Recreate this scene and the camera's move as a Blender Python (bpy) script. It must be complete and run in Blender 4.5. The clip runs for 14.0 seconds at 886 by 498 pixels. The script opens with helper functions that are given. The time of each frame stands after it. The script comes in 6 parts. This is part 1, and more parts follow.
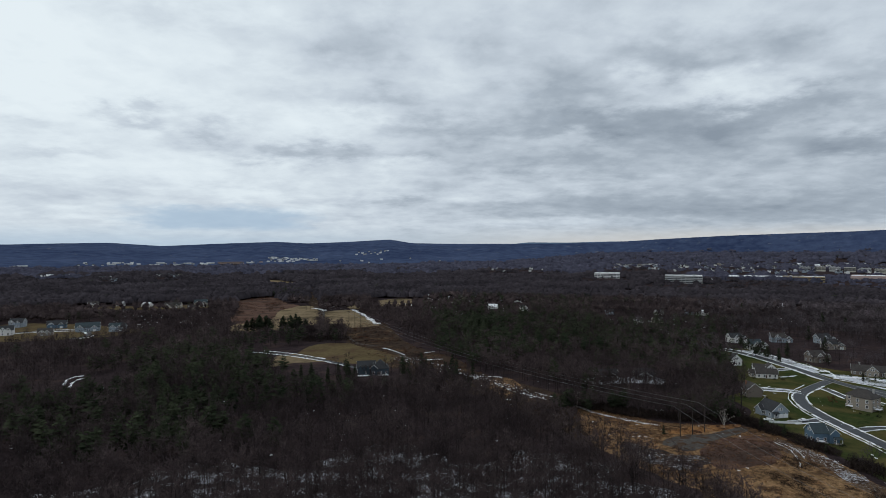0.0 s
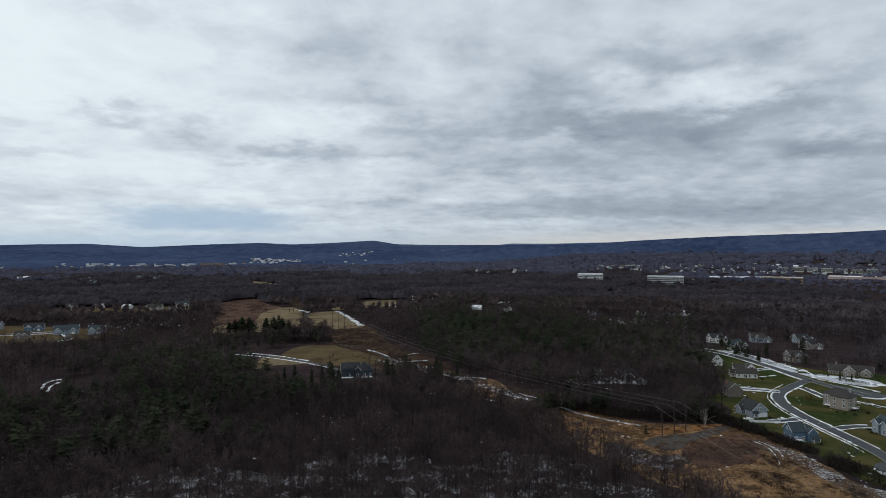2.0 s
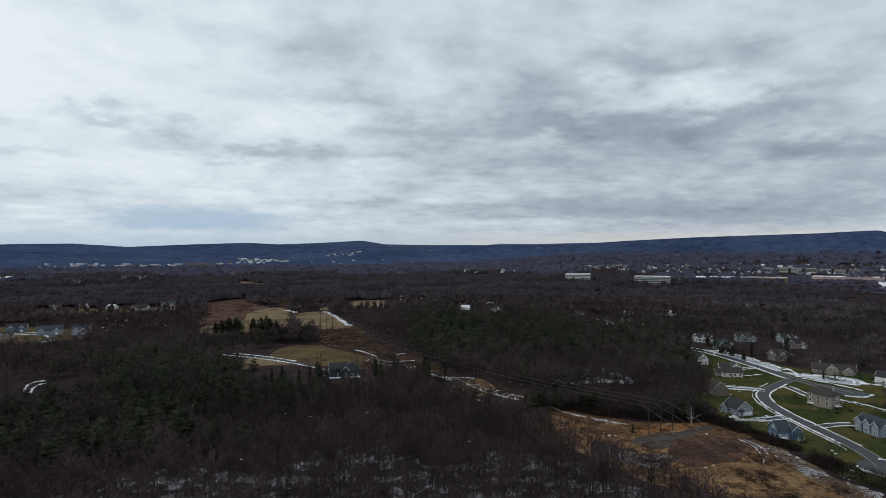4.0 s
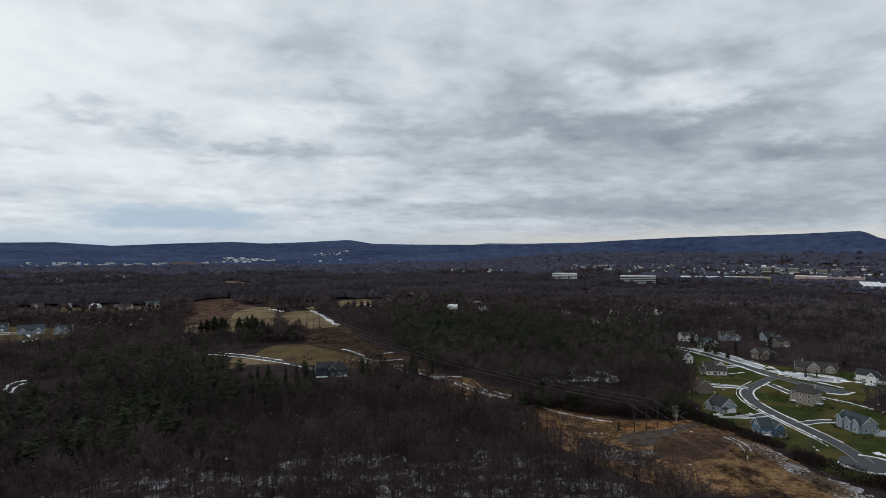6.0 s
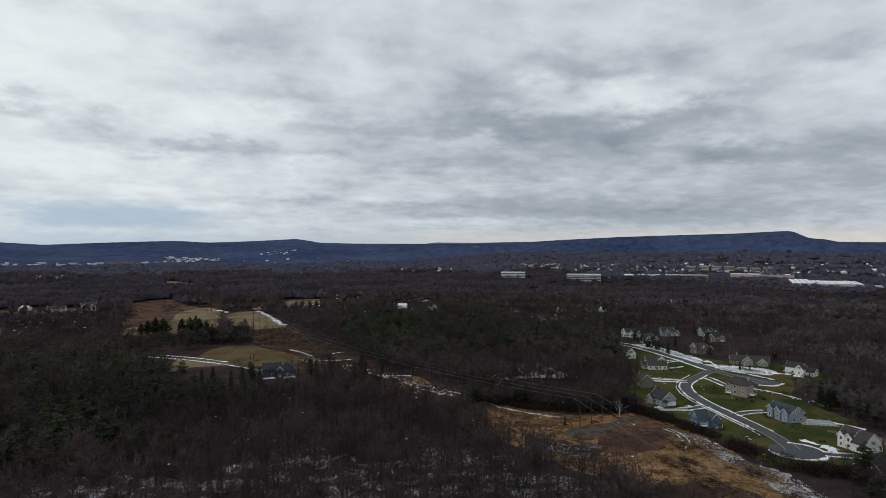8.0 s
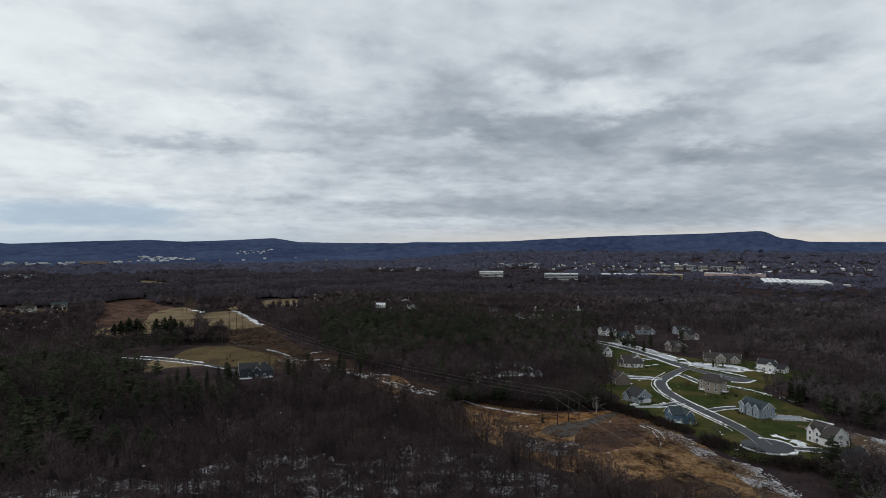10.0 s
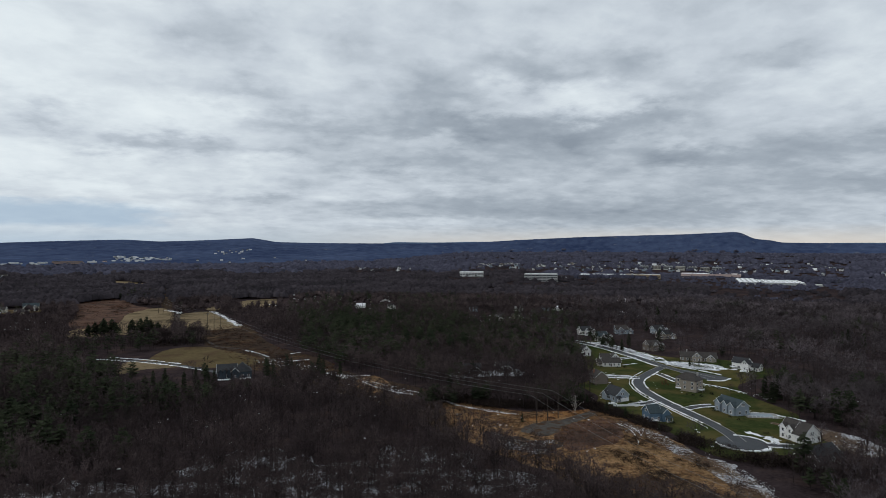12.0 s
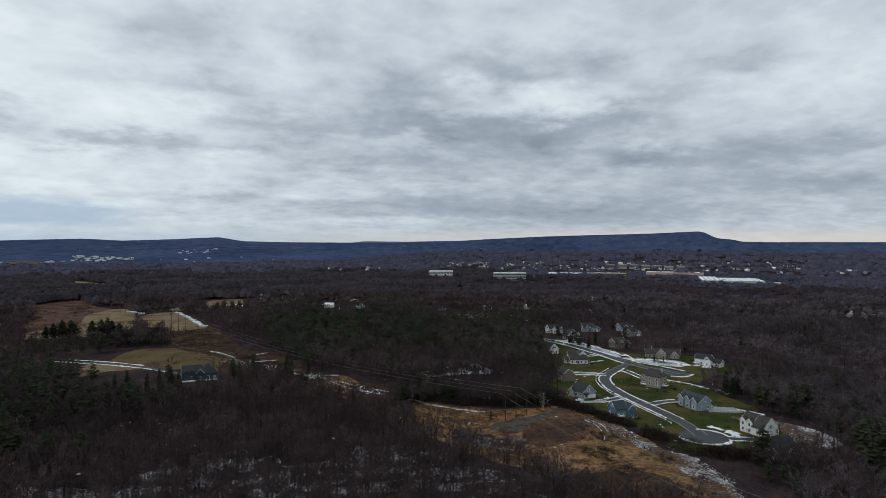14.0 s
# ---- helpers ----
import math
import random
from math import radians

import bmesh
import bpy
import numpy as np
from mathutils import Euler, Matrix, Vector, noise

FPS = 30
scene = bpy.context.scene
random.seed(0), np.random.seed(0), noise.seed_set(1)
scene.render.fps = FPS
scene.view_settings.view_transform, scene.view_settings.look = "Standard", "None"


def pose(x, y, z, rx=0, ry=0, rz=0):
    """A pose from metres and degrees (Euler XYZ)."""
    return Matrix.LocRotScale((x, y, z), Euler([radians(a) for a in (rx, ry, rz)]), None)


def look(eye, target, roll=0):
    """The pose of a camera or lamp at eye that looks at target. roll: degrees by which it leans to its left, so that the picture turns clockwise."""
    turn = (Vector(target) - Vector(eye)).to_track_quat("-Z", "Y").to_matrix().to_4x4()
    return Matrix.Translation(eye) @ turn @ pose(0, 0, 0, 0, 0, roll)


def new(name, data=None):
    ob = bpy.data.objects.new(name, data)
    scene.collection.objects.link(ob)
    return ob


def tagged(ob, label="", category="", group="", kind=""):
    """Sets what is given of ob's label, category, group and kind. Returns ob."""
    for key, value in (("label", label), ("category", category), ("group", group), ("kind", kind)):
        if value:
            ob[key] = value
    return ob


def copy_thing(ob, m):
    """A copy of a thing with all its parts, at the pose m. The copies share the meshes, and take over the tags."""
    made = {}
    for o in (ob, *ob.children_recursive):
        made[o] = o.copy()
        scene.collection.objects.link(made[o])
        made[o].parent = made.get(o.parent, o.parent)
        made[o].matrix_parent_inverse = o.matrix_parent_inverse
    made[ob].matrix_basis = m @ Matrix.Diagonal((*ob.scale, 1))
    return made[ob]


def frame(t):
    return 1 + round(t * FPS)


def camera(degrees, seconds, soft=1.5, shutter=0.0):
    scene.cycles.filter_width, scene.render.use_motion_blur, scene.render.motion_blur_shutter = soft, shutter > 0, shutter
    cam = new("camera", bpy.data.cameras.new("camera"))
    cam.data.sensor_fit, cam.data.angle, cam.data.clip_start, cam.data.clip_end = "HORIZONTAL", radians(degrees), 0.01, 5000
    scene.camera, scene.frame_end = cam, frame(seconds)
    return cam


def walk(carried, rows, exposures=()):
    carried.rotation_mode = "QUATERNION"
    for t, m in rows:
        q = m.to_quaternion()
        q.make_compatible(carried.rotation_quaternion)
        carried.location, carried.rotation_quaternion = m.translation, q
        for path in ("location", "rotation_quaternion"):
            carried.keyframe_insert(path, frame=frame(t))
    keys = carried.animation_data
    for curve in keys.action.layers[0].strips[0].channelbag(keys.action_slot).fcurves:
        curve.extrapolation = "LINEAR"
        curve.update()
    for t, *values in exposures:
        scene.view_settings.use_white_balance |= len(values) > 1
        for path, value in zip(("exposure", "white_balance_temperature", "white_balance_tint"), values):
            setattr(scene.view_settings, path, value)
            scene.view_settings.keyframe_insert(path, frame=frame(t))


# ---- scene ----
# The drone hovers 85 m above the woods and turns slowly to its right.
EYE = 85.0
cam = camera(72.67, 14.0, soft=0.7)
ROWS = [  # seconds, drift x, y, z in metres, heading to the right, pitch, lean in degrees
    (0.0, -0.04, -0.21, 0.26, 0.006, 0.000, 0.136),
    (0.5, -0.06, -0.29, 0.35, 0.476, 0.071, 0.160),
    (1.0, -0.09, -0.38, 0.45, 0.892, 0.056, 0.147),
    (1.5, -0.12, -0.44, 0.54, 1.154, 0.050, 0.137),
    (2.0, -0.14, -0.48, 0.60, 1.514, 0.093, 0.133),
    (2.5, -0.16, -0.49, 0.63, 1.899, 0.101, 0.134),
    (3.0, -0.17, -0.46, 0.62, 2.176, 0.137, 0.101),
    (3.2, -0.17, -0.45, 0.60, 2.275, 0.131, 0.098),
    (5.3, -0.20, -0.34, 0.04, 2.967, 0.068, 0.060),
    (5.5, -0.20, -0.36, 0.00, 3.029, 0.062, 0.057),
    (6.0, -0.20, -0.45, -0.06, 3.833, 0.065, -0.030),
    (6.5, -0.20, -0.58, -0.11, 4.512, 0.012, -0.021),
    (7.0, -0.20, -0.74, -0.14, 5.646, -0.011, -0.009),
    (7.5, -0.21, -0.92, -0.17, 6.989, -0.019, -0.002),
    (8.0, -0.22, -1.10, -0.19, 8.608, -0.013, -0.011),
    (8.2, -0.23, -1.17, -0.19, 9.029, -0.019, -0.016),
    (10.3, -0.46, -1.70, -0.34, 10.831, -0.081, -0.072),
    (10.5, -0.46, -1.73, -0.35, 10.966, -0.087, -0.077),
    (11.0, -0.47, -1.81, -0.40, 11.312, -0.075, -0.096),
    (11.5, -0.47, -1.90, -0.44, 11.778, -0.088, -0.147),
    (12.0, -0.46, -2.00, -0.49, 12.518, -0.033, -0.138),
    (12.5, -0.44, -2.10, -0.54, 13.567, -0.035, -0.132),
    (13.0, -0.43, -2.18, -0.58, 14.771, -0.056, -0.124),
    (13.5, -0.43, -2.25, -0.61, 15.426, -0.065, -0.125),
    (14.0, -0.44, -2.30, -0.63, 15.434, -0.105, -0.114),
]
walk(cam, [(t, pose(x, y, EYE + z, 90 + pitch, lean, -head)) for t, x, y, z, head, pitch, lean in ROWS],
     [(0.0, 0, 6450, 10.0), (2.5, 0, 6450, 10.0), (5.5, 0, 6600, 10.5), (7.0, 0, 6750, 11.0), (10.5, 0, 6680, 11.0), (14.0, 0, 6500, 10.0)])

# ---- light: a closed cloud layer, brighter towards the upper left ----
SUN_AZ, SUN_EL = -62.0, 40.0
sun_data = bpy.data.lights.new("sun", "SUN")
sun_data.energy, sun_data.angle, sun_data.color = 0.5, radians(25), (1.0, 0.97, 0.92)
sun = new("sun", sun_data)
sun.matrix_world = look((400 * math.sin(radians(SUN_AZ)), 400 * math.cos(radians(SUN_AZ)), 400), (0, 0, 0))


class Nodes:
    """Short hand for building node trees."""

    def __init__(self, tree):
        self.tree = tree
        tree.nodes.clear()

    def add(self, kind, **sets):
        n = self.tree.nodes.new(kind)
        for key, value in sets.items():
            if key == "op":
                n.operation = value
            elif key == "dim":
                n.noise_dimensions = value
            elif key == "blend":
                n.blend_type = value
        return n

    def put(self, socket, value):
        if hasattr(value, "is_output"):
            self.tree.links.new(value, socket)
        elif value is not None:
            socket.default_value = value

    def math(self, op, a, b=None, c=None, clamp=False):
        n = self.add("ShaderNodeMath", op=op)
        n.use_clamp = clamp
        for i, v in enumerate((a, b, c)):
            self.put(n.inputs[i], v)
        return n.outputs[0]

    def vec(self, op, a, b=None):
        n = self.add("ShaderNodeVectorMath", op=op)
        self.put(n.inputs[0], a)
        self.put(n.inputs[1], b)
        return n.outputs["Value"] if op in ("DOT_PRODUCT", "LENGTH") else n.outputs[0]

    def noise(self, where, scale, detail=4, rough=0.55, distortion=0.0):
        n = self.add("ShaderNodeTexNoise")
        self.put(n.inputs["Vector"], where)
        n.inputs["Scale"].default_value, n.inputs["Detail"].default_value = scale, detail
        n.inputs["Roughness"].default_value, n.inputs["Distortion"].default_value = rough, distortion
        return n.outputs[0]

    def ramp(self, fac, stops, smooth=False):
        n = self.add("ShaderNodeValToRGB")
        n.color_ramp.interpolation = "EASE" if smooth else "LINEAR"
        while len(n.color_ramp.elements) < len(stops):
            n.color_ramp.elements.new(0.5)
        for e, (at, col) in zip(n.color_ramp.elements, stops):
            e.position = at
            e.color = (*col, 1) if len(col) == 3 else col
        self.put(n.inputs[0], fac)
        return n.outputs[0]

    def band(self, value, lo, hi):
        n = self.add("ShaderNodeMapRange")
        n.interpolation_type = "SMOOTHSTEP"
        self.put(n.inputs[0], value)
        n.inputs[1].default_value, n.inputs[2].default_value = lo, hi
        return n.outputs[0]

    def mix(self, fac, a, b, blend="MIX"):
        n = self.add("ShaderNodeMixRGB", blend=blend)
        self.put(n.inputs[0], fac)
        for s, v in ((n.inputs[1], a), (n.inputs[2], b)):
            self.put(s, (*v, 1) if isinstance(v, tuple) and len(v) == 3 else v)
        return n.outputs[0]


# lumps of the layer: bearing, height over the horizon, half width, half height (degrees), depth
HIGH_LUMPS = [(-7.7, 18.8, 3.7, 2.0, 0.26), (-8.7, 14.4, 5.8, 0.9, 0.13), (-4.2, 13.8, 2.7, 0.8, 0.12), (7.8, 13.1, 3.7, 1.5, 0.14), (12.0, 15.0, 3.1, 1.6, 0.16), (19.0, 17.1, 3.1, 1.1, 0.16),
    (22.9, 15.6, 2.5, 0.8, 0.20), (29.8, 16.6, 3.0, 1.3, 0.18), (33.1, 11.8, 3.2, 0.9, 0.20), (27.1, 11.1, 4.0, 1.0, 0.16), (-24.4, 19.6, 5.8, 0.8, 0.10), (4.1, 19.1, 3.7, 1.3, 0.10),
    (36.1, 13.7, 3.2, 0.9, 0.10), (-27.3, 11.2, 2.6, 0.7, 0.30), (-21.2, 10.1, 1.7, 0.9, 0.26), (-34.2, 9.6, 2.6, 0.6, 0.12), (41.7, 15.5, 3.0, 0.8, 0.14)]
LOW_LUMPS = [(-16.4, 8.8, 2.4, 0.6, 0.20), (-10.1, 8.9, 3.6, 0.7, 0.24), (-2.1, 11.3, 3.2, 1.0, 0.20), (-1.9, 9.1, 3.0, 0.6, 0.14), (3.5, 10.7, 4.3, 1.1, 0.14), (14.5, 11.4, 6.0, 1.0, 0.30),
    (23.4, 9.8, 5.4, 1.4, 0.30), (33.3, 8.1, 2.8, 0.7, 0.26), (8.6, 8.1, 7.4, 0.9, 0.17), (21.3, 7.1, 7.0, 0.9, 0.10), (-5.0, 4.5, 2.2, 0.4, 0.22), (-1.6, 6.0, 1.9, 0.5, 0.16),
    (12.0, 4.0, 8.7, 0.9, 0.16), (27.1, 3.3, 8.9, 1.0, 0.22), (-32.7, 7.7, 2.3, 0.3, 0.12), (-31.9, 4.8, 7.0, 0.5, 0.10), (40.9, 7.8, 4.4, 1.1, 0.22),
    (47.1, 5.2, 5.8, 0.7, 0.20), (49.0, 8.2, 3.0, 0.9, 0.16)]
BRIGHT_LUMPS = [(-34.2, 14.4, 7.0, 4.9, 0.16), (-23.1, 6.9, 9.6, 0.9, 0.10), (-17.4, 4.8, 4.4, 0.5, 0.14), (-12.9, 3.6, 2.6, 0.3, 0.16), (-11.9, 11.1, 4.6, 0.8, 0.10), (-4.5, 7.9, 3.7, 0.6, 0.10),
    (17.5, 14.8, 2.0, 0.7, 0.12), (23.4, 13.4, 2.8, 0.8, 0.08), (28.0, 13.6, 3.4, 0.9, 0.10), (33.9, 16.5, 3.3, 1.3, 0.06), (2.5, 4.9, 4.3, 0.4, 0.10), (12.5, 2.6, 5.6, 0.3, 0.16),
    (-29.5, 2.6, 2.4, 0.3, 0.10), (9.4, 5.9, 11.5, 0.5, 0.08), (23.2, 20.0, 5.5, 1.0, 0.08), (-7.7, 12.1, 3.2, 0.5, 0.08), (46.3, 13.2, 5.2, 1.4, 0.10), (50.4, 15.1, 3.2, 1.8, 0.08)]


def sky():
    world = bpy.data.worlds.new("overcast")
    scene.world = world
    world.use_nodes = True
    k = Nodes(world.node_tree)
    clear = k.add("ShaderNodeTexSky")
    clear.sky_type, clear.sun_disc = "NISHITA", False
    clear.sun_elevation, clear.sun_rotation = radians(SUN_EL), radians(SUN_AZ)
    way = k.add("ShaderNodeTexCoord").outputs["Generated"]
    parts = k.add("ShaderNodeSeparateXYZ")
    k.put(parts.inputs[0], way)
    up = k.math("MAXIMUM", parts.outputs[2], 0.0)

    def pair(a, b):
        n = k.add("ShaderNodeCombineXYZ")
        k.put(n.inputs[0], a)
        k.put(n.inputs[1], b)
        return n.outputs[0]

    # the layer is nearly flat: bearings divided by height give its plan
    lift = k.math("ADD", up, 0.20)
    plan = pair(k.math("DIVIDE", parts.outputs[0], lift), k.math("DIVIDE", parts.outputs[1], lift))
    bearing = k.math("MULTIPLY", k.math("ARCTAN2", parts.outputs[0], parts.outputs[1]), 57.2958)
    height = k.math("MULTIPLY", k.math("ARCSINE", parts.outputs[2]), 57.2958)
    broad = k.noise(plan, 1.2, 3, 0.5)
    mid = k.noise(k.vec("ADD", plan, (3.1, 7.7, 0.0)), 3.0, 8, 0.56, 0.2)
    fine = k.noise(k.vec("ADD", plan, (1.7, 4.1, 0.0)), 9.0, 7, 0.6, 0.3)
    # puffs: rounded bellies with creases between them, lit on the side towards the light
    belly = k.math("ABSOLUTE", k.math("MULTIPLY_ADD", k.noise(k.vec("ADD", plan, (8.3, 0.4, 0.0)), 3.4, 3, 0.45, 0.3), 2.0, -1.0))
    lit = k.math("SUBTRACT", k.noise(k.vec("ADD", plan, (3.14, 7.66, 0.0)), 3.0, 8, 0.56, 0.2), mid)
    # ragged outlines of the lumps
    twist = k.noise(k.vec("ADD", plan, (5.0, 1.0, 4.0)), 5.0, 7, 0.58)
    twist_up = k.noise(k.vec("ADD", plan, (9.0, 6.0, 2.0)), 5.0, 7, 0.58)
    bearing2 = k.math("ADD", bearing, k.math("MULTIPLY_ADD", twist, 8.0, -4.0))
    height2 = k.math("ADD", height, k.math("MULTIPLY", k.math("MULTIPLY_ADD", twist_up, 6.0, -3.0), k.band(height, -2.0, 14.0)))
    spot = pair(bearing2, height2)
    # thin and bright to the left, a thick bank ahead to the right
    bright = k.math("MULTIPLY_ADD", k.band(bearing, 22.0, -28.0), 0.24, 0.57)
    bright = k.math("MULTIPLY_ADD", k.band(height, 13.0, 4.0), -0.10, bright)
    for lumps, sign in ((HIGH_LUMPS, -1.0), (LOW_LUMPS, -1.0), (BRIGHT_LUMPS, 1.0)):
        for a, e, wa, we, depth in lumps:
            n = k.add("ShaderNodeVectorMath", op="MULTIPLY_ADD")
            k.put(n.inputs[0], spot)
            n.inputs[1].default_value, n.inputs[2].default_value = (1 / wa, 1 / we, 0.0), (-a / wa, -e / we, 0.0)
            fall = k.math("POWER", 0.52, k.vec("DOT_PRODUCT", n.outputs[0], n.outputs[0]))
            bright = k.math("MULTIPLY_ADD", fall, sign * depth * 1.2, bright)
    bright = k.math("ADD", bright, k.math("MULTIPLY_ADD", broad, 0.20, -0.10))
    bright = k.math("ADD", bright, k.math("MULTIPLY_ADD", mid, 0.30, -0.15))
    bright = k.math("ADD", bright, k.math("MULTIPLY_ADD", fine, 0.20, -0.10))
    bright = k.math("ADD", bright, k.math("MULTIPLY_ADD", belly, -0.18, 0.045))
    bright = k.math("ADD", bright, k.math("MULTIPLY", lit, 0.5))
    puff = k.noise(k.vec("ADD", plan, (6.2, 2.9, 0.0)), 4.6, 8, 0.58, 0.2)
    bright = k.math("ADD", bright, k.math("MULTIPLY_ADD", k.band(puff, 0.43, 0.57), 0.055, -0.0275))
    cloud = k.ramp(bright, [(0.06, (0.25, 0.30, 0.36)), (0.34, (0.365, 0.425, 0.49)), (0.60, (0.55, 0.62, 0.69)), (0.86, (0.72, 0.80, 0.85)), (1.0, (0.78, 0.86, 0.90))])
    # gaps low over the horizon: pale warm light to the right, blue to the left
    low = k.math("MULTIPLY", k.band(height2, 2.4, 0.3), 0.75)
    tone = k.ramp(k.band(bearing, -30.0, 42.0), [(0.0, (0.40, 0.52, 0.64)), (0.35, (0.44, 0.51, 0.57)), (0.62, (0.56, 0.56, 0.54)), (1.0, (0.70, 0.65, 0.57))])
    cloud = k.mix(low, cloud, tone)
    far = k.math("MULTIPLY", k.math("MULTIPLY", k.band(bearing2, -10.0, -16.0), k.band(bearing2, -30.0, -24.0)), k.math("MULTIPLY", k.band(height2, 4.2, 3.2), k.band(height2, 1.4, 2.2)))
    cloud = k.mix(k.math("MULTIPLY", far, 0.75), cloud, (0.36, 0.49, 0.63))
    blue = k.mix(1.0, clear.outputs[0], (0.10, 0.10, 0.10), "MULTIPLY")
    gap = k.math("MULTIPLY", k.band(mid, 0.62, 0.78), 0.10)
    # above the view the unseen sky is darkened to dim the ground
    thick = k.math("MULTIPLY_ADD", k.band(height, 24.0, 60.0), -0.28, 1.0)
    back = k.add("ShaderNodeBackground")
    k.put(back.inputs[0], k.mix(1.0, k.mix(gap, cloud, blue), thick, "MULTIPLY"))
    back.inputs[1].default_value = 1.0
    out = k.add("ShaderNodeOutputWorld")
    k.put(out.inputs[0], back.outputs[0])


sky()


# ---- materials ----
def surface(name, dark, light, scale=1.0, rough=0.8, bump=0.3, metal=0.0, spread=0.0, island=0.0, detail=5, stain=None, stain_scale=0.05, stain_at=(0.55, 0.7), spec=0.3, ends=(0.32, 0.68)):
    """dark and light: the two ends of its grain. stain: a colour that lies on it in patches. spread: how far copies differ. island: how far joined pieces differ."""
    m = bpy.data.materials.new(name)
    m.use_nodes = True
    k = Nodes(m.node_tree)
    where = k.add("ShaderNodeTexCoord").outputs["Object"]
    grain = k.noise(where, scale, detail, 0.6)
    broad = k.noise(where, scale * 0.13, 3, 0.5)
    fac = k.math("ADD", k.math("MULTIPLY", grain, 0.6), k.math("MULTIPLY", broad, 0.4))
    col = k.ramp(fac, [(ends[0], dark), (ends[1], light)])
    if stain:
        col = k.mix(k.band(k.noise(where, stain_scale, 6, 0.62, 0.3), *stain_at), col, stain)
    if spread:
        shift = k.math("ADD", k.math("MULTIPLY", k.add("ShaderNodeObjectInfo").outputs["Random"], spread), 1 - spread / 2)
        col = k.mix(1.0, col, k.ramp(shift, [(0, (0, 0, 0)), (1, (1, 1, 1))]), "MULTIPLY") if spread > 1 else k.mix(1.0, col, shift, "MULTIPLY")
    if island:
        shift = k.math("ADD", k.math("MULTIPLY", k.add("ShaderNodeNewGeometry").outputs["Random Per Island"], island), 1 - island / 2)
        col = k.mix(1.0, col, shift, "MULTIPLY")
    b = k.add("ShaderNodeBsdfPrincipled")
    k.put(b.inputs["Base Color"], col)
    b.inputs["Metallic"].default_value = metal
    b.inputs["Specular IOR Level"].default_value = spec
    k.put(b.inputs["Roughness"], k.math("ADD", k.math("MULTIPLY", grain, 0.2), rough - 0.1, clamp=True))
    if bump:
        n = k.add("ShaderNodeBump")
        n.inputs["Strength"].default_value, n.inputs["Distance"].default_value = bump, 0.1 / max(scale, 0.1)
        k.put(n.inputs["Height"], grain)
        k.put(b.inputs["Normal"], n.outputs[0])
    out = k.add("ShaderNodeOutputMaterial")
    k.put(out.inputs[0], b.outputs[0])
    return m


def siding(name, tone, pitch=0.18):
    """Lapped boards: shadow lines at every board, faint weathering."""
    m = surface(name, tuple(c * 0.82 for c in tone), tone, 1.5, 0.6, 0.0)
    k = m.node_tree
    wave = k.nodes.new("ShaderNodeTexWave")
    wave.bands_direction, wave.wave_profile = "Z", "SAW"
    wave.inputs["Scale"].default_value = 0.314 / pitch
    tc = next(n for n in k.nodes if n.type == "TEX_COORD")
    k.links.new(tc.outputs["Object"], wave.inputs["Vector"])
    bump = k.nodes.new("ShaderNodeBump")
    bump.inputs["Strength"].default_value, bump.inputs["Distance"].default_value = 0.6, 0.02
    k.links.new(wave.outputs["Fac"], bump.inputs["Height"])
    k.links.new(bump.outputs[0], next(n for n in k.nodes if n.type == "BSDF_PRINCIPLED").inputs["Normal"])
    return m


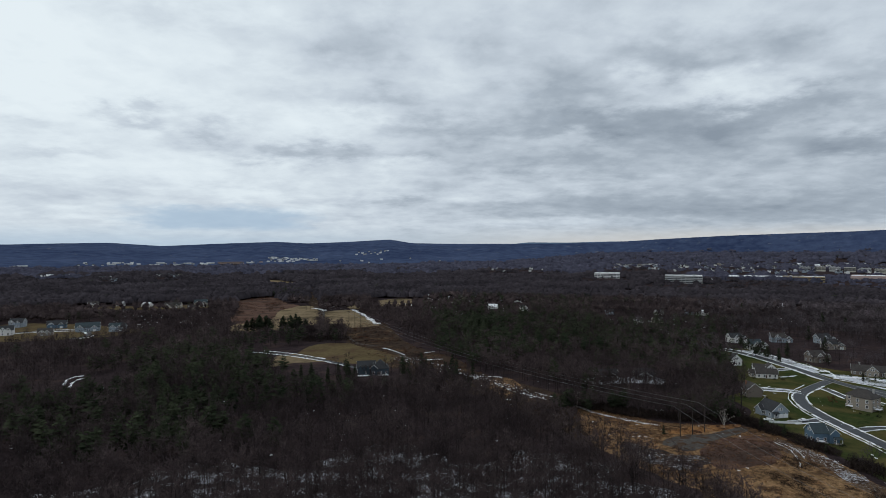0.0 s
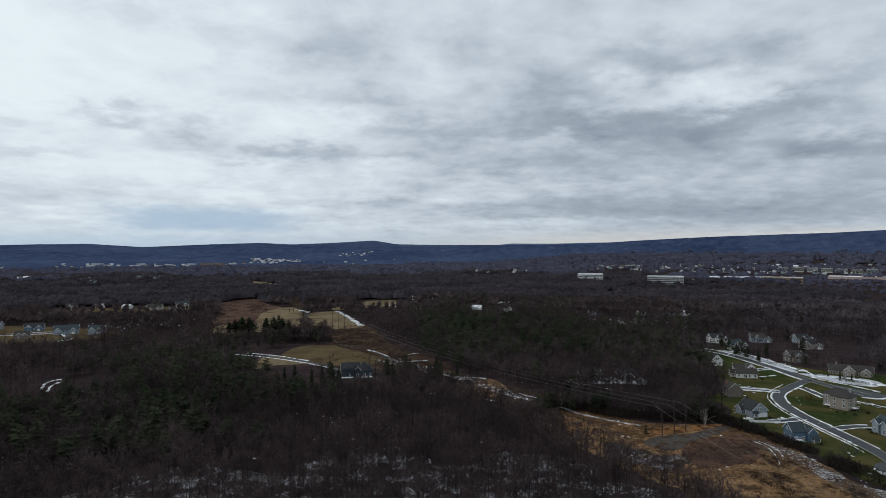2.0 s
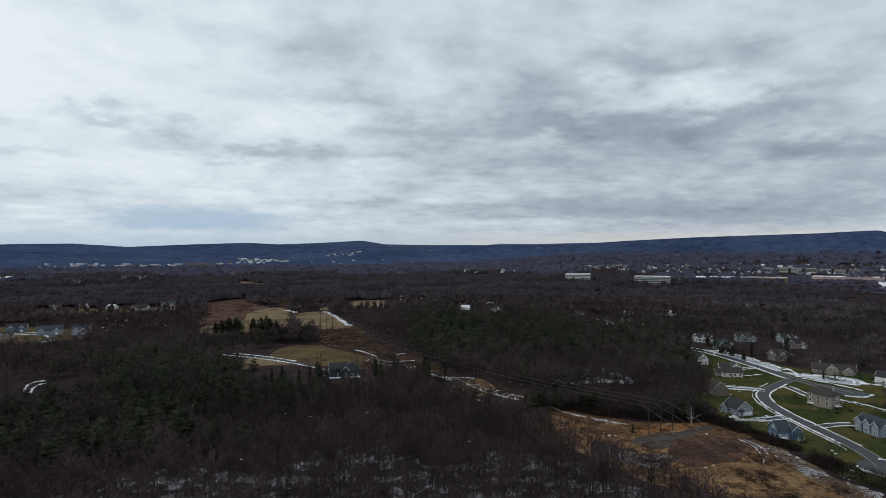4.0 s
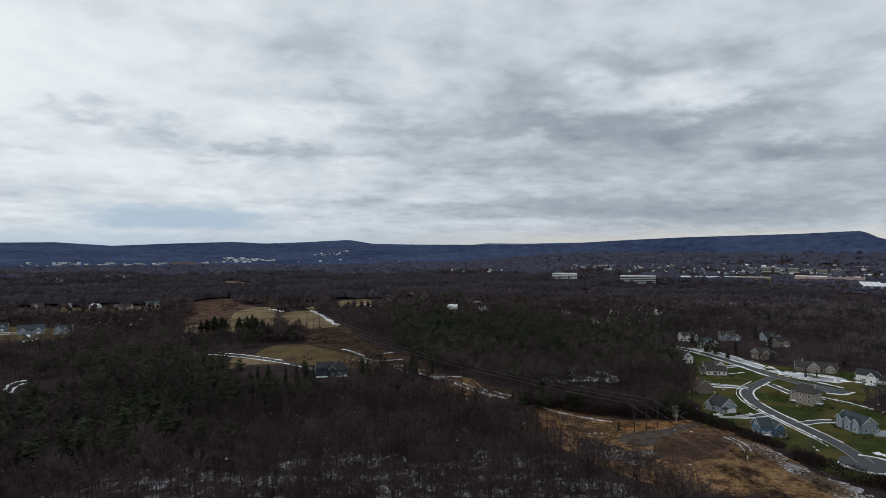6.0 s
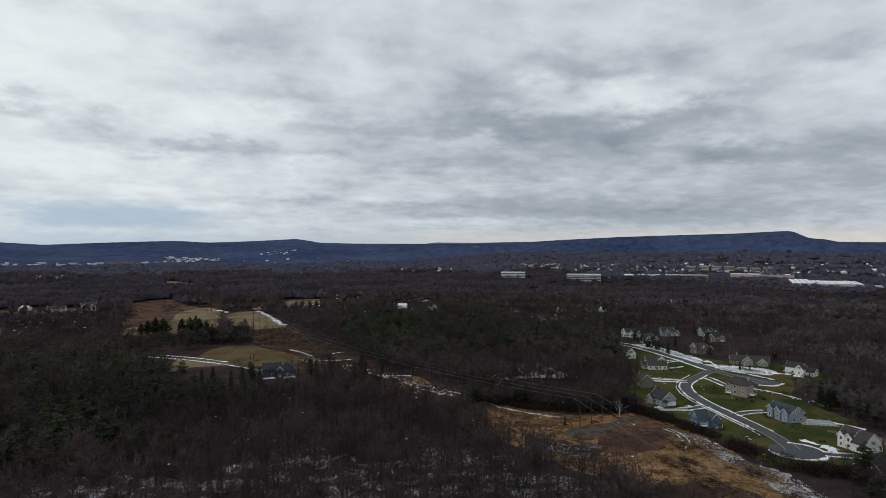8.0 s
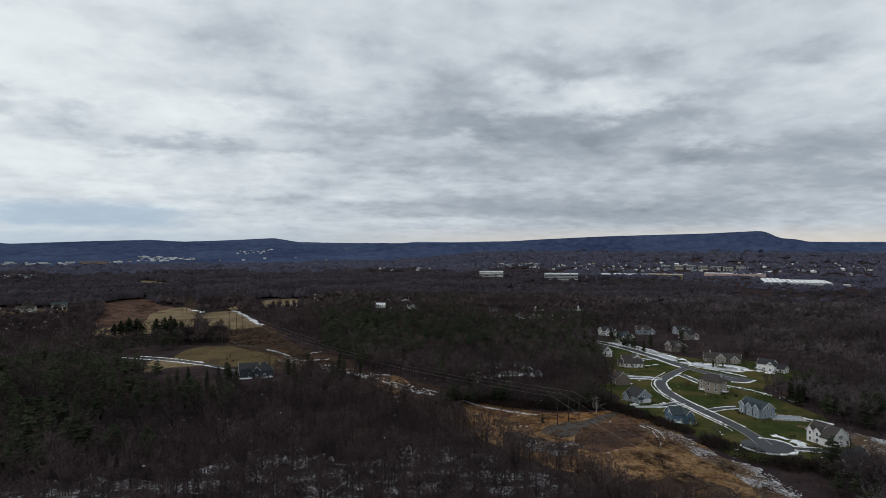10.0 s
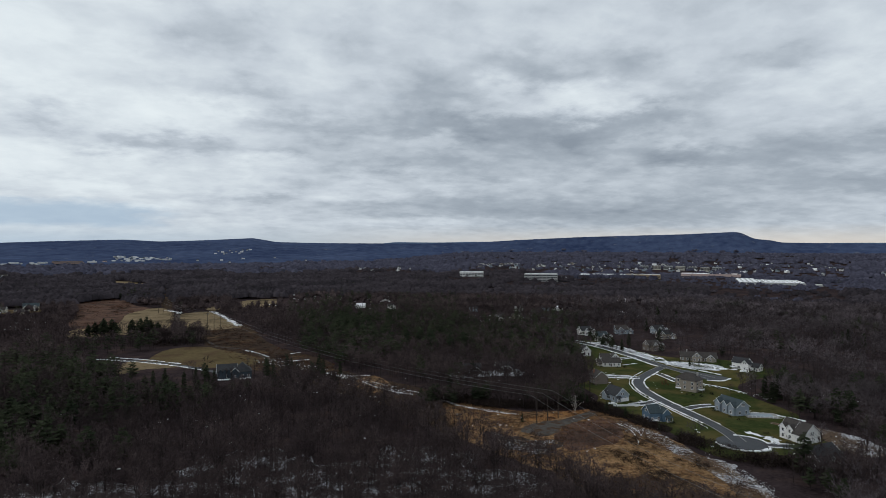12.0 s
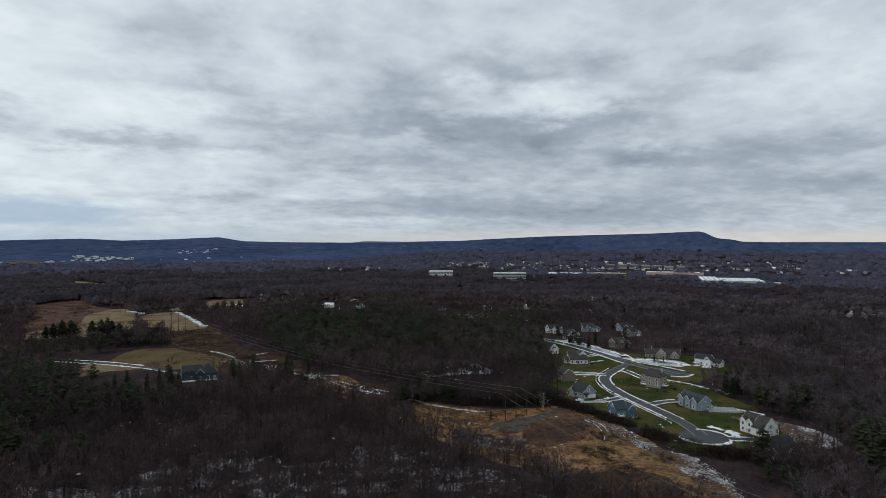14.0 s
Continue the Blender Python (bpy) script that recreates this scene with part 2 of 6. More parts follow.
SNOW = (0.74, 0.77, 0.82)
M = {
    "floor": surface("leaf litter", (0.020, 0.0148, 0.0158), (0.058, 0.043, 0.045), 0.6, 0.95, 0.5, stain=(0.068, 0.046, 0.041), stain_scale=0.05, stain_at=(0.5, 0.7), spec=0.0),
    "lawn": surface("winter lawn", (0.020, 0.030, 0.011), (0.056, 0.070, 0.025), 0.5, 0.95, 0.4, detail=8, stain=(0.090, 0.076, 0.031), stain_scale=0.035, stain_at=(0.42, 0.62), spec=0.0),
    "hay": surface("dry tan field", (0.115, 0.086, 0.053), (0.300, 0.228, 0.142), 0.25, 0.95, 0.4, detail=8, stain=(0.085, 0.068, 0.042), stain_scale=0.03, stain_at=(0.45, 0.7), spec=0.0),
    "olive": surface("olive winter field", (0.070, 0.053, 0.029), (0.156, 0.119, 0.063), 0.3, 0.95, 0.4, detail=8, stain=(0.088, 0.058, 0.038), stain_scale=0.035, stain_at=(0.45, 0.7), spec=0.0),
    "russet": surface("russet brush field", (0.052, 0.032, 0.026), (0.175, 0.108, 0.082), 0.3, 0.95, 0.5, detail=8, stain=(0.060, 0.043, 0.036), stain_scale=0.03, stain_at=(0.48, 0.66), spec=0.0),
    "scrub": surface("orange dry scrub", (0.062, 0.038, 0.023), (0.350, 0.214, 0.112), 0.45, 0.95, 0.8, detail=10, stain=(0.080, 0.050, 0.032), stain_scale=0.12, stain_at=(0.50, 0.64), spec=0.0, ends=(0.40, 0.60)),
    "tawny": surface("tawny dry grass", (0.130, 0.078, 0.037), (0.540, 0.355, 0.176), 0.8, 0.95, 0.8, island=0.7, detail=10, stain=(0.110, 0.064, 0.036), stain_scale=0.2, stain_at=(0.50, 0.62), spec=0.0, ends=(0.40, 0.60)),
    "orange": surface("orange dead bracken", (0.070, 0.033, 0.016), (0.315, 0.165, 0.070), 0.8, 0.95, 0.8, island=0.7, detail=10, stain=(0.045, 0.025, 0.018), stain_scale=0.2, stain_at=(0.50, 0.62), spec=0.0, ends=(0.40, 0.60)),
    "maroon": surface("dark red-brown weeds", (0.026, 0.013, 0.010), (0.125, 0.056, 0.032), 0.7, 0.95, 0.8, island=0.6, detail=10, stain=(0.13, 0.072, 0.036), stain_scale=0.25, stain_at=(0.56, 0.66), spec=0.0, ends=(0.40, 0.60)),
    "dark_brush": surface("dark bare brushwood", (0.012, 0.0095, 0.009), (0.050, 0.037, 0.032), 0.4, 0.95, 0.0, island=0.6, spec=0.0),
    "rough": surface("brushy corridor ground", (0.028, 0.020, 0.016), (0.080, 0.056, 0.042), 0.4, 0.95, 0.5, detail=8, stain=(0.12, 0.078, 0.045), stain_scale=0.06, stain_at=(0.54, 0.68), spec=0.0),
    "gravel": surface("grey gravel", (0.050, 0.046, 0.043), (0.115, 0.105, 0.097), 1.5, 0.95, 0.5, stain=(0.070, 0.043, 0.028), stain_scale=0.2, stain_at=(0.46, 0.6), spec=0.0),
    "asphalt": surface("asphalt", (0.043, 0.047, 0.053), (0.070, 0.075, 0.083), 1.2, 0.85, 0.2, stain=(0.095, 0.10, 0.107), stain_scale=0.08, stain_at=(0.55, 0.8)),
    "drive": surface("driveway asphalt", (0.045, 0.047, 0.05), (0.075, 0.078, 0.083), 1.2, 0.85, 0.2),
    "kerb": surface("concrete kerb", (0.22, 0.21, 0.20), (0.38, 0.37, 0.35), 2.0, 0.9, 0.2),
    "snow": surface("old snow", (0.76, 0.78, 0.82), (0.92, 0.93, 0.95), 0.8, 0.7, 0.4, stain=(0.50, 0.48, 0.45), stain_scale=0.3, stain_at=(0.60, 0.78)),
    "bark": surface("grey brown bark", (0.018, 0.014, 0.014), (0.062, 0.051, 0.050), 2.0, 0.95, 0.0, spread=0.4, island=0.5, spec=0.0),
    "twig": surface("bare twigs", (0.032, 0.0240, 0.0242), (0.122, 0.091, 0.090), 0.11, 0.95, 0.0, island=0.4, detail=3, stain=(0.034, 0.026, 0.027), stain_scale=0.022, stain_at=(0.50, 0.66), spec=0.0, ends=(0.35, 0.66)),
    "grey_twig": surface("paler grey brown twigs", (0.052, 0.043, 0.047), (0.156, 0.129, 0.138), 0.11, 0.95, 0.0, island=0.3, detail=3, stain=(0.046, 0.037, 0.038), stain_scale=0.018, stain_at=(0.46, 0.62), spec=0.0, ends=(0.35, 0.66)),
    # far twigs: some coolness of the haze put into the tone
    "far_twig": surface("bare twigs of far woods, slightly haze-tinted", (0.025, 0.0215, 0.025), (0.076, 0.065, 0.074), 0.050, 0.95, 0.0, island=0.35, detail=8, stain=(0.032, 0.028, 0.032), stain_scale=0.006, stain_at=(0.48, 0.66), spec=0.0),
    # farthest twigs: the blue of distance haze is mixed into their colour
    "haze_twig": surface("haze-tinted twigs of the farthest woods", (0.038, 0.038, 0.055), (0.104, 0.102, 0.140), 0.030, 0.95, 0.0, island=0.35, detail=8, stain=(0.056, 0.056, 0.078), stain_scale=0.004, stain_at=(0.48, 0.66), spec=0.0),
    "pale": surface("pale birch bark", (0.30, 0.27, 0.24), (0.55, 0.51, 0.47), 2.0, 0.9, 0.0, spec=0.0),
    "needle": surface("dark pine needles", (0.012, 0.0165, 0.0110), (0.048, 0.054, 0.032), 0.12, 0.9, 0.0, spread=0.5, island=0.7, spec=0.0),
    "brush": surface("russet oak leaves", (0.07, 0.034, 0.018), (0.15, 0.075, 0.04), 0.6, 0.95, 0.0, spread=0.5, island=0.6, spec=0.0),
    # brown woods seen through haze: its blue is painted into the base colour
    "hill": surface("far wooded hill in haze blue", (0.025, 0.038, 0.084), (0.076, 0.102, 0.176), 0.016, 0.95, 0.0, detail=8, stain=(0.13, 0.14, 0.17), stain_scale=0.02, stain_at=(0.60, 0.72), spec=0.0),
    # the ridge behind: more haze in its colour, so paler and bluer
    "hill2": surface("farthest hill in pale haze blue", (0.10, 0.15, 0.24), (0.13, 0.19, 0.28), 0.004, 0.95, 0.0, spec=0.0),
    "roof_dark": surface("charcoal shingles", (0.022, 0.023, 0.026), (0.050, 0.052, 0.057), 3.0, 0.9, 0.2),
    "roof_teal": surface("blue grey shingles", (0.028, 0.042, 0.048), (0.058, 0.078, 0.088), 3.0, 0.9, 0.2),
    "roof_brown": surface("brown shingles", (0.036, 0.031, 0.029), (0.074, 0.065, 0.061), 3.0, 0.9, 0.2),
    "white": siding("white siding", (0.82, 0.81, 0.79)),
    "tan": siding("tan siding", (0.33, 0.285, 0.235)),
    "brown": siding("brown siding", (0.20, 0.165, 0.14)),
    "blue": siding("slate blue siding", (0.10, 0.165, 0.235)),
    "greyblue": siding("pale blue grey siding", (0.29, 0.34, 0.39)),
    "cream": siding("cream siding", (0.60, 0.56, 0.48)),
    "umber": siding("dark umber siding", (0.085, 0.072, 0.064)),
    "navy": siding("dark navy siding", (0.045, 0.065, 0.085)),
    "trim": surface("white trim paint", (0.70, 0.71, 0.72), (0.82, 0.82, 0.82), 3.0, 0.5, 0.0),
    "door": surface("dark door paint", (0.05, 0.03, 0.025), (0.10, 0.06, 0.05), 2.0, 0.5, 0.0),
    "deck": surface("weathered deck boards", (0.16, 0.14, 0.12), (0.28, 0.25, 0.22), 3.0, 0.85, 0.2),
    "stone": surface("foundation concrete", (0.25, 0.24, 0.23), (0.40, 0.39, 0.37), 2.0, 0.9, 0.2),
    "brick": surface("chimney brick", (0.16, 0.075, 0.05), (0.27, 0.14, 0.10), 4.0, 0.9, 0.2),
    "pole": surface("tarred timber", (0.028, 0.021, 0.017), (0.065, 0.05, 0.042), 3.0, 0.9, 0.2),
    "wire": surface("weathered aluminium cable", (0.19, 0.19, 0.20), (0.27, 0.27, 0.28), 3.0, 0.6, 0.0, metal=0.3),
    "membrane": surface("white roof membrane", (0.80, 0.81, 0.83), (0.92, 0.93, 0.94), 0.05, 0.7, 0.0),
    "panel": surface("pale concrete panels", (0.40, 0.40, 0.39), (0.56, 0.56, 0.54), 0.2, 0.8, 0.1),
    "ochre": surface("ochre masonry", (0.30, 0.22, 0.13), (0.42, 0.32, 0.20), 0.3, 0.85, 0.1),
    "rose": surface("pinkish masonry", (0.42, 0.30, 0.27), (0.55, 0.42, 0.38), 0.3, 0.85, 0.1),
    "paint_white": surface("white car paint", (0.74, 0.75, 0.76), (0.80, 0.81, 0.82), 1.0, 0.3, 0.0, spec=0.5),
    "rubber": surface("tyre rubber", (0.015, 0.015, 0.015), (0.03, 0.03, 0.03), 4.0, 0.9, 0.0),
    "soil": surface("bare red-brown soil", (0.070, 0.058, 0.062), (0.170, 0.126, 0.112), 0.05, 0.95, 0.2, spec=0.0),
}


def glass():
    m = bpy.data.materials.new("window glass")
    m.use_nodes = True
    k = Nodes(m.node_tree)
    b = k.add("ShaderNodeBsdfPrincipled")
    b.inputs["Base Color"].default_value = (0.025, 0.03, 0.035, 1)
    b.inputs["Roughness"].default_value = 0.06
    b.inputs["Specular IOR Level"].default_value = 0.6
    out = k.add("ShaderNodeOutputMaterial")
    k.put(out.inputs[0], b.outputs[0])
    return m


M["glass"] = glass()


def patchy(name, dark, light, cover, drifts=0.06):
    """Thin melting snow: ragged flecks and drifts of it over litter or dead grass. cover: how much lies."""
    m = bpy.data.materials.new(name)
    m.use_nodes = True
    k = Nodes(m.node_tree)
    where = k.add("ShaderNodeTexCoord").outputs["Object"]
    grain = k.noise(where, 0.9, 8, 0.65)
    soil = k.ramp(grain, [(0.32, dark), (0.68, light)])
    drift, fleck = k.noise(where, drifts, 4, 0.55, 0.4), k.noise(where, 0.9, 8, 0.75, 0.3)
    lies = k.math("ADD", k.math("MULTIPLY", drift, 0.45), k.math("MULTIPLY", fleck, 0.55))
    fac = k.band(lies, 0.60 - 0.2 * cover, 0.68 - 0.2 * cover)
    # snow greyed by age, with some of the trees' shade in its colour
    white = k.ramp(k.noise(where, 2.0, 4, 0.6), [(0.3, (0.34, 0.355, 0.39)), (0.7, (0.76, 0.78, 0.83))])
    b = k.add("ShaderNodeBsdfPrincipled")
    k.put(b.inputs["Base Color"], k.mix(fac, soil, white))
    b.inputs["Roughness"].default_value = 0.85
    b.inputs["Specular IOR Level"].default_value = 0.1
    n = k.add("ShaderNodeBump")
    n.inputs["Strength"].default_value, n.inputs["Distance"].default_value = 0.6, 0.2
    k.put(n.inputs["Height"], k.math("ADD", grain, fac))
    k.put(b.inputs["Normal"], n.outputs[0])
    k.put(k.add("ShaderNodeOutputMaterial").inputs[0], b.outputs[0])
    return m


M["wood_snow"] = patchy("patchy snow on leaf litter", (0.020, 0.0145, 0.0145), (0.060, 0.043, 0.041), 0.50, 0.10)
M["yard_snow"] = patchy("old snow round houses", (0.020, 0.0145, 0.0145), (0.060, 0.043, 0.041), 0.95)
M["scrub_snow"] = patchy("patchy snow on dead weeds", (0.036, 0.025, 0.019), (0.170, 0.112, 0.070), 0.50)
M["lawn_snow"] = patchy("thin snow on grass", (0.036, 0.042, 0.020), (0.095, 0.095, 0.045), 0.85)
M["rubble_snow"] = patchy("snow between dark rubble", (0.014, 0.011, 0.010), (0.055, 0.042, 0.036), 0.30)


# ---- mesh tools ----
def mesh(name, verts, faces, material):
    me = bpy.data.meshes.new(name)
    me.from_pydata([tuple(v) for v in verts], [], [tuple(f) for f in faces])
    me.materials.append(M[material])
    return me


def soup(name, verts, tris, material):
    """A mesh from large arrays of corners and triangles."""
    me = bpy.data.meshes.new(name)
    me.vertices.add(len(verts))
    me.vertices.foreach_set("co", np.asarray(verts, np.float32).ravel())
    me.loops.add(len(tris) * 3)
    me.loops.foreach_set("vertex_index", np.asarray(tris, np.int32).ravel())
    me.polygons.add(len(tris))
    me.polygons.foreach_set("loop_start", np.arange(0, len(tris) * 3, 3, dtype=np.int32))
    me.materials.append(M[material])
    me.update(calc_edges=True)
    return me


def data_of(bm, name, material):
    me = bpy.data.meshes.new(name)
    bmesh.ops.recalc_face_normals(bm, faces=bm.faces)
    bm.to_mesh(me)
    bm.free()
    me.materials.append(M[material])
    return me


def part(name, bm, material, parent, label=""):
    """One mesh object under a thing or a part. bm: a bmesh, or mesh data to share."""
    me = bm if isinstance(bm, bpy.types.Mesh) else data_of(bm, name, material)
    ob = new(name, me)
    ob.parent = parent
    return tagged(ob, label)


def box(bm, x0, x1, y0, y1, z0, z1):
    v = [bm.verts.new(p) for p in ((x0, y0, z0), (x1, y0, z0), (x1, y1, z0), (x0, y1, z0), (x0, y0, z1), (x1, y0, z1), (x1, y1, z1), (x0, y1, z1))]
    for f in ((0, 3, 2, 1), (4, 5, 6, 7), (0, 1, 5, 4), (1, 2, 6, 5), (2, 3, 7, 6), (3, 0, 4, 7)):
        bm.faces.new([v[i] for i in f])
    return bm


def boxed(*sizes):
    return box(bmesh.new(), *sizes)


def prism(bm, a, b, r0, r1, sides=6):
    """A tapered round bar from a to b."""
    a, b = Vector(a), Vector(b)
    q = (b - a).to_track_quat("Z", "Y")
    ring = [[bm.verts.new(p + q @ Vector((r * math.cos(math.tau * i / sides), r * math.sin(math.tau * i / sides), 0))) for i in range(sides)] for p, r in ((a, r0), (b, r1))]
    for i in range(sides):
        j = (i + 1) % sides
        bm.faces.new((ring[0][i], ring[0][j], ring[1][j], ring[1][i]))
    bm.faces.new(ring[0][::-1])
    bm.faces.new(ring[1])
    return bm


def smooth_line(points, step=3.0, closed=False):
    """A smooth line through a few control points of the plan."""
    p = [Vector((*q, 0)) for q in points]
    n, out = len(p), []
    for i in range(n if closed else n - 1):
        a, b, c, d = (p[(i + o) % n] if closed else p[min(max(i + o, 0), n - 1)] for o in (-1, 0, 1, 2))
        m = max(1, int((c - b).length / step))
        for j in range(m):
            t = j / m
            out.append(0.5 * (2 * b + (c - a) * t + (2 * a - 5 * b + 4 * c - d) * t * t + (3 * b - 3 * c + d - a) * t ** 3))
    if not closed:
        out.append(p[-1])
    return [(v.x, v.y) for v in out]


def inside(poly, x, y):
    """Which of the places x, y lie in the outline."""
    px, py = np.array([q[0] for q in poly]), np.array([q[1] for q in poly])
    hit = np.zeros(x.shape, bool)
    j = len(px) - 1
    for i in range(len(px)):
        crosses = ((py[i] > y) != (py[j] > y)) & (x < (px[j] - px[i]) * (y - py[i]) / (py[j] - py[i] + 1e-12) + px[i])
        hit ^= crosses
        j = i
    return hit


# ---- the lie of the land ----
# far neighbourhoods stand on rises fitted to show them over the trees: bearing from, to, distance from, to, houses,
# rise
CLUSTERS = [
    (15.8, 19.9, 2200, 2900, 36, 18), (20.9, 27.1, 2100, 3100, 52, 18), (27.1, 36.3, 2050, 3200, 84, 18), (36.3, 46.0, 2050, 3200, 52, 17),
    (4.6, 9.4, 1900, 2300, 9, 12), (-1.3, 4.1, 880, 1040, 3, 5), (4.1, 8.3, 780, 930, 4, 5),
    (-25.5, -23.5, 1750, 1900, 5, 10), (-29.6, -28.7, 1650, 1800, 3, 10),
    (-30.0, -21.5, 870, 930, 2, 0), (48.6, 50.6, 2000, 2300, 6, 12), (48.9, 51.2, 860, 960, 3, 4), (-34.0, -31.5, 1900, 2000, 3, 10),
    # rises that lift the large buildings over the trees in view
    (13.0, 17.5, 1560, 1700, 0, 8), (18.0, 26.5, 1320, 1450, 0, 8), (15.0, 18.0, 1180, 1260, 0, 5), (24.5, 33.5, 1420, 1620, 0, 8), (32.0, 40.0, 1600, 1820, 0, 8), (36.0, 46.5, 1350, 1700, 0, 6),
]


def rise(x, y):
    """Height of the ground: level round the camera, raised under the far neighbourhoods and far off to fit the view."""
    x, y = np.asarray(x, float), np.asarray(y, float)
    az, r = np.degrees(np.arctan2(x, y)), np.hypot(x, y)
    z = np.zeros(x.shape)
    for a0, a1, r0, r1, n, h in CLUSTERS:
        u = np.abs(az - (a0 + a1) / 2) / ((a1 - a0) / 2 + 1.5)
        v = np.abs(r - (r0 + r1) / 2) / ((r1 - r0) / 2 + 0.09 * r0)
        z = np.maximum(z, h * np.where(u < 1, np.cos(np.minimum(u, 1) * np.pi / 2) ** 0.7, 0) * np.where(v < 1, np.cos(np.minimum(v, 1) * np.pi / 2) ** 0.7, 0))
    lift = np.clip((r - 2700) / 1300, 0, 1) * np.clip((az - 5.0) / 12.0, 0, 1)
    return np.maximum(z, 46 * lift * lift * (3 - 2 * lift))


def ground():
    az = np.radians(np.concatenate([np.arange(-45, 60, 0.75), np.arange(60, 315, 5.0)]))
    rad = np.concatenate([[0.0], np.geomspace(20, 400, 24), np.geomspace(430, 4990, 76)])
    A, R = np.meshgrid(az, rad)
    X, Y = R * np.sin(A), R * np.cos(A)
    V = np.stack([X, Y, rise(X, Y)], -1).reshape(-1, 3)
    n, m = len(az), len(rad)
    i = np.arange((m - 1) * n)
    r, c = i // n, i % n
    a, b = r * n + c, r * n + (c + 1) % n
    tris = np.concatenate([np.stack([a, b, b + n], 1), np.stack([a, b + n, a + n], 1)])[:, ::-1]
    tagged(new("ground", soup("ground", V, tris, "floor")), "brown leaf-littered forest ground with patches of old snow", "ground", kind="structure")


ground()

# silhouette of the hills: bearing, height
RIDGE = [(-60, 118), (-36, 120), (-32.7, 128), (-29, 133), (-25, 111), (-19.8, 130), (-15.4, 142), (-12.6, 130), (-8.7, 143), (-5.0, 160), (-2.9, 131), (0.9, 125), (6, 124), (12, 125), (16.5, 137), (19.4, 152), (25, 174), (30, 185), (34.4, 193), (37.2, 203), (38.5, 207), (38.9, 199), (39.3, 182), (39.6, 168), (39.95, 156), (41.1, 148), (41.8, 132), (45.5, 126), (52, 121), (75, 118)]
FAR_RIDGE = [(-60, 90), (4, 100), (8, 137), (12, 134), (15.5, 141), (19, 142), (26, 120), (40, 126), (46, 131), (60, 128), (75, 110)]


def foot(az):
    """Where the wooded plain gives way to the hills, by bearing."""
    t = np.clip((np.asarray(az, float) - 3.0) / 12.0, 0, 1)
    return 2850 + 1150 * t * t * (3 - 2 * t)


def slope(az, r):
    """Height of the hillside at a bearing and distance."""
    start = float(foot(az))
    t = max(0.0, (r - start) / (4700 - start))
    low = float(rise(r * math.sin(radians(az)), r * math.cos(radians(az))))
    return max(low, float(np.interp(az, [p[0] for p in RIDGE], [p[1] for p in RIDGE])) * t ** 2.0)


def hills(name, profile, r_foot, r_top, r_back, material, label, crag):
    """A wooded ridge round the horizon: a foot, a slope with spurs, a crest and a back slope."""
    az = np.arange(-60, 75, 0.12)
    h = np.interp(az, [p[0] for p in profile], [p[1] for p in profile])
    for _ in range(2):
        h = np.convolve(np.pad(h, 2, mode="edge"), [0.1, 0.2, 0.4, 0.2, 0.1], "valid")
    start = foot(az) if r_foot is None else r_foot + 0 * az
    rows = []
    steps = 16
    for s in range(steps + 3):
        t = min(s / steps, 1.0)
        wob = np.array([noise.noise(Vector((a * 0.35, s * 0.33, 0))) for a in az])
        fine = np.array([noise.noise(Vector((a * 2.7, s * 0.9, 5.0))) for a in az])
        if s <= steps:
            r = start + (r_top - start) * t + 120 * wob * (1 - t)
            lift = t ** 2.0
            z = h * lift + crag * (4 * wob + 2 * fine) * math.sin(math.pi * t) + (0.8 * fine if s == steps else 0)
        else:
            r = r_top + (r_back - r_top) * (s - steps) / 2 + 0 * wob
            z = h * (1 - 0.3 * (s - steps))
        rows.append(np.stack([r * np.sin(np.radians(az)), r * np.cos(np.radians(az)), np.maximum(z, -2.0) - (1.0 if s == 0 else 0)], -1))
    V = np.concatenate(rows)
    n, m = len(az), len(rows)
    r, c = np.divmod(np.arange((m - 1) * (n - 1)), n - 1)
    a = r * n + c
    tris = np.concatenate([np.stack([a, a + 1, a + n + 1], 1), np.stack([a, a + n + 1, a + n], 1)])[:, ::-1]
    me = soup(name, V, tris, material)
    me.polygons.foreach_set("use_smooth", np.ones(len(tris), bool))
    tagged(new(name, me), label, "hills", kind="structure")


hills("backdrop_hills", RIDGE, None, 4700, 4780, "hill", "long wooded ridge coloured dark haze blue, with a cliff end on the horizon", 1.0)
hills("backdrop_far_hills", FAR_RIDGE, 4800, 4900, 4960, "hill2", "farthest hills behind the wooded ridge, coloured pale haze blue", 0.3)


def dug_slope(a0, a1, r0, r1, material, label):
    """A bare dug slope on the far hillside, lying on it."""
    cols, rows = 12, 8
    v = []
    for j in range(rows + 1):
        for i in range(cols + 1):
            az, r = a0 + (a1 - a0) * i / cols, r0 + (r1 - r0) * j / rows
            az += 0.25 * noise.noise(Vector((az * 1.3, r * 0.01, 2.0)))
            r += 40 * noise.noise(Vector((az * 1.1, r * 0.01, 7.0)))
            v.append((r * math.sin(radians(az)), r * math.cos(radians(az)), slope(az, r) + 5.0))
    f = [(j * (cols + 1) + i, j * (cols + 1) + i + 1, (j + 1) * (cols + 1) + i + 1, (j + 1) * (cols + 1) + i) for j in range(rows) for i in range(cols)]
    tagged(new("dug_slope", mesh("dug_slope", v, f, material)), label, "soil", kind="structure")


dug_slope(-20.4, -18.4, 3230, 3460, "soil", "bare red-brown dug slope on the far hillside")


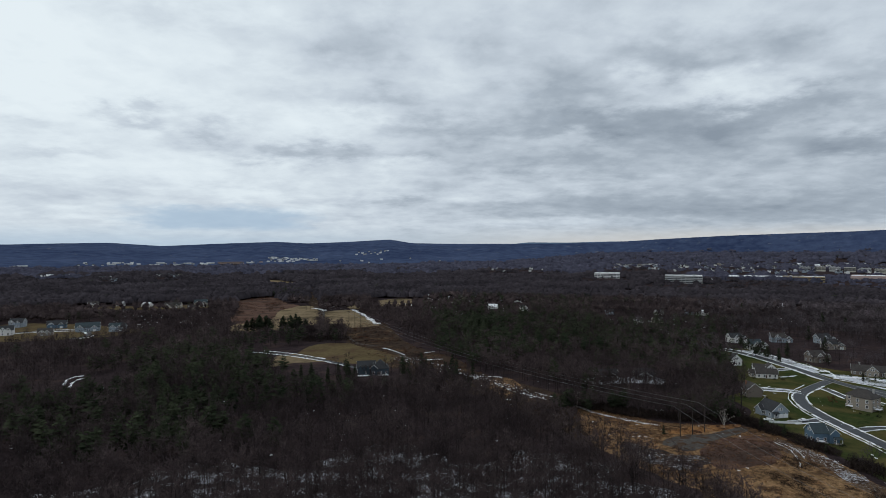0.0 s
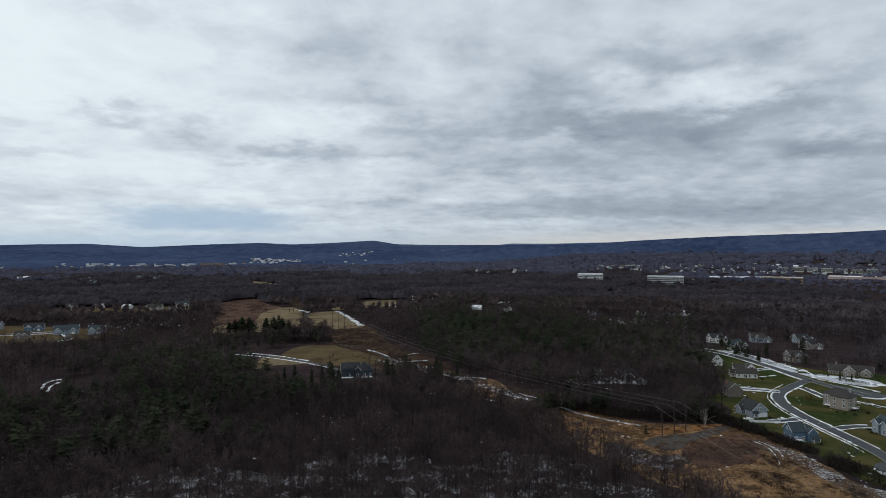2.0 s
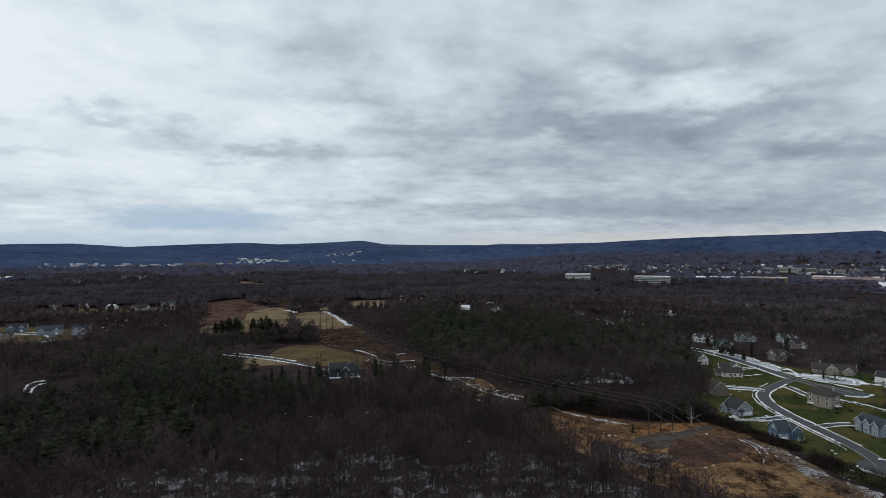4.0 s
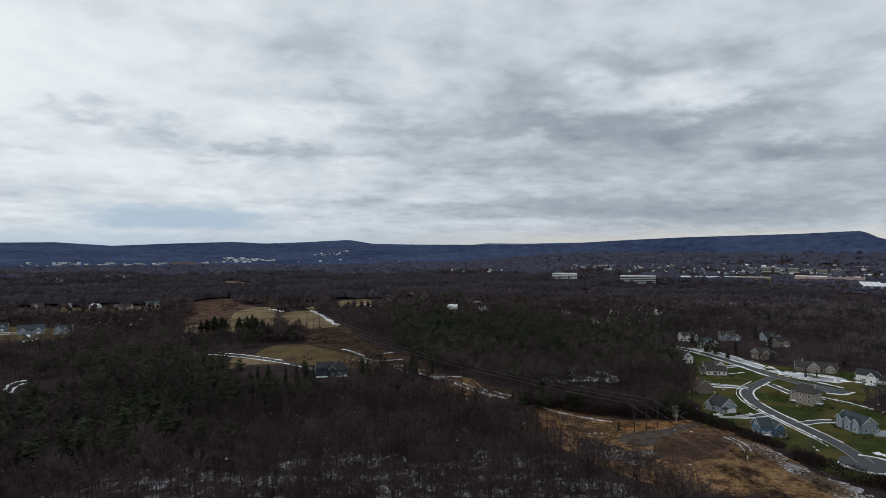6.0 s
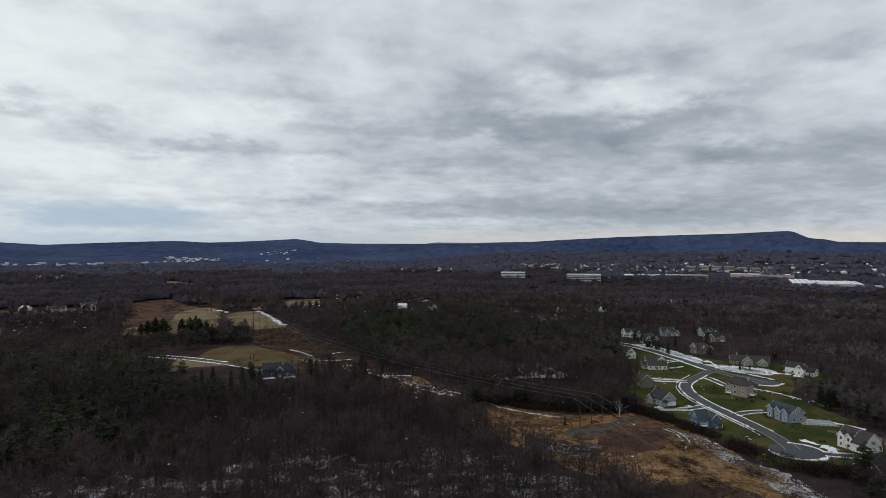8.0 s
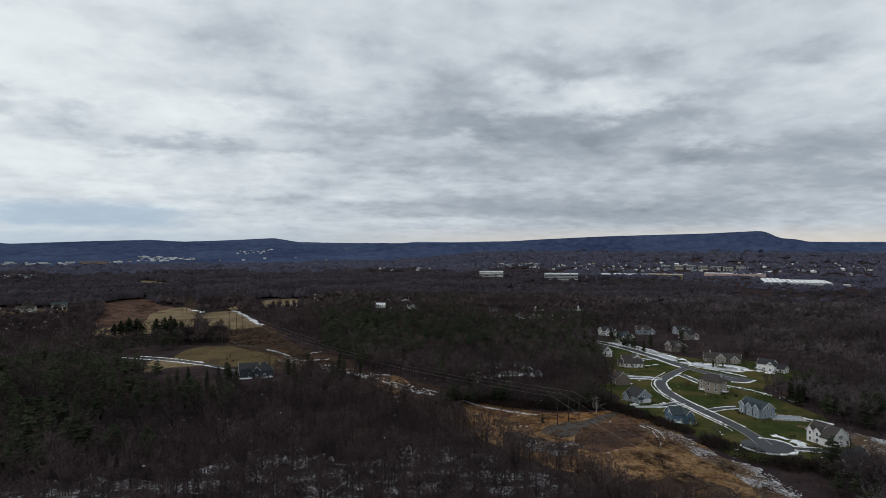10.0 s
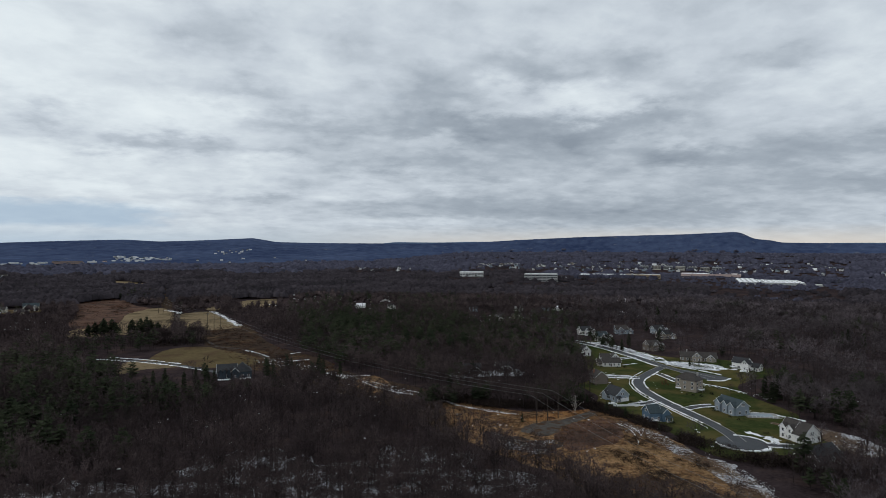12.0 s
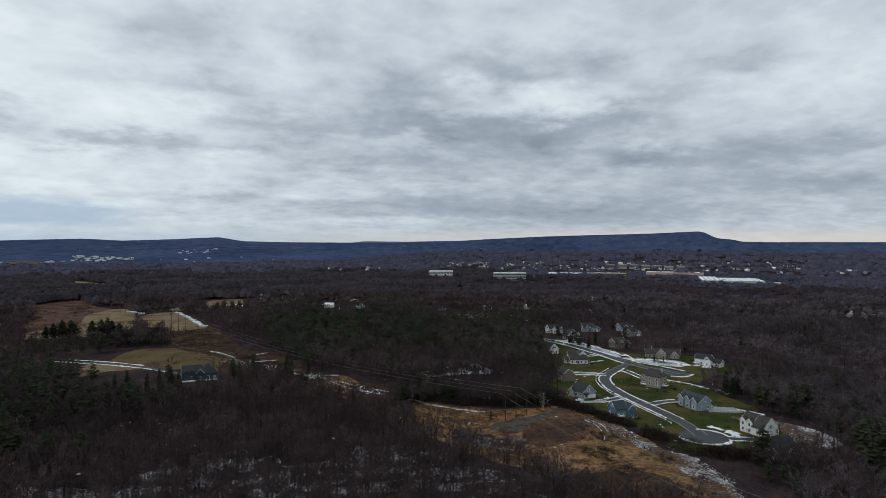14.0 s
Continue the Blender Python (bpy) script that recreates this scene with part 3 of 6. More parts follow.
def patch(name, points, material, z, label, category, wobble=2.0, seed=0.0, step=4.0, kind="structure"):
    """A piece of ground cover with an uneven edge, lying a little proud of the ground."""
    line = smooth_line(points, step, closed=True)
    cx, cy = sum(p[0] for p in line) / len(line), sum(p[1] for p in line) / len(line)
    out = []
    for x, y in line:
        k = wobble * (noise.noise(Vector((x * 0.11, y * 0.11, seed))) + 0.6 * noise.noise(Vector((x * 0.4, y * 0.4, seed))))
        d = math.hypot(x - cx, y - cy) + 1e-6
        out.append((x + (x - cx) / d * k, y + (y - cy) / d * k))
    bm = bmesh.new()
    top = [bm.verts.new((x, y, z)) for x, y in out]
    low = [bm.verts.new((x, y, -0.3)) for x, y in out]
    f = bm.faces.new(top)
    for i in range(len(top)):
        j = (i + 1) % len(top)
        bm.faces.new((top[i], low[i], low[j], top[j]))
    bmesh.ops.triangulate(bm, faces=[f])
    return tagged(new(name, data_of(bm, name, material)), label, category, kind=kind)


# ---- ground cover ----
YARDS = [(163, 212), (162, 250), (157, 262), (154, 300), (162, 318), (163, 345), (176, 356), (190, 378), (188, 398), (202, 415), (208, 442), (226, 452), (234, 502), (256, 512), (266, 450), (272, 425), (285, 412), (312, 398), (318, 356), (292, 340), (262, 325), (248, 300), (244, 262), (232, 245), (230, 214), (205, 206), (186, 203)]
CLEARING = [(72, 318), (98, 303), (110, 293), (143, 287), (155, 264), (156, 222), (156, 194), (150, 168), (140, 130), (104, 130), (97, 165), (94, 192), (89, 212), (78, 232), (66, 262)]
CORRIDOR = [(98, 305), (62, 363), (22, 420), (-3, 470), (-36, 560), (-68, 690), (-96, 690), (-86, 580), (-56, 470), (-22, 412), (8, 366), (36, 328), (54, 294), (64, 262)]
MIDFIELD = [(-118, 491), (-116, 534), (-99, 547), (-83, 544), (-73, 528), (-58, 511), (-41, 486), (-38, 455), (-54, 447), (-77, 453), (-96, 468)]
TANFIELD = [(-217, 905), (-190, 893), (-167, 817), (-142, 680), (-138, 650), (-185, 632), (-214, 618), (-237, 680), (-211, 735), (-226, 832)]
EASTFIELD = [(-160, 812), (-126, 844), (-106, 780), (-72, 684), (-87, 662), (-106, 652), (-133, 660)]
BROWNFIELD = [(-341, 975), (-328, 1040), (-300, 1070), (-246, 951), (-219, 912), (-226, 832), (-210, 735), (-233, 690), (-262, 743), (-290, 850)]
RUSSET_STRIP = [(-106, 656), (-72, 660), (-36, 548), (-14, 508), (13, 459), (14, 424), (-27, 478), (-40, 503), (-76, 534), (-93, 574)]
FAR_STRIP = [(-308, 1370), (-290, 1370), (-226, 1075), (-178, 893), (-196, 893), (-242, 1075)]
MEADOWS = [[(-487, 1660), (-440, 1640), (-350, 1480), (-338, 1355), (-410, 1400)], [(-120, 960), (-92, 1022), (-53, 1028), (-32, 966), (-48, 905), (-93, 900)], [(-150, 945), (-130, 952), (-121, 868), (-136, 868)]]
LEFT_YARDS = [(-500, 600), (-500, 690), (-420, 690), (-340, 650), (-318, 636), (-330, 590), (-400, 560), (-470, 560)]
HIDDEN = [(98, 382), (97, 396), (140, 398), (140, 384)]

patch("yard_lawn", YARDS, "lawn", 0.05, "mown winter lawn, green and tan, between houses", "lawn", 1.5, 1.0)
patch("clearing", CLEARING, "scrub", 0.05, "orange-brown dry scrub under the power line", "scrubland", 4.0, 2.0)
patch("power_line_corridor", CORRIDOR, "rough", 0.03, "brushy brown power line corridor with snow remnants", "scrubland", 5.0, 3.0)
patch("field", MIDFIELD, "olive", 0.06, "olive brown mown field behind the dark house", "field", 2.0, 4.0)
patch("field", TANFIELD, "hay", 0.08, "dry tan hay field beside the power line", "field", 4.0, 5.0)
patch("field", EASTFIELD, "hay", 0.085, "dry tan hay field with snow along its edge", "field", 4.0, 35.0)
patch("far_corridor", FAR_STRIP, "rough", 0.05, "brushy strip of the power line between woods", "scrubland", 3.0, 36.0)
patch("field", BROWNFIELD, "russet", 0.09, "russet brush-covered field at the wood's edge", "field", 5.0, 6.0)
for i, m in enumerate(MEADOWS):
    patch("meadow", m, "hay", 0.12, "small dry tan meadow enclosed by woods", "field", 4.0, 7.0 + i)
patch("yard_lawn", LEFT_YARDS, "olive", 0.05, "olive winter lawn round a row of houses", "lawn", 3.0, 11.0)
patch("yard_lawn", [(-525, 870), (-500, 905), (-430, 905), (-380, 930), (-345, 935), (-335, 895), (-400, 860), (-470, 855)], "olive", 0.06, "tan winter lawn round a row of pale houses", "lawn", 3.0, 40.0)
patch("verge", [(-140, 447), (-138, 470), (-120, 492), (-96, 474), (-84, 458), (-110, 452), (-124, 436)], "hay", 0.055, "dry tan verge below the field lane", "verge", 3.0, 33.0)
patch("brush_strip", RUSSET_STRIP, "rough", 0.065, "russet brush strip along the power line", "scrubland", 4.0, 12.0)
patch("brush_patch", [(28, 387), (42, 398), (48, 372), (40, 350), (30, 361)], "scrub", 0.06, "orange dead grass in the power line corridor", "scrubland", 3.0, 37.0)
PAD = [(94, 261), (101, 269), (112, 275), (125, 278), (141, 287), (143, 282), (131, 273), (120, 267), (112, 258), (103, 253)]
patch("gravel_pad", PAD, "gravel", 0.12, "grey gravel pad at the foot of power poles", "gravel", 3.0, 13.0, 2.0)
patch("snow_yard", [(96, 378), (92, 394), (116, 400), (120, 384)], "yard_snow", 0.10, "old snow lying round a house in the woods", "snow", 3.5, 15.0, 1.5)
patch("snow_yard", [(122, 380), (120, 396), (142, 399), (142, 382)], "yard_snow", 0.10, "old snow lying round a house in the woods", "snow", 3.5, 16.0, 1.5)
patch("wood_floor", [(-150, 200), (-125, 212), (-95, 240), (-60, 232), (-25, 262), (10, 240), (40, 256), (62, 232), (82, 202), (96, 160), (60, 130), (0, 140), (-60, 132), (-110, 120)], "wood_snow", 0.02, "patchy old snow on leaf litter between bare trunks", "snow", 16.0, 25.0)


# ---- roads ----
def offset_line(line, d):
    out = []
    for i, (x, y) in enumerate(line):
        a, b = line[max(i - 1, 0)], line[min(i + 1, len(line) - 1)]
        dx, dy = b[0] - a[0], b[1] - a[1]
        n = math.hypot(dx, dy) + 1e-9
        out.append((x - dy / n * d, y + dx / n * d))
    return out


def ribbon(name, line, half, z, material, low=-0.2, ragged=0.0, seed=0.0):
    """A band along a line with a flat top and closed sides. ragged: how far its edges wander."""
    left, right = offset_line(line, half), offset_line(line, -half)
    if ragged:
        width = [max(0.12, min(1.25, 0.75 + 1.5 * noise.noise(Vector((x * 0.23, y * 0.23, seed + 20))))) for x, y in line]
        left = [(x + (a - x) * w, y + (b - y) * w) for (x, y), (a, b), w in zip(line, left, width)]
        right = [(x + (a - x) * w, y + (b - y) * w) for (x, y), (a, b), w in zip(line, right, width)]
        left = [(x + ragged * noise.noise(Vector((x * 0.5, y * 0.5, seed))), y + ragged * noise.noise(Vector((x * 0.5, y * 0.5, seed + 9)))) for x, y in left]
        right = [(x + ragged * noise.noise(Vector((x * 0.6, y * 0.6, seed + 3))), y + ragged * noise.noise(Vector((x * 0.6, y * 0.6, seed + 5)))) for x, y in right]
    bm = bmesh.new()
    rows = []
    for (a, b), (c, d) in zip(left, right):
        rows.append([bm.verts.new(p) for p in ((a, b, low), (a, b, z), (c, d, z), (c, d, low))])
    for p, q in zip(rows, rows[1:]):
        for i in range(3):
            bm.faces.new((p[i], p[i + 1], q[i + 1], q[i]))
    bm.faces.new(rows[0])
    bm.faces.new(rows[-1][::-1])
    return data_of(bm, name, material)


def street(name, points, half, label, kerbs=True, material="asphalt", z=0.10, step=2.5):
    line = smooth_line(points, step)
    road = tagged(new(name, ribbon(name, line, half, z, material)), label, "road", kind="structure")
    if kerbs:
        for side in (-1, 1):
            part("kerb", ribbon("kerb", offset_line(line, side * (half + 0.12)), 0.12, z + 0.15, "kerb"), "kerb", road, "pale concrete kerb")
    return line


def snow_bank(points, half, label, z=0.3, ragged=0.8, seed=0.0, step=1.2, line=None, category="snow"):
    line = line or smooth_line(points, step)
    return tagged(new("snow_bank", ribbon("snow_bank", line, half, z, "snow", ragged=ragged, seed=seed)), label, category, group="snow banks", kind="structure")


MAIN = street("road_main", [(236, 512), (245, 480), (249, 429), (249, 392), (252, 365), (257, 345)], 3.1, "grey asphalt village street with snow along its kerbs", step=3)
LOOP = street("road_loop", [(248, 386), (226, 368), (206, 348), (196, 326), (192, 303), (191, 282), (190, 259), (188, 242), (184, 228)], 2.9, "curving grey asphalt residential street ending in a turning circle")


def turning_circle(x, y, r):
    bm = bmesh.new()
    ring = [bm.verts.new((x + r * math.cos(math.tau * i / 40), y + r * math.sin(math.tau * i / 40), 0.104)) for i in range(40)]
    bm.faces.new(ring)
    tagged(new("road_turning_circle", data_of(bm, "road_turning_circle", "asphalt")), "grey asphalt turning circle at the end of the street", "road", kind="structure")


turning_circle(184, 226, 10.5)
patch("road_branch", [(248, 368), (256, 372), (266, 352), (268, 343), (262, 338), (252, 341), (248, 352)], "asphalt", 0.108, "grey asphalt street head beside the tan house", "road", 0.2, 0, 2)
BANK = "bank of ploughed white snow along the road"
for side, lo, hi in ((1, 0.30, 0.86), (-1, 0.12, 0.88)):
    n = len(LOOP)
    for a, b in ((lo, lo + (hi - lo) * 0.45), (lo + (hi - lo) * 0.46, hi)):
        snow_bank(None, 0.5, BANK, ragged=0.8, seed=side, line=offset_line(LOOP[int(a * n):int(b * n)], -side * 3.65))
snow_bank(None, 0.3, BANK, ragged=0.7, seed=7, line=offset_line(LOOP[int(0.15 * n):int(0.9 * n)], -5.6))
ARC = [(184 + 11.2 * math.cos(a), 226 + 11.2 * math.sin(a)) for a in np.linspace(radians(165), radians(318), 30)]
snow_bank(None, 0.8, BANK, ragged=0.7, seed=4, line=ARC, z=0.45)
ARC = [(184 + 11.2 * math.cos(a), 226 + 11.2 * math.sin(a)) for a in np.linspace(radians(-10), radians(70), 18)]
snow_bank(None, 0.5, BANK, ragged=0.6, seed=5, line=ARC)
snow_bank(None, 0.9, BANK, ragged=1.0, seed=6, line=offset_line(MAIN[:int(len(MAIN) * 0.62)], 4.8))
snow_bank(None, 0.7, BANK, ragged=0.9, seed=8, line=offset_line(MAIN[:int(len(MAIN) * 0.75)], -4.6))
snow_bank([(256, 500), (262, 470), (263, 440), (262, 415)], 1.4, "broad strip of thin snow on a lawn", 0.12, 2.2, 9)
snow_bank([(266, 420), (262, 404), (256, 392)], 1.2, BANK, 0.3, 0.9, 10)
snow_bank([(256, 388), (264, 372), (270, 352)], 0.8, BANK, 0.3, 0.9, 11)
snow_bank([(250, 340), (258, 336), (268, 341)], 0.7, BANK, 0.35, 0.6, 12)
snow_bank([(262, 398), (276, 392), (284, 380), (276, 368)], 1.6, "loop of snow beside a front walk", 0.2, 1.2, 13)
snow_bank([(283, 372), (292, 366), (294, 356)], 2.4, "patch of snow on a yard", 0.15, 2.0, 14)
snow_bank([(206, 402), (222, 398), (236, 402)], 0.8, "thin line of snow on grass", 0.15, 0.9, 15)
snow_bank([(186, 371), (200, 367), (212, 360)], 0.7, "thin line of snow on grass", 0.15, 0.7, 16)
snow_bank([(186, 362), (198, 358), (210, 353)], 0.6, "thin line of snow on grass", 0.15, 0.6, 17)
snow_bank([(222, 268), (232, 260), (238, 248)], 1.6, "strip of snow behind a house", 0.15, 1.4, 19)
snow_bank([(196, 240), (201, 230), (198, 222)], 2.2, "patch of snow beside a front walk", 0.14, 2.4, 20)
snow_bank([(236, 338), (246, 322), (250, 304)], 0.7, "thin line of snow at a lawn's edge", 0.15, 1.4, 21)
for i, line in enumerate(([(145, 265), (146.5, 255), (143.5, 244), (139, 234)], [(147.5, 264), (149, 254), (146, 243)])):
    snow_bank(line, 0.22, "wheel track filled with old snow", 0.11, 0.9, 30 + i)
patch("grass_patch", [(106, 282), (126, 289), (142, 291), (141, 287), (126, 280), (108, 276)], "orange", 0.125, "strip of orange dead grass behind the gravel pad", "grass", 1.0, 27.0, 1.2)
patch("weed_bank", [(114, 262), (130, 271), (144, 272), (143, 256), (136, 242), (120, 234), (107, 234), (107, 249)], "russet", 0.075, "red-brown bank of dead weeds below the gravel pad", "scrubland", 2.5, 38.0, 2.0)
patch("brush_hollow", [(90, 214), (104, 206), (116, 200), (128, 204), (138, 190), (132, 170), (112, 164), (96, 176)], "rough", 0.07, "dark brushy hollow at the foot of the clearing", "scrubland", 3.0, 39.0, 2.0)
patch("rubble", [(79, 266), (90, 256), (98, 249), (106, 247), (104, 238), (93, 231), (83, 238), (76, 252)], "rubble_snow", 0.09, "dark rubble and brush with snow below the gravel pad", "rubble", 3.0, 17.0, 1.2)
patch("snowy_scrub", [(148, 270), (154, 251), (158, 224), (161, 205), (158, 187), (150, 166), (138, 156), (142, 174), (147, 190), (148, 212), (148, 236), (143, 252)], "scrub_snow", 0.08, "mottled old snow on dead weeds along the clearing", "snow", 7.0, 28.0, 1.2)
patch("snowy_lawn", [(240, 502), (254, 500), (260, 470), (262, 440), (258, 412), (254, 412), (255, 445), (250, 478)], "lawn_snow", 0.06, "thin snow on a roadside lawn", "snow", 1.5, 29.0, 1.5)
patch("snowy_lawn", [(256, 408), (268, 404), (284, 392), (290, 378), (278, 366), (266, 376), (258, 392)], "lawn_snow", 0.06, "thin snow on a front lawn", "snow", 2.0, 31.0, 1.5)
patch("snowy_lawn", [(218, 250), (232, 242), (240, 226), (238, 206), (222, 198), (220, 214), (226, 230)], "scrub_snow", 0.06, "thin snow behind a white house", "snow", 2.0, 32.0, 1.5)


def snow_specks(label, places, lo, hi, z, thick=None, flat=0.45):
    """Remnants of snow: many small uneven flakes of it on the ground, joined."""
    v, f = [], []
    for x, y in places:
        if thick is not None and noise.noise(Vector((x * 0.05, y * 0.05, 8.0))) < thick:
            continue
        r, n, lie = SPECK.uniform(lo, hi), len(v), z + (float(rise(x, y)) if math.hypot(x, y) > 600 else 0.0)
        turn = SPECK.uniform(0, math.pi)
        sx, sy = r, r * SPECK.uniform(flat, 1.0)
        for i in range(7):
            a, k = math.tau * i / 7, SPECK.uniform(0.55, 1.1)
            px, py = sx * k * math.cos(a), sy * k * math.sin(a)
            v.append((x + px * math.cos(turn) - py * math.sin(turn), y + px * math.sin(turn) + py * math.cos(turn), lie + SPECK.uniform(0, 0.03)))
        v.append((x, y, lie + 0.10 + 0.05 * r))
        f += [(n + i, n + (i + 1) % 7, n + 7) for i in range(7)]
    tagged(new("snow_remnants", mesh("snow_remnants", v, f, "snow")), label, "snow", kind="stuff")


SPECK = random.Random(21)


def along(points, half, n):
    line = smooth_line(points, 2.0)
    return [(x + SPECK.uniform(-half, half), y + SPECK.uniform(-half, half)) for x, y in (line[SPECK.randrange(len(line))] for _ in range(n))]


def sector(a0, a1, r0, r1, n):
    out = []
    for _ in range(n):
        a, r = radians(SPECK.uniform(a0, a1)), math.sqrt(SPECK.uniform(r0 * r0, r1 * r1))
        out.append((r * math.sin(a), r * math.cos(a)))
    return out


snow_specks("old snow showing between far trunks", sector(-36, 50, 250, 420, 500), 0.3, 1.2, 0.02, 0.05)
snow_specks("broken snow along the clearing's edge", along([(151, 256), (154, 232), (157, 212), (158, 195), (155, 172)], 4.0, 900), 0.06, 0.34, 0.10, 0.0, 0.3)
snow_specks("broken snow at the head of the clearing", along([(66, 334), (78, 314), (90, 302), (103, 290)], 0.9, 330) + along([(88, 276), (93, 270)], 1.0, 30) + along([(80, 254), (90, 246), (102, 243)], 4.0, 260), 0.08, 0.34, 0.14, None, 0.3)
snow_specks("broken snow along the power line corridor", along([(56, 346), (40, 372), (22, 402)], 4.5, 240) + along([(20, 400), (-10, 445), (-28, 470)], 9.0, 240) + along([(0, 440), (-24, 452), (-40, 470)], 2.5, 60) + along([(24, 396), (2, 404)], 2.0, 40), 0.15, 0.85, 0.12, None, 0.2)
snow_specks("thin snow on lawns", along([(262, 470), (264, 440), (262, 415)], 3.0, 60) + along([(240, 330), (250, 305), (252, 290)], 3.0, 40) + along([(190, 352), (200, 372)], 5.0, 14), 0.3, 1.1, 0.12)
snow_specks("snow lying round far houses", sector(-1.3, 8.3, 770, 1040, 90) + sector(15, 23.6, 640, 790, 60) + sector(28.6, 30.8, 770, 860, 20) + sector(-28.7, -21, 730, 880, 90) + sector(48.9, 51.2, 850, 960, 24), 0.6, 3.0, 0.15, None, 0.15)

street("gravel_track", [(-190, 893), (-164, 817), (-137, 680), (-122, 655)], 3.2, "grey gravel track between two hay fields", kerbs=False, material="gravel", z=0.13)
street("field_path", [(-93, 590), (-86, 566), (-76, 543), (-56, 527), (-43, 506), (-32, 478), (-23, 463)], 1.6, "pale gravel path round the mown field", kerbs=False, material="gravel", z=0.13)
for i, line in enumerate(([(-51, 518), (-41, 504), (-32, 486)], [(-22, 463), (-10, 464), (0, 466)], [(-14, 418), (-9, 415)], [(10, 414), (19, 402)], [(30, 402), (39, 399)], [(33, 343), (38, 339)], [(-16, 494), (-7, 500)])):
    snow_bank(line, 0.7, "drift of old snow in the power line corridor", 0.16, 1.8, 70 + i)
for i, line in enumerate(([(56, 354), (64, 344), (70, 331), (77, 316)], [(77, 314), (85, 305), (93, 297), (103, 290)], [(33, 381), (42, 360), (58, 341)])):
    snow_bank(line, 0.6, "line of old snow along the clearing's edge", 0.2, 1.9, 80 + i)
for i, line in enumerate(([(-158, 500), (-128, 484), (-104, 468), (-84, 452), (-72, 440)], [(-150, 506), (-120, 490), (-92, 468)])):
    snow_bank(line, 0.8, "snow along a field lane", 0.22, 1.6, 50 + i)
street("lane", [(-162, 502), (-126, 487), (-100, 470), (-80, 452), (-66, 436), (-58, 424)], 1.8, "narrow asphalt lane along the field", kerbs=False, material="drive")
snow_bank([(-128, 850), (-108, 795), (-90, 735), (-74, 683)], 2.6, "snow along the field's edge", 0.25, 4.0, 54)
snow_bank([(-188, 870), (-170, 850), (-164, 830)], 3.0, "snow at the end of a track", 0.25, 3.0, 55)
snow_bank([(-62, 940), (-48, 915), (-38, 885)], 3.0, "snow at a meadow's edge", 0.25, 3.0, 56)
street("lane_left", [(-480, 596), (-420, 628), (-385, 640), (-360, 612), (-352, 588), (-360, 574)], 2.6, "asphalt street past a row of houses", kerbs=False, material="drive")
snow_bank([(-440, 612), (-405, 628), (-380, 630), (-362, 610)], 1.3, BANK, 0.3, 1.4, 58)
snow_bank([(-430, 630), (-395, 646), (-368, 636)], 1.0, BANK, 0.3, 1.4, 59)
snow_bank([(-348, 600), (-344, 588), (-352, 576)], 1.3, BANK, 0.3, 1.4, 60)
for i, line in enumerate(([(-237.8, 377), (-245, 391), (-247, 402), (-243, 407)], [(-230.4, 371), (-237.4, 385), (-239.5, 395), (-237.8, 398)])):
    snow_bank(line, 0.7, "snow along a wood track", 0.25, 1.0, 62 + i)
snow_bank([(-207, 360), (-211, 372)], 0.8, "snow along a wood track", 0.25, 1.2, 65)


def driveway(points, half, material="drive"):
    line = smooth_line(points, 2.0)
    tagged(new("driveway", ribbon("driveway", line, half, 0.085, material)), "dark asphalt driveway edged with snow", "driveway", kind="structure")
    for side in (-1, 1):
        snow_bank(None, 0.45, "line of snow along a driveway", ragged=0.6, seed=side * 3 + points[0][0], line=offset_line(line, side * (half + 0.6)))


driveway([(188, 366), (200, 361), (211, 355)], 1.8)
driveway([(170, 294), (180, 296), (189, 299)], 2.2)
driveway([(194, 281), (204, 284), (213, 284)], 1.9)
driveway([(231, 366), (230, 352), (229, 340)], 1.9)
driveway([(193, 221), (200, 218), (206, 215)], 2.2)
driveway([(247, 425), (232, 420), (222, 408)], 1.8)
driveway([(245, 480), (256, 492), (262, 504)], 1.8)


# ---- woods ----
class Wood:
    """Collects many trees into one mesh."""

    def __init__(self):
        self.v, self.f, self.n = [], [], 0

    def plant(self, template, x, y, z, scale, turn):
        v, f = template
        c, s = np.cos(turn)[:, None], np.sin(turn)[:, None]
        k = np.asarray(scale)[:, None]
        X = (v[None, :, 0] * c - v[None, :, 1] * s) * k + np.asarray(x)[:, None]
        Y = (v[None, :, 0] * s + v[None, :, 1] * c) * k + np.asarray(y)[:, None]
        Z = v[None, :, 2] * k + np.asarray(z)[:, None]
        self.v.append(np.stack([X, Y, Z], -1).reshape(-1, 3))
        self.f.append((f[None] + (np.arange(len(c)) * len(v))[:, None, None]).reshape(-1, 3) + self.n)
        self.n += len(c) * len(v)

    def done(self, name, material, label, category="wood", kind="stuff", smooth=False):
        if self.v:
            me = soup(name, np.concatenate(self.v), np.concatenate(self.f), material)
            me.polygons.foreach_set("use_smooth", np.full(len(me.polygons), smooth))
            tagged(new(name, me), label, category, kind=kind)


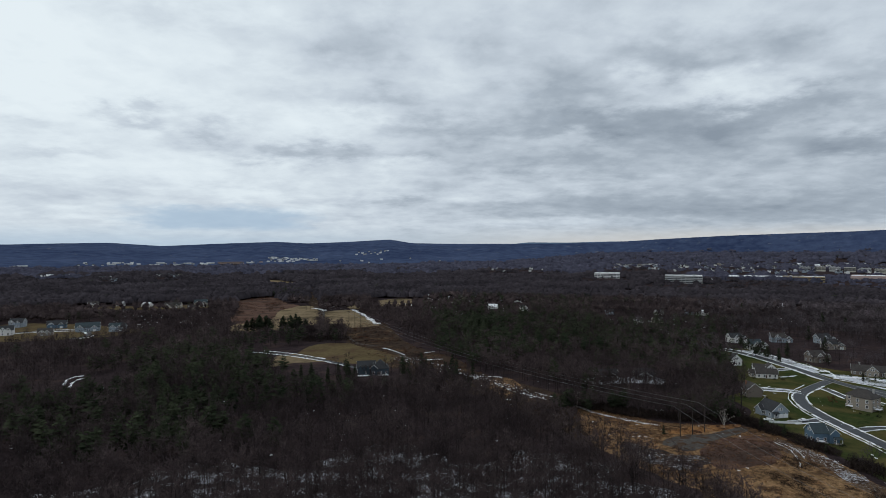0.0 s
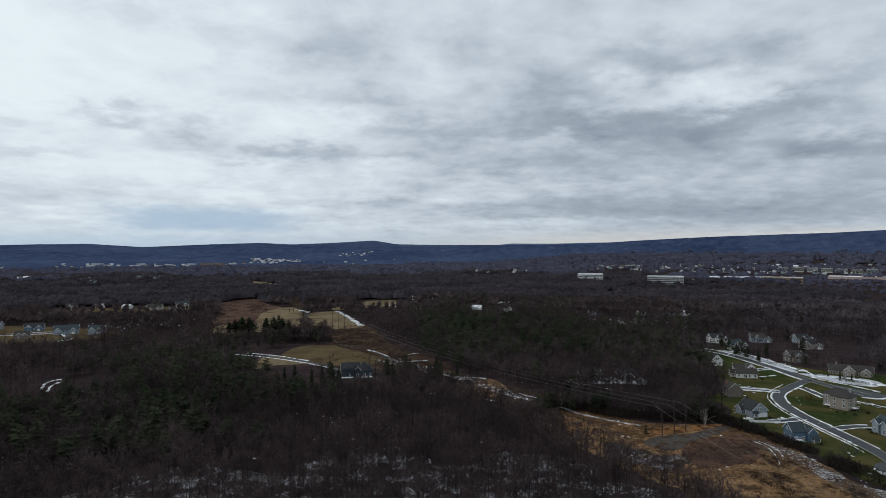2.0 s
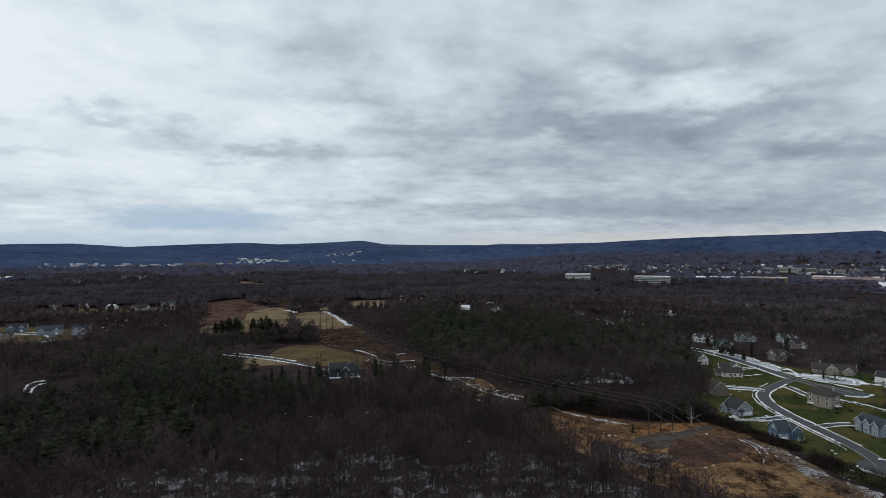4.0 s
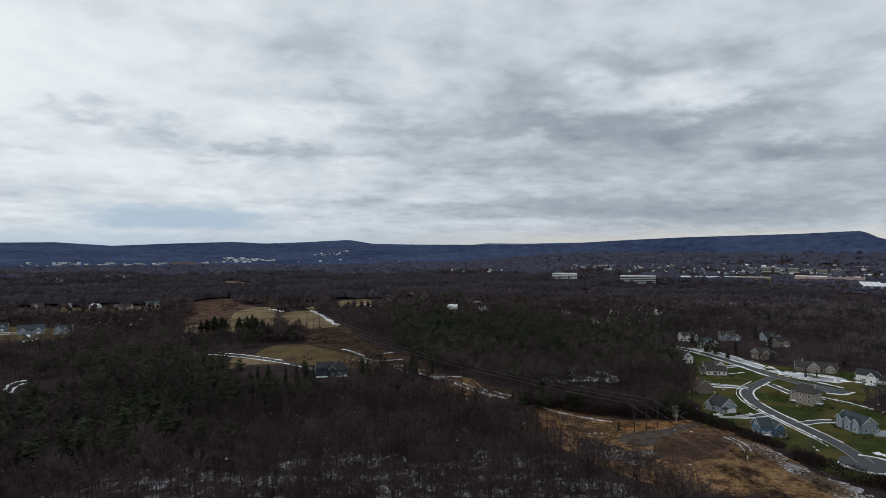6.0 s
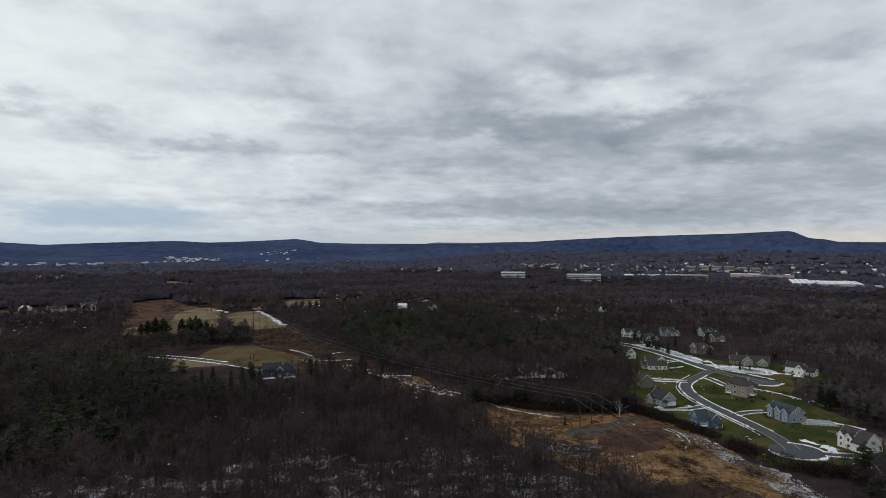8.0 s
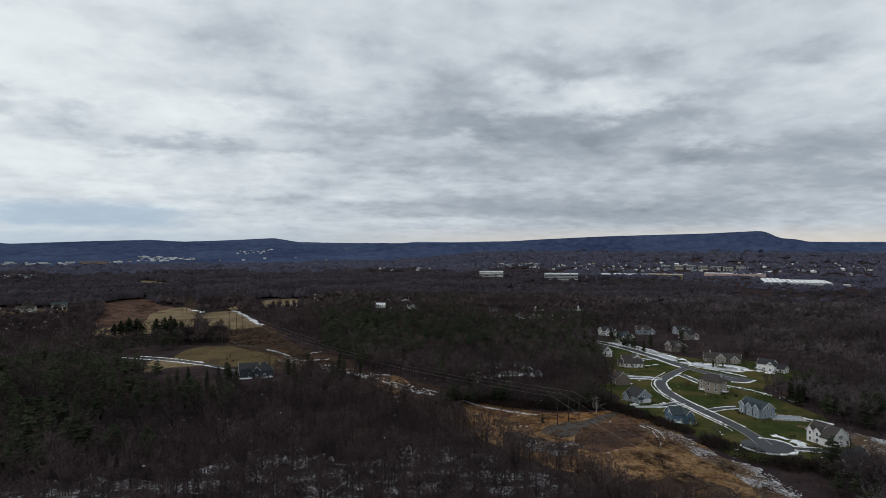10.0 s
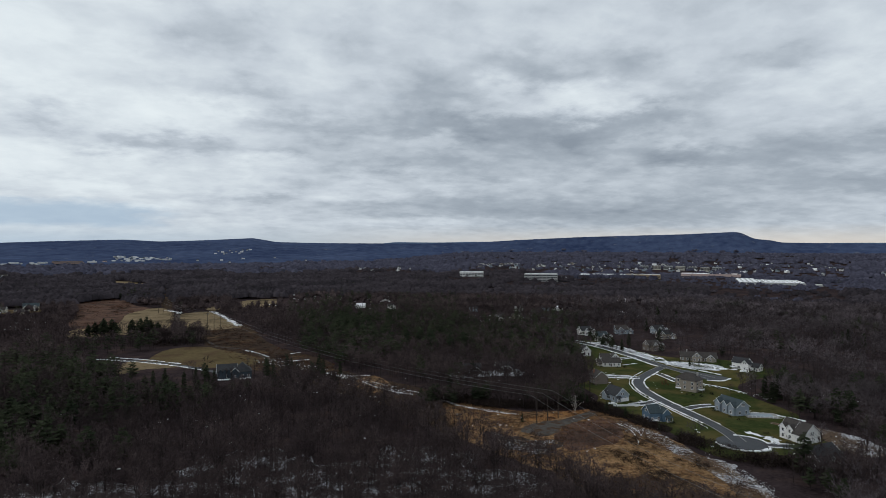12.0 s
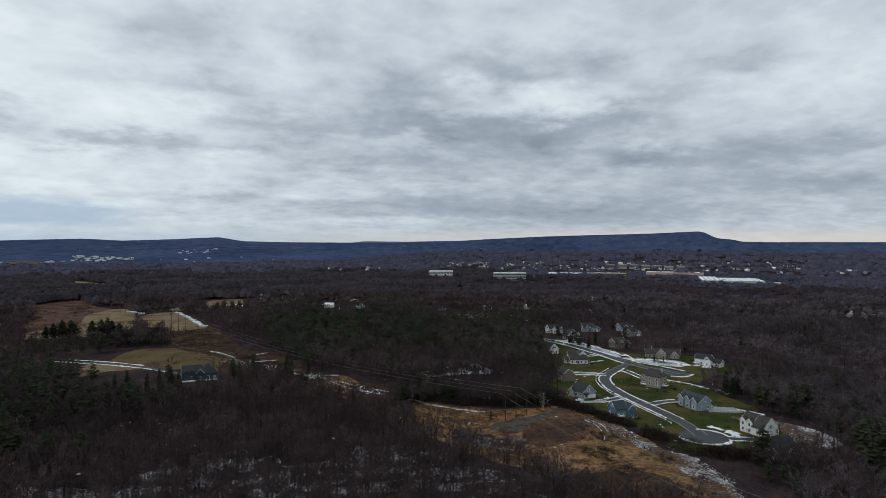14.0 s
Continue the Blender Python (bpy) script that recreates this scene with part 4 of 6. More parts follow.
class Sticks:
    """Tapered sticks and blades for one tree."""

    def __init__(self):
        self.v, self.f = [], []

    def stick(self, a, b, r, sides=3):
        a, b = Vector(a), Vector(b)
        q = (b - a).to_track_quat("Z", "Y")
        n = len(self.v)
        self.v += [a + q @ Vector((r * math.cos(math.tau * i / sides), r * math.sin(math.tau * i / sides), 0)) for i in range(sides)] + [b]
        self.f += [(n + i, n + (i + 1) % sides, n + sides) for i in range(sides)]

    def blade(self, a, b, w, rng):
        a, b = Vector(a), Vector(b)
        side = (b - a).cross(Vector((rng.gauss(0, 1), rng.gauss(0, 1), rng.gauss(0, 1)))).normalized() * w
        n = len(self.v)
        self.v += [a - side, a + side, b]
        self.f.append((n, n + 1, n + 2))

    def facing(self, a, b, w, out):
        """A blade that turns its face along out."""
        side = (b - a).cross(out).normalized() * w
        n = len(self.v)
        self.v += [a - side, a + side, b]
        self.f.append((n, n + 1, n + 2))

    def arrays(self):
        return np.array([tuple(p) for p in self.v]), np.array(self.f)


def bare_tree(seed, h, limbs, subs, twigs, width, spread=0.36, low=0.36, shell=False):
    """A leafless broadleaf tree: trunk and rising limbs, then boughs and twigs filling a rounded, lumpy crown."""
    rng = random.Random(seed)
    wood, crown = Sticks(), Sticks()
    lean = Vector((rng.uniform(-0.06, 0.06), rng.uniform(-0.06, 0.06), 1))
    wood.stick((0, 0, -0.4), lean * h * 0.88, 0.018 * h, 3 if shell else 5)
    mid = Vector((lean.x * 0.6, lean.y * 0.6, 0.62)) * h
    for i in range(limbs):
        turn = i * 2.4 + rng.uniform(-0.5, 0.5)
        tilt = radians(rng.uniform(-22, 82)) if i else radians(85)
        size = rng.uniform(0.8, 1.12)
        way = Vector((math.cos(turn) * math.cos(tilt) * spread, math.sin(turn) * math.cos(tilt) * spread, math.sin(tilt) * 0.36)) * h * size
        a, b = lean * h * rng.uniform(low * 0.8, low + 0.25), mid + way
        if not shell or i < 2:
            wood.stick(a, b, 0.0075 * h, 3)
        for j in range(subs):
            p = a.lerp(b, rng.uniform(0.45, 0.9))
            q = b + Vector((rng.gauss(0, 1), rng.gauss(0, 1), rng.gauss(0.1, 0.8))).normalized() * h * rng.uniform(0.06, 0.15)
            crown.blade(p, q, width * 0.6, rng)
            for _ in range(twigs):
                s = p.lerp(q, rng.uniform(0.35, 1.0)) + Vector((rng.gauss(0, 0.03), rng.gauss(0, 0.03), rng.gauss(0, 0.02))) * h
                out = (s - mid).normalized()
                if shell and rng.random() < 0.75:
                    way = out.cross(Vector((rng.gauss(0, 1), rng.gauss(0, 1), rng.gauss(0, 1)))).normalized() + out * rng.uniform(-0.1, 0.5)
                    crown.facing(s, s + way * h * rng.uniform(0.05, 0.095), width, out)
                    continue
                crown.blade(s, s + (out * 0.7 + Vector((rng.gauss(0, 0.8), rng.gauss(0, 0.8), rng.gauss(0.25, 0.6)))).normalized() * h * rng.uniform(0.05, 0.095), width, rng)
    return wood.arrays(), crown.arrays()


def merged(a, b):
    return np.concatenate([a[0], b[0]]), np.concatenate([a[1], b[1] + len(a[0])])


def conifer(seed, h, layers, arms, spread=0.2, start=0.12, rounded=False):
    """A pine: straight trunk and whorls of drooping needled boughs. rounded: an old pine's broad crown."""
    rng = random.Random(seed)
    wood, crown = Sticks(), Sticks()
    wood.stick((0, 0, -0.4), (0, 0, h), 0.018 * h, 5)
    for i in range(layers):
        t = start + (0.97 - start) * i / layers
        reach = spread * h * (math.sin(math.pi * (0.24 + 0.72 * (t - start) / (0.97 - start))) if rounded else (1.02 - t) ** 0.6) * rng.uniform(0.8, 1.2)
        for j in range(arms):
            turn = math.tau * (j + rng.random() * 0.8) / arms + i
            r = reach * rng.uniform(0.55, 1.2)
            a = Vector((0, 0, h * (t + rng.uniform(-0.03, 0.04))))
            b = a + Vector((math.cos(turn) * r, math.sin(turn) * r, h * rng.uniform(-0.05, 0.05)))
            side = Vector((-math.sin(turn), math.cos(turn), 0)) * r * rng.uniform(0.28, 0.42)
            m = a.lerp(b, 0.62)
            n = len(crown.v)
            crown.v += [a, m + side - Vector((0, 0, 0.02 * h)), b, m - side - Vector((0, 0, 0.02 * h)), m + Vector((0, 0, 0.012 * h))]
            crown.f += [(n, n + 4, n + 1), (n + 1, n + 4, n + 2), (n + 2, n + 4, n + 3), (n + 3, n + 4, n)]
    return wood.arrays(), crown.arrays()


def tuft(seed, n, r, h, width):
    """A clump of bare brushwood."""
    rng = random.Random(seed)
    s = Sticks()
    for _ in range(n):
        a, d = rng.uniform(0, math.tau), r * math.sqrt(rng.random())
        p = Vector((d * math.cos(a), d * math.sin(a), h * rng.uniform(0.1, 0.75) * (1 - 0.3 * d / r)))
        s.blade(p, p + Vector((rng.gauss(0, 0.7), rng.gauss(0, 0.7), rng.uniform(0.3, 1.0))).normalized() * h * rng.uniform(0.2, 0.4), width * rng.uniform(0.6, 1.4), rng)
    return s.arrays()


def grove(seed, n, crowns, width, reach=0.42):
    """Several bare crowns of far woods side by side: lumpy uneven domes of massed twigs with twig fans on them."""
    rng = random.Random(seed)
    s = Sticks()
    domes = [(0.72 * math.sqrt((i + 0.3) / crowns) * math.cos(2.4 * i + seed), 0.72 * math.sqrt((i + 0.3) / crowns) * math.sin(2.4 * i + seed), rng.uniform(0.78, 1.15)) for i in range(crowns)]
    for cx, cy, top in domes:
        k, m = len(s.v), 5
        wide = reach * rng.uniform(0.85, 1.2)
        s.v.append(Vector((cx + rng.uniform(-0.12, 0.12), cy + rng.uniform(-0.12, 0.12), 0.92 * top)))
        for ring, (r, z) in enumerate(((0.62, 0.78), (1.0, 0.34))):
            for i in range(m):
                a, q = math.tau * (i + 0.5 * ring) / m + seed, r * wide * rng.uniform(0.75, 1.25)
                s.v.append(Vector((cx + q * math.cos(a), cy + q * math.sin(a), z * top * rng.uniform(0.85, 1.1))))
        for i in range(m):
            j = (i + 1) % m
            s.f += [(k, k + 1 + i, k + 1 + j), (k + 1 + i, k + 1 + m + i, k + 1 + j), (k + 1 + j, k + 1 + m + i, k + 1 + m + j)]
    for k in range(n):
        cx, cy, top = domes[k % crowns]
        a, d = rng.uniform(0, math.tau), 0.95 * math.sqrt(rng.random())
        up = math.sqrt(1 - d * d)
        p = Vector((cx + reach * d * math.cos(a), cy + reach * d * math.sin(a), 0.5 * top + 0.4 * up))
        q = p + Vector((rng.gauss(0, 0.7), rng.gauss(0, 0.7), rng.uniform(-0.1, 0.5))).normalized() * rng.uniform(0.11, 0.2)
        s.facing(p, q, width * rng.uniform(0.7, 1.3), Vector((1.1 * d * math.cos(a), 1.1 * d * math.sin(a), 0.55)))
    return s.arrays()


def bough_mass(seed):
    """The dense inner boughs of one far bare crown: an uneven egg."""
    rng = random.Random(seed)
    s, m = Sticks(), 6
    s.v.append(Vector((rng.uniform(-0.06, 0.06), rng.uniform(-0.06, 0.06), 0.93)))
    for ring, (r, z) in enumerate(((0.19, 0.80), (0.27, 0.58))):
        for i in range(m):
            a, q = math.tau * (i + 0.5 * ring) / m, r * rng.uniform(0.7, 1.3)
            s.v.append(Vector((q * math.cos(a), q * math.sin(a), z * rng.uniform(0.88, 1.1))))
    s.v.append(Vector((0, 0, 0.36)))
    for i in range(m):
        j = (i + 1) % m
        s.f += [(0, 1 + i, 1 + j), (1 + i, 1 + m + i, 1 + j), (1 + j, 1 + m + i, 1 + m + j), (1 + m + i, 1 + 2 * m, 1 + m + j)]
    return s.arrays()


rng = np.random.default_rng(5)
OPEN = [(smooth_line(p, 6, True), k) for p, k in ((YARDS, 0.0), (CLEARING, 0.0), (CORRIDOR, 0.0), (MIDFIELD, 0.0), (TANFIELD, 0.0), (EASTFIELD, 0.0), (FAR_STRIP, 0.0), (RUSSET_STRIP, 0.0), (BROWNFIELD, 0.0), (LEFT_YARDS, 0.0), (HIDDEN, 0.0),
        ([(-112, 380), (-112, 520), (-30, 500), (-20, 385), (-40, 340), (-70, 345)], 0.05),   # before and round the dark house
        ([(150, 160), (165, 212), (205, 206), (218, 250), (240, 246), (242, 206), (222, 175), (190, 150)], 0.14),     # thin growth before the white house
        ([(138, 296), (152, 318), (162, 322), (166, 262), (172, 206), (186, 198), (160, 160), (146, 150), (150, 220)], 0.10),  # strip between clearing and yards
        ([(-226, 335), (-252, 395), (-246, 412), (-230, 404), (-205, 378), (-196, 340)], 0.18),
        ([(-98, 985), (-26, 990), (-24, 800), (-80, 800)], 0.25),
        ([(-205, 572), (-205, 615), (-130, 618), (-130, 572)], 0.2),
        ([(-160, 470), (-150, 520), (-110, 520), (-100, 430)], 0.0),
        ([(-500, 500), (-500, 600), (-330, 590), (-300, 545), (-380, 500)], 0.08),
        ([(-540, 850), (-530, 935), (-335, 945), (-318, 800), (-345, 760), (-420, 770), (-500, 800)], 0.16),
        ([(-240, 320), (-262, 395), (-225, 405), (-190, 370), (-190, 320)], 0.4),
        ([(240, 440), (236, 530), (250, 565), (360, 570), (376, 525), (320, 440), (285, 425)], 0.10),
        ([(88, 350), (88, 402), (150, 405), (150, 350)], 0.7),
        ([(195, 740), (210, 800), (345, 800), (340, 735), (260, 640), (205, 640)], 0.5),
        ([(435, 750), (450, 870), (500, 950), (520, 940), (480, 760)], 0.5),
        ([(300, 400), (320, 395), (316, 352), (290, 335), (262, 330), (250, 295), (262, 285), (330, 330)], 0.3))] + [(smooth_line(m, 12, True), 0.0) for m in MEADOWS]
SITES = [(12.5, 17.6, 1450, 1700), (18.0, 26.8, 1220, 1450), (15, 18, 1120, 1220), (24.5, 33.5, 1330, 1600), (32, 40, 1420, 1800), (36, 46.5, 1050, 1650)]  # where trees are thinned and lowered so the large buildings show from the camera


def keep(x, y):
    """The chance that a tree stands at a place."""
    p = np.ones(x.shape)
    for line, k in OPEN:
        p = np.where(inside(line, x, y), np.minimum(p, k), p)
    az, r = np.degrees(np.arctan2(x, y)), np.hypot(x, y)
    for a0, a1, r0, r1, n, h in CLUSTERS:
        p = np.where((az > a0 - 0.3) & (az < a1 + 0.3) & (n > 0) & (r > r0 - 0.07 * r0) & (r < r1 + 10), np.minimum(p, 0.34 if r0 < 1200 and h < 8 else 0.6), p)
    for a0, a1, r0, r1 in SITES:
        p = np.where((az > a0) & (az < a1) & (r > r0) & (r < r1), np.minimum(p, 0.5), p)
    return p


def pines(x, y):
    """The share of conifers at a place."""
    az, r = np.degrees(np.arctan2(x, y)), np.hypot(x, y)
    base = np.array([noise.noise(Vector((a * 0.012, b * 0.012, 3.0))) for a, b in zip(x, y)])
    p = np.clip(base * 0.5 - 0.10, 0, 0.25)
    p += np.where((az > -1) & (az < 26) & (r > 430) & (r < 720), 0.42 + base * 0.5, 0)
    p += np.where((az < -8) & (r > 260) & (r < 560), 0.14 + base * 0.8, 0)
    p += np.where((az > -27) & (az < -9) & (r > 310) & (r < 610), 0.17, 0)
    # pines added ahead as a stand-in for shadow between bare hardwoods
    p += np.where((az > -2) & (az < 14) & (r > 700), 0.20, 0)
    p += np.where((az > 38) & (r > 200) & (r < 420), 0.10 + base * 0.5, 0)
    p = np.where((r < 270) & (az > -14) & (az < 30), 0, p)
    return np.clip(p, 0, 0.85)


def scatter(r0, r1, spacing, a0=-39, a1=56):
    """Uneven places for trees over a sector of the plan."""
    area = 0.5 * math.radians(a1 - a0) * (r1 * r1 - r0 * r0)
    n = int(area / spacing ** 2)
    az, r = np.radians(rng.uniform(a0, a1, n)), np.sqrt(rng.uniform(r0 * r0, r1 * r1, n))
    x, y = r * np.sin(az), r * np.cos(az)
    ok = rng.random(n) < keep(x, y)
    return x[ok], y[ok]


def woods():
    near = [bare_tree(s, 1.0, 9, 3, 4, 0.0085, 0.33) for s in range(6)]
    mid = [bare_tree(20 + s, 1.0, 8, 2, 4, 0.020, 0.38, shell=True) for s in range(5)]
    pine = [conifer(40 + s, 1.0, 11, 7, 0.26, 0.26, True) for s in range(4)]
    pine_far = [conifer(50 + s, 1.0, 8, 5, 0.30, 0.25, True) for s in range(4)]
    far = [grove(60 + s, 15, 5, 0.06) for s in range(6)]
    farthest = [grove(70 + s, 0, 3, 0.1, 0.56) for s in range(6)]
    pine_dot = [conifer(56 + s, 1.0, 5, 4, 0.30, 0.2, True) for s in range(4)]
    heart = [bough_mass(80 + s) for s in range(5)]
    bark, twig, grey, needle = Wood(), Wood(), Wood(), Wood()
    for r0, r1, spacing, leafless, green, lo, hi in ((160, 430, 5.2, near, pine, 10.5, 16), (430, 1000, 7.3, mid, pine_far, 10, 15)):
        x, y = scatter(r0, r1, spacing)
        is_pine = rng.random(len(x)) < pines(x, y)
        size, turn = rng.uniform(lo, hi, len(x)), rng.uniform(0, math.tau, len(x))
        z, pick = rise(x, y), rng.integers(0, 60, len(x))
        # a paler twig tone beyond a bearing to the right
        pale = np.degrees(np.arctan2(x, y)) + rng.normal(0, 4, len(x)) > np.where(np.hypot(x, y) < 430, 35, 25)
        for i, (a, b) in enumerate(leafless):
            ok = ~is_pine & (pick % len(leafless) == i)
            bark.plant(a, x[ok], y[ok], z[ok], size[ok], turn[ok])
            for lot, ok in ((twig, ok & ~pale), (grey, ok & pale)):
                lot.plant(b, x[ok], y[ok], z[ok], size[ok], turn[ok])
                ok &= np.hypot(x, y) > 820
                if leafless is mid:
                    lot.plant(heart[i], x[ok], y[ok], z[ok], size[ok] * 0.88, turn[ok])
        for i, (a, b) in enumerate(green):
            ok = is_pine & (pick % len(green) == i)
            bark.plant(a, x[ok], y[ok], z[ok], size[ok] * 1.12, turn[ok])
            needle.plant(b, x[ok], y[ok], z[ok], size[ok] * 1.12, turn[ok])
    # thickets of small growth along the clearing's edges, hedges between the fields
    for line, half, n, lo, hi, share in (([(146, 300), (152, 284), (156, 262), (160, 244), (164, 224), (172, 207), (184, 196)], 2.0, 60, 3.0, 5.0, 0.1), ([(142, 308), (148, 330), (158, 358), (170, 382), (180, 406), (192, 436)], 5.0, 150, 8, 13, 0.55),
                                         ([(-138, 578), (-118, 574), (-94, 577)], 5.0, 95, 10, 16, 0.0), ([(-208, 588), (-170, 584), (-136, 578)], 6.0, 70, 5, 9, 0.1), ([(-305, 1180), (-285, 1110), (-258, 1020)], 26.0, 90, 9, 15, 0.6), ([(84, 190), (92, 180), (100, 173), (112, 168), (122, 156), (132, 142)], 7.0, 70, 8, 12, 0.0), ([(-112, 378), (-80, 372), (-40, 366), (0, 372), (24, 352)], 8.0, 90, 6, 11, 0.35), ([(62, 318), (90, 318), (120, 304), (140, 300)], 6.0, 110, 8, 13, 0.3),
                                         ([(238, 205), (246, 225), (250, 250), (254, 275)], 4.0, 50, 7, 12, 0.1), ([(262, 520), (250, 470), (268, 452), (276, 432)], 6.0, 60, 6, 11, 0.3), ([(176, 176), (190, 180), (206, 186), (218, 192)], 8.0, 60, 8, 12, 0.05), ([(88, 182), (104, 168), (122, 158), (138, 148)], 6.0, 46, 5, 9, 0.0)):
        spots = along(line, half, n)
        x, y = np.array([p[0] for p in spots]), np.array([p[1] for p in spots])
        is_pine = rng.random(n) < share
        size, turn, pick = rng.uniform(lo, hi, n), rng.uniform(0, math.tau, n), rng.integers(0, 60, n)
        for i, (a, b) in enumerate(near):
            ok = ~is_pine & (pick % len(near) == i)
            bark.plant(a, x[ok], y[ok], 0 * x[ok], size[ok], turn[ok])
            twig.plant(b, x[ok], y[ok], 0 * x[ok], size[ok], turn[ok])
        for i, (a, b) in enumerate(pine):
            ok = is_pine & (pick % len(pine) == i)
            bark.plant(a, x[ok], y[ok], 0 * x[ok], size[ok], turn[ok])
            needle.plant(b, x[ok], y[ok], 0 * x[ok], size[ok], turn[ok])
    bark.done("wood_trunks", "bark", "grey-brown trunks and limbs of leafless winter woods")
    twig.done("wood_twigs", "twig", "dense bare brown twigs of leafless winter woods")
    grey.done("wood_grey_twigs", "grey_twig", "pale grey-brown twigs of leafless woods to the right")
    needle.done("pine_wood", "needle", "dark green pines standing among bare woods")
    clump, dim, dark = Wood(), Wood(), Wood()
    for r0, r1, spacing, lo, hi in ((1000, 1900, 17.0, 12, 16), (1900, 4500, 36, 16, 24)):
        x, y = scatter(r0, r1, spacing)
        inner = np.hypot(x, y) < foot(np.degrees(np.arctan2(x, y))) + np.where(np.degrees(np.arctan2(x, y)) > -2, 400, 160) + rng.normal(0, 40, len(x))
        x, y = x[inner], y[inner]
        size = rng.uniform(lo, hi, len(x))
        for a0, a1, near_r, far_r, low in [(*s, 0.5) for s in SITES] + [(c[0] - 0.5, c[1] + 0.5, c[2] * 0.93, c[3] + 10, 0.62) for c in CLUSTERS if c[4]]:
            b = np.degrees(np.arctan2(x, y))
            size = np.where((b > a0) & (b < a1) & (np.hypot(x, y) > near_r) & (np.hypot(x, y) < far_r), np.minimum(size, rng.uniform(lo, hi, len(x)) * low), size)
        bearing, start = np.degrees(np.arctan2(x, y)), foot(np.degrees(np.arctan2(x, y)))
        hillside = np.interp(bearing, [p[0] for p in RIDGE], [p[1] for p in RIDGE]) * np.clip((np.hypot(x, y) - start) / (4700 - start), 0, 1) ** 2
        turn = rng.uniform(0, math.tau, len(x))
        z, pick = np.maximum(rise(x, y), hillside), rng.integers(0, 60, len(x))
        is_pine = rng.random(len(x)) < np.where((bearing > 14) & (bearing < 47) & (np.hypot(x, y) > 2000), 0.16, 0.05)
        for i, a in enumerate(far if r0 < 1900 else farthest):
            ok = (pick % len(far) == i) & ~is_pine
            # far groves take the haze-tinted twig colour, sooner towards the right
            hazed = np.hypot(x, y) + 260 * np.sin(x * 0.011) * np.cos(y * 0.008) > 2100 - 800 * np.clip((bearing - 18) / 18, 0, 1)
            for lot, q in ((clump, ok & ~hazed), (dim, ok & hazed)):
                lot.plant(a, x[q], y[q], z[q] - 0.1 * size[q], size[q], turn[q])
        for i, (a, b) in enumerate(pine_dot):
            ok = (pick % 4 == i) & is_pine
            dark.plant(b, x[ok], y[ok], z[ok], size[ok] * 1.0, turn[ok])
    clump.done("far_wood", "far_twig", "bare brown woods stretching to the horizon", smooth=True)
    dim.done("farthest_wood", "haze_twig", "bare woods below the hills, tinted slate for haze", smooth=True)
    dark.done("far_pines", "needle", "scattered dark pines in far woods")


woods()


# ---- houses ----
SHARED = {}


def shared(key, make):
    if key not in SHARED:
        SHARED[key] = make()
    return SHARED[key]


def window(parent, m, w=1.1, h=1.5):
    """A framed window with its pane, set on a wall; m turns its front to the outside (local -y)."""
    def frame_mesh():
        bm = bmesh.new()
        t = 0.16
        for s in ((-w / 2 - t, w / 2 + t, -0.08, 0.06, h, h + t), (-w / 2 - t, w / 2 + t, -0.10, 0.06, -t, 0), (-w / 2 - t, -w / 2, -0.08, 0.06, 0, h), (w / 2, w / 2 + t, -0.08, 0.06, 0, h), (-w / 2, w / 2, -0.07, 0.0, h / 2 - 0.04, h / 2 + 0.04)):
            box(bm, *s)
        return data_of(bm, "window", "trim")
    f = part("window", shared(("frame", w, h), frame_mesh), "trim", parent)
    f.matrix_basis = m
    part("pane", shared(("pane", w, h), lambda: data_of(boxed(-w / 2, w / 2, -0.04, 0.02, 0, h), "pane", "glass")), "glass", f)


def plank(bm, a, b, down, out):
    """A board from a to b, down deep and out thick."""
    a, b, d, o = Vector(a), Vector(b), Vector((0, 0, -down)), Vector(out)
    v = [bm.verts.new(p) for p in (a, b, b + d, a + d, a + o, b + o, b + d + o, a + d + o)]
    for f in ((0, 1, 2, 3), (7, 6, 5, 4), (0, 4, 5, 1), (1, 5, 6, 2), (2, 6, 7, 3), (3, 7, 4, 0)):
        bm.faces.new([v[i] for i in f])


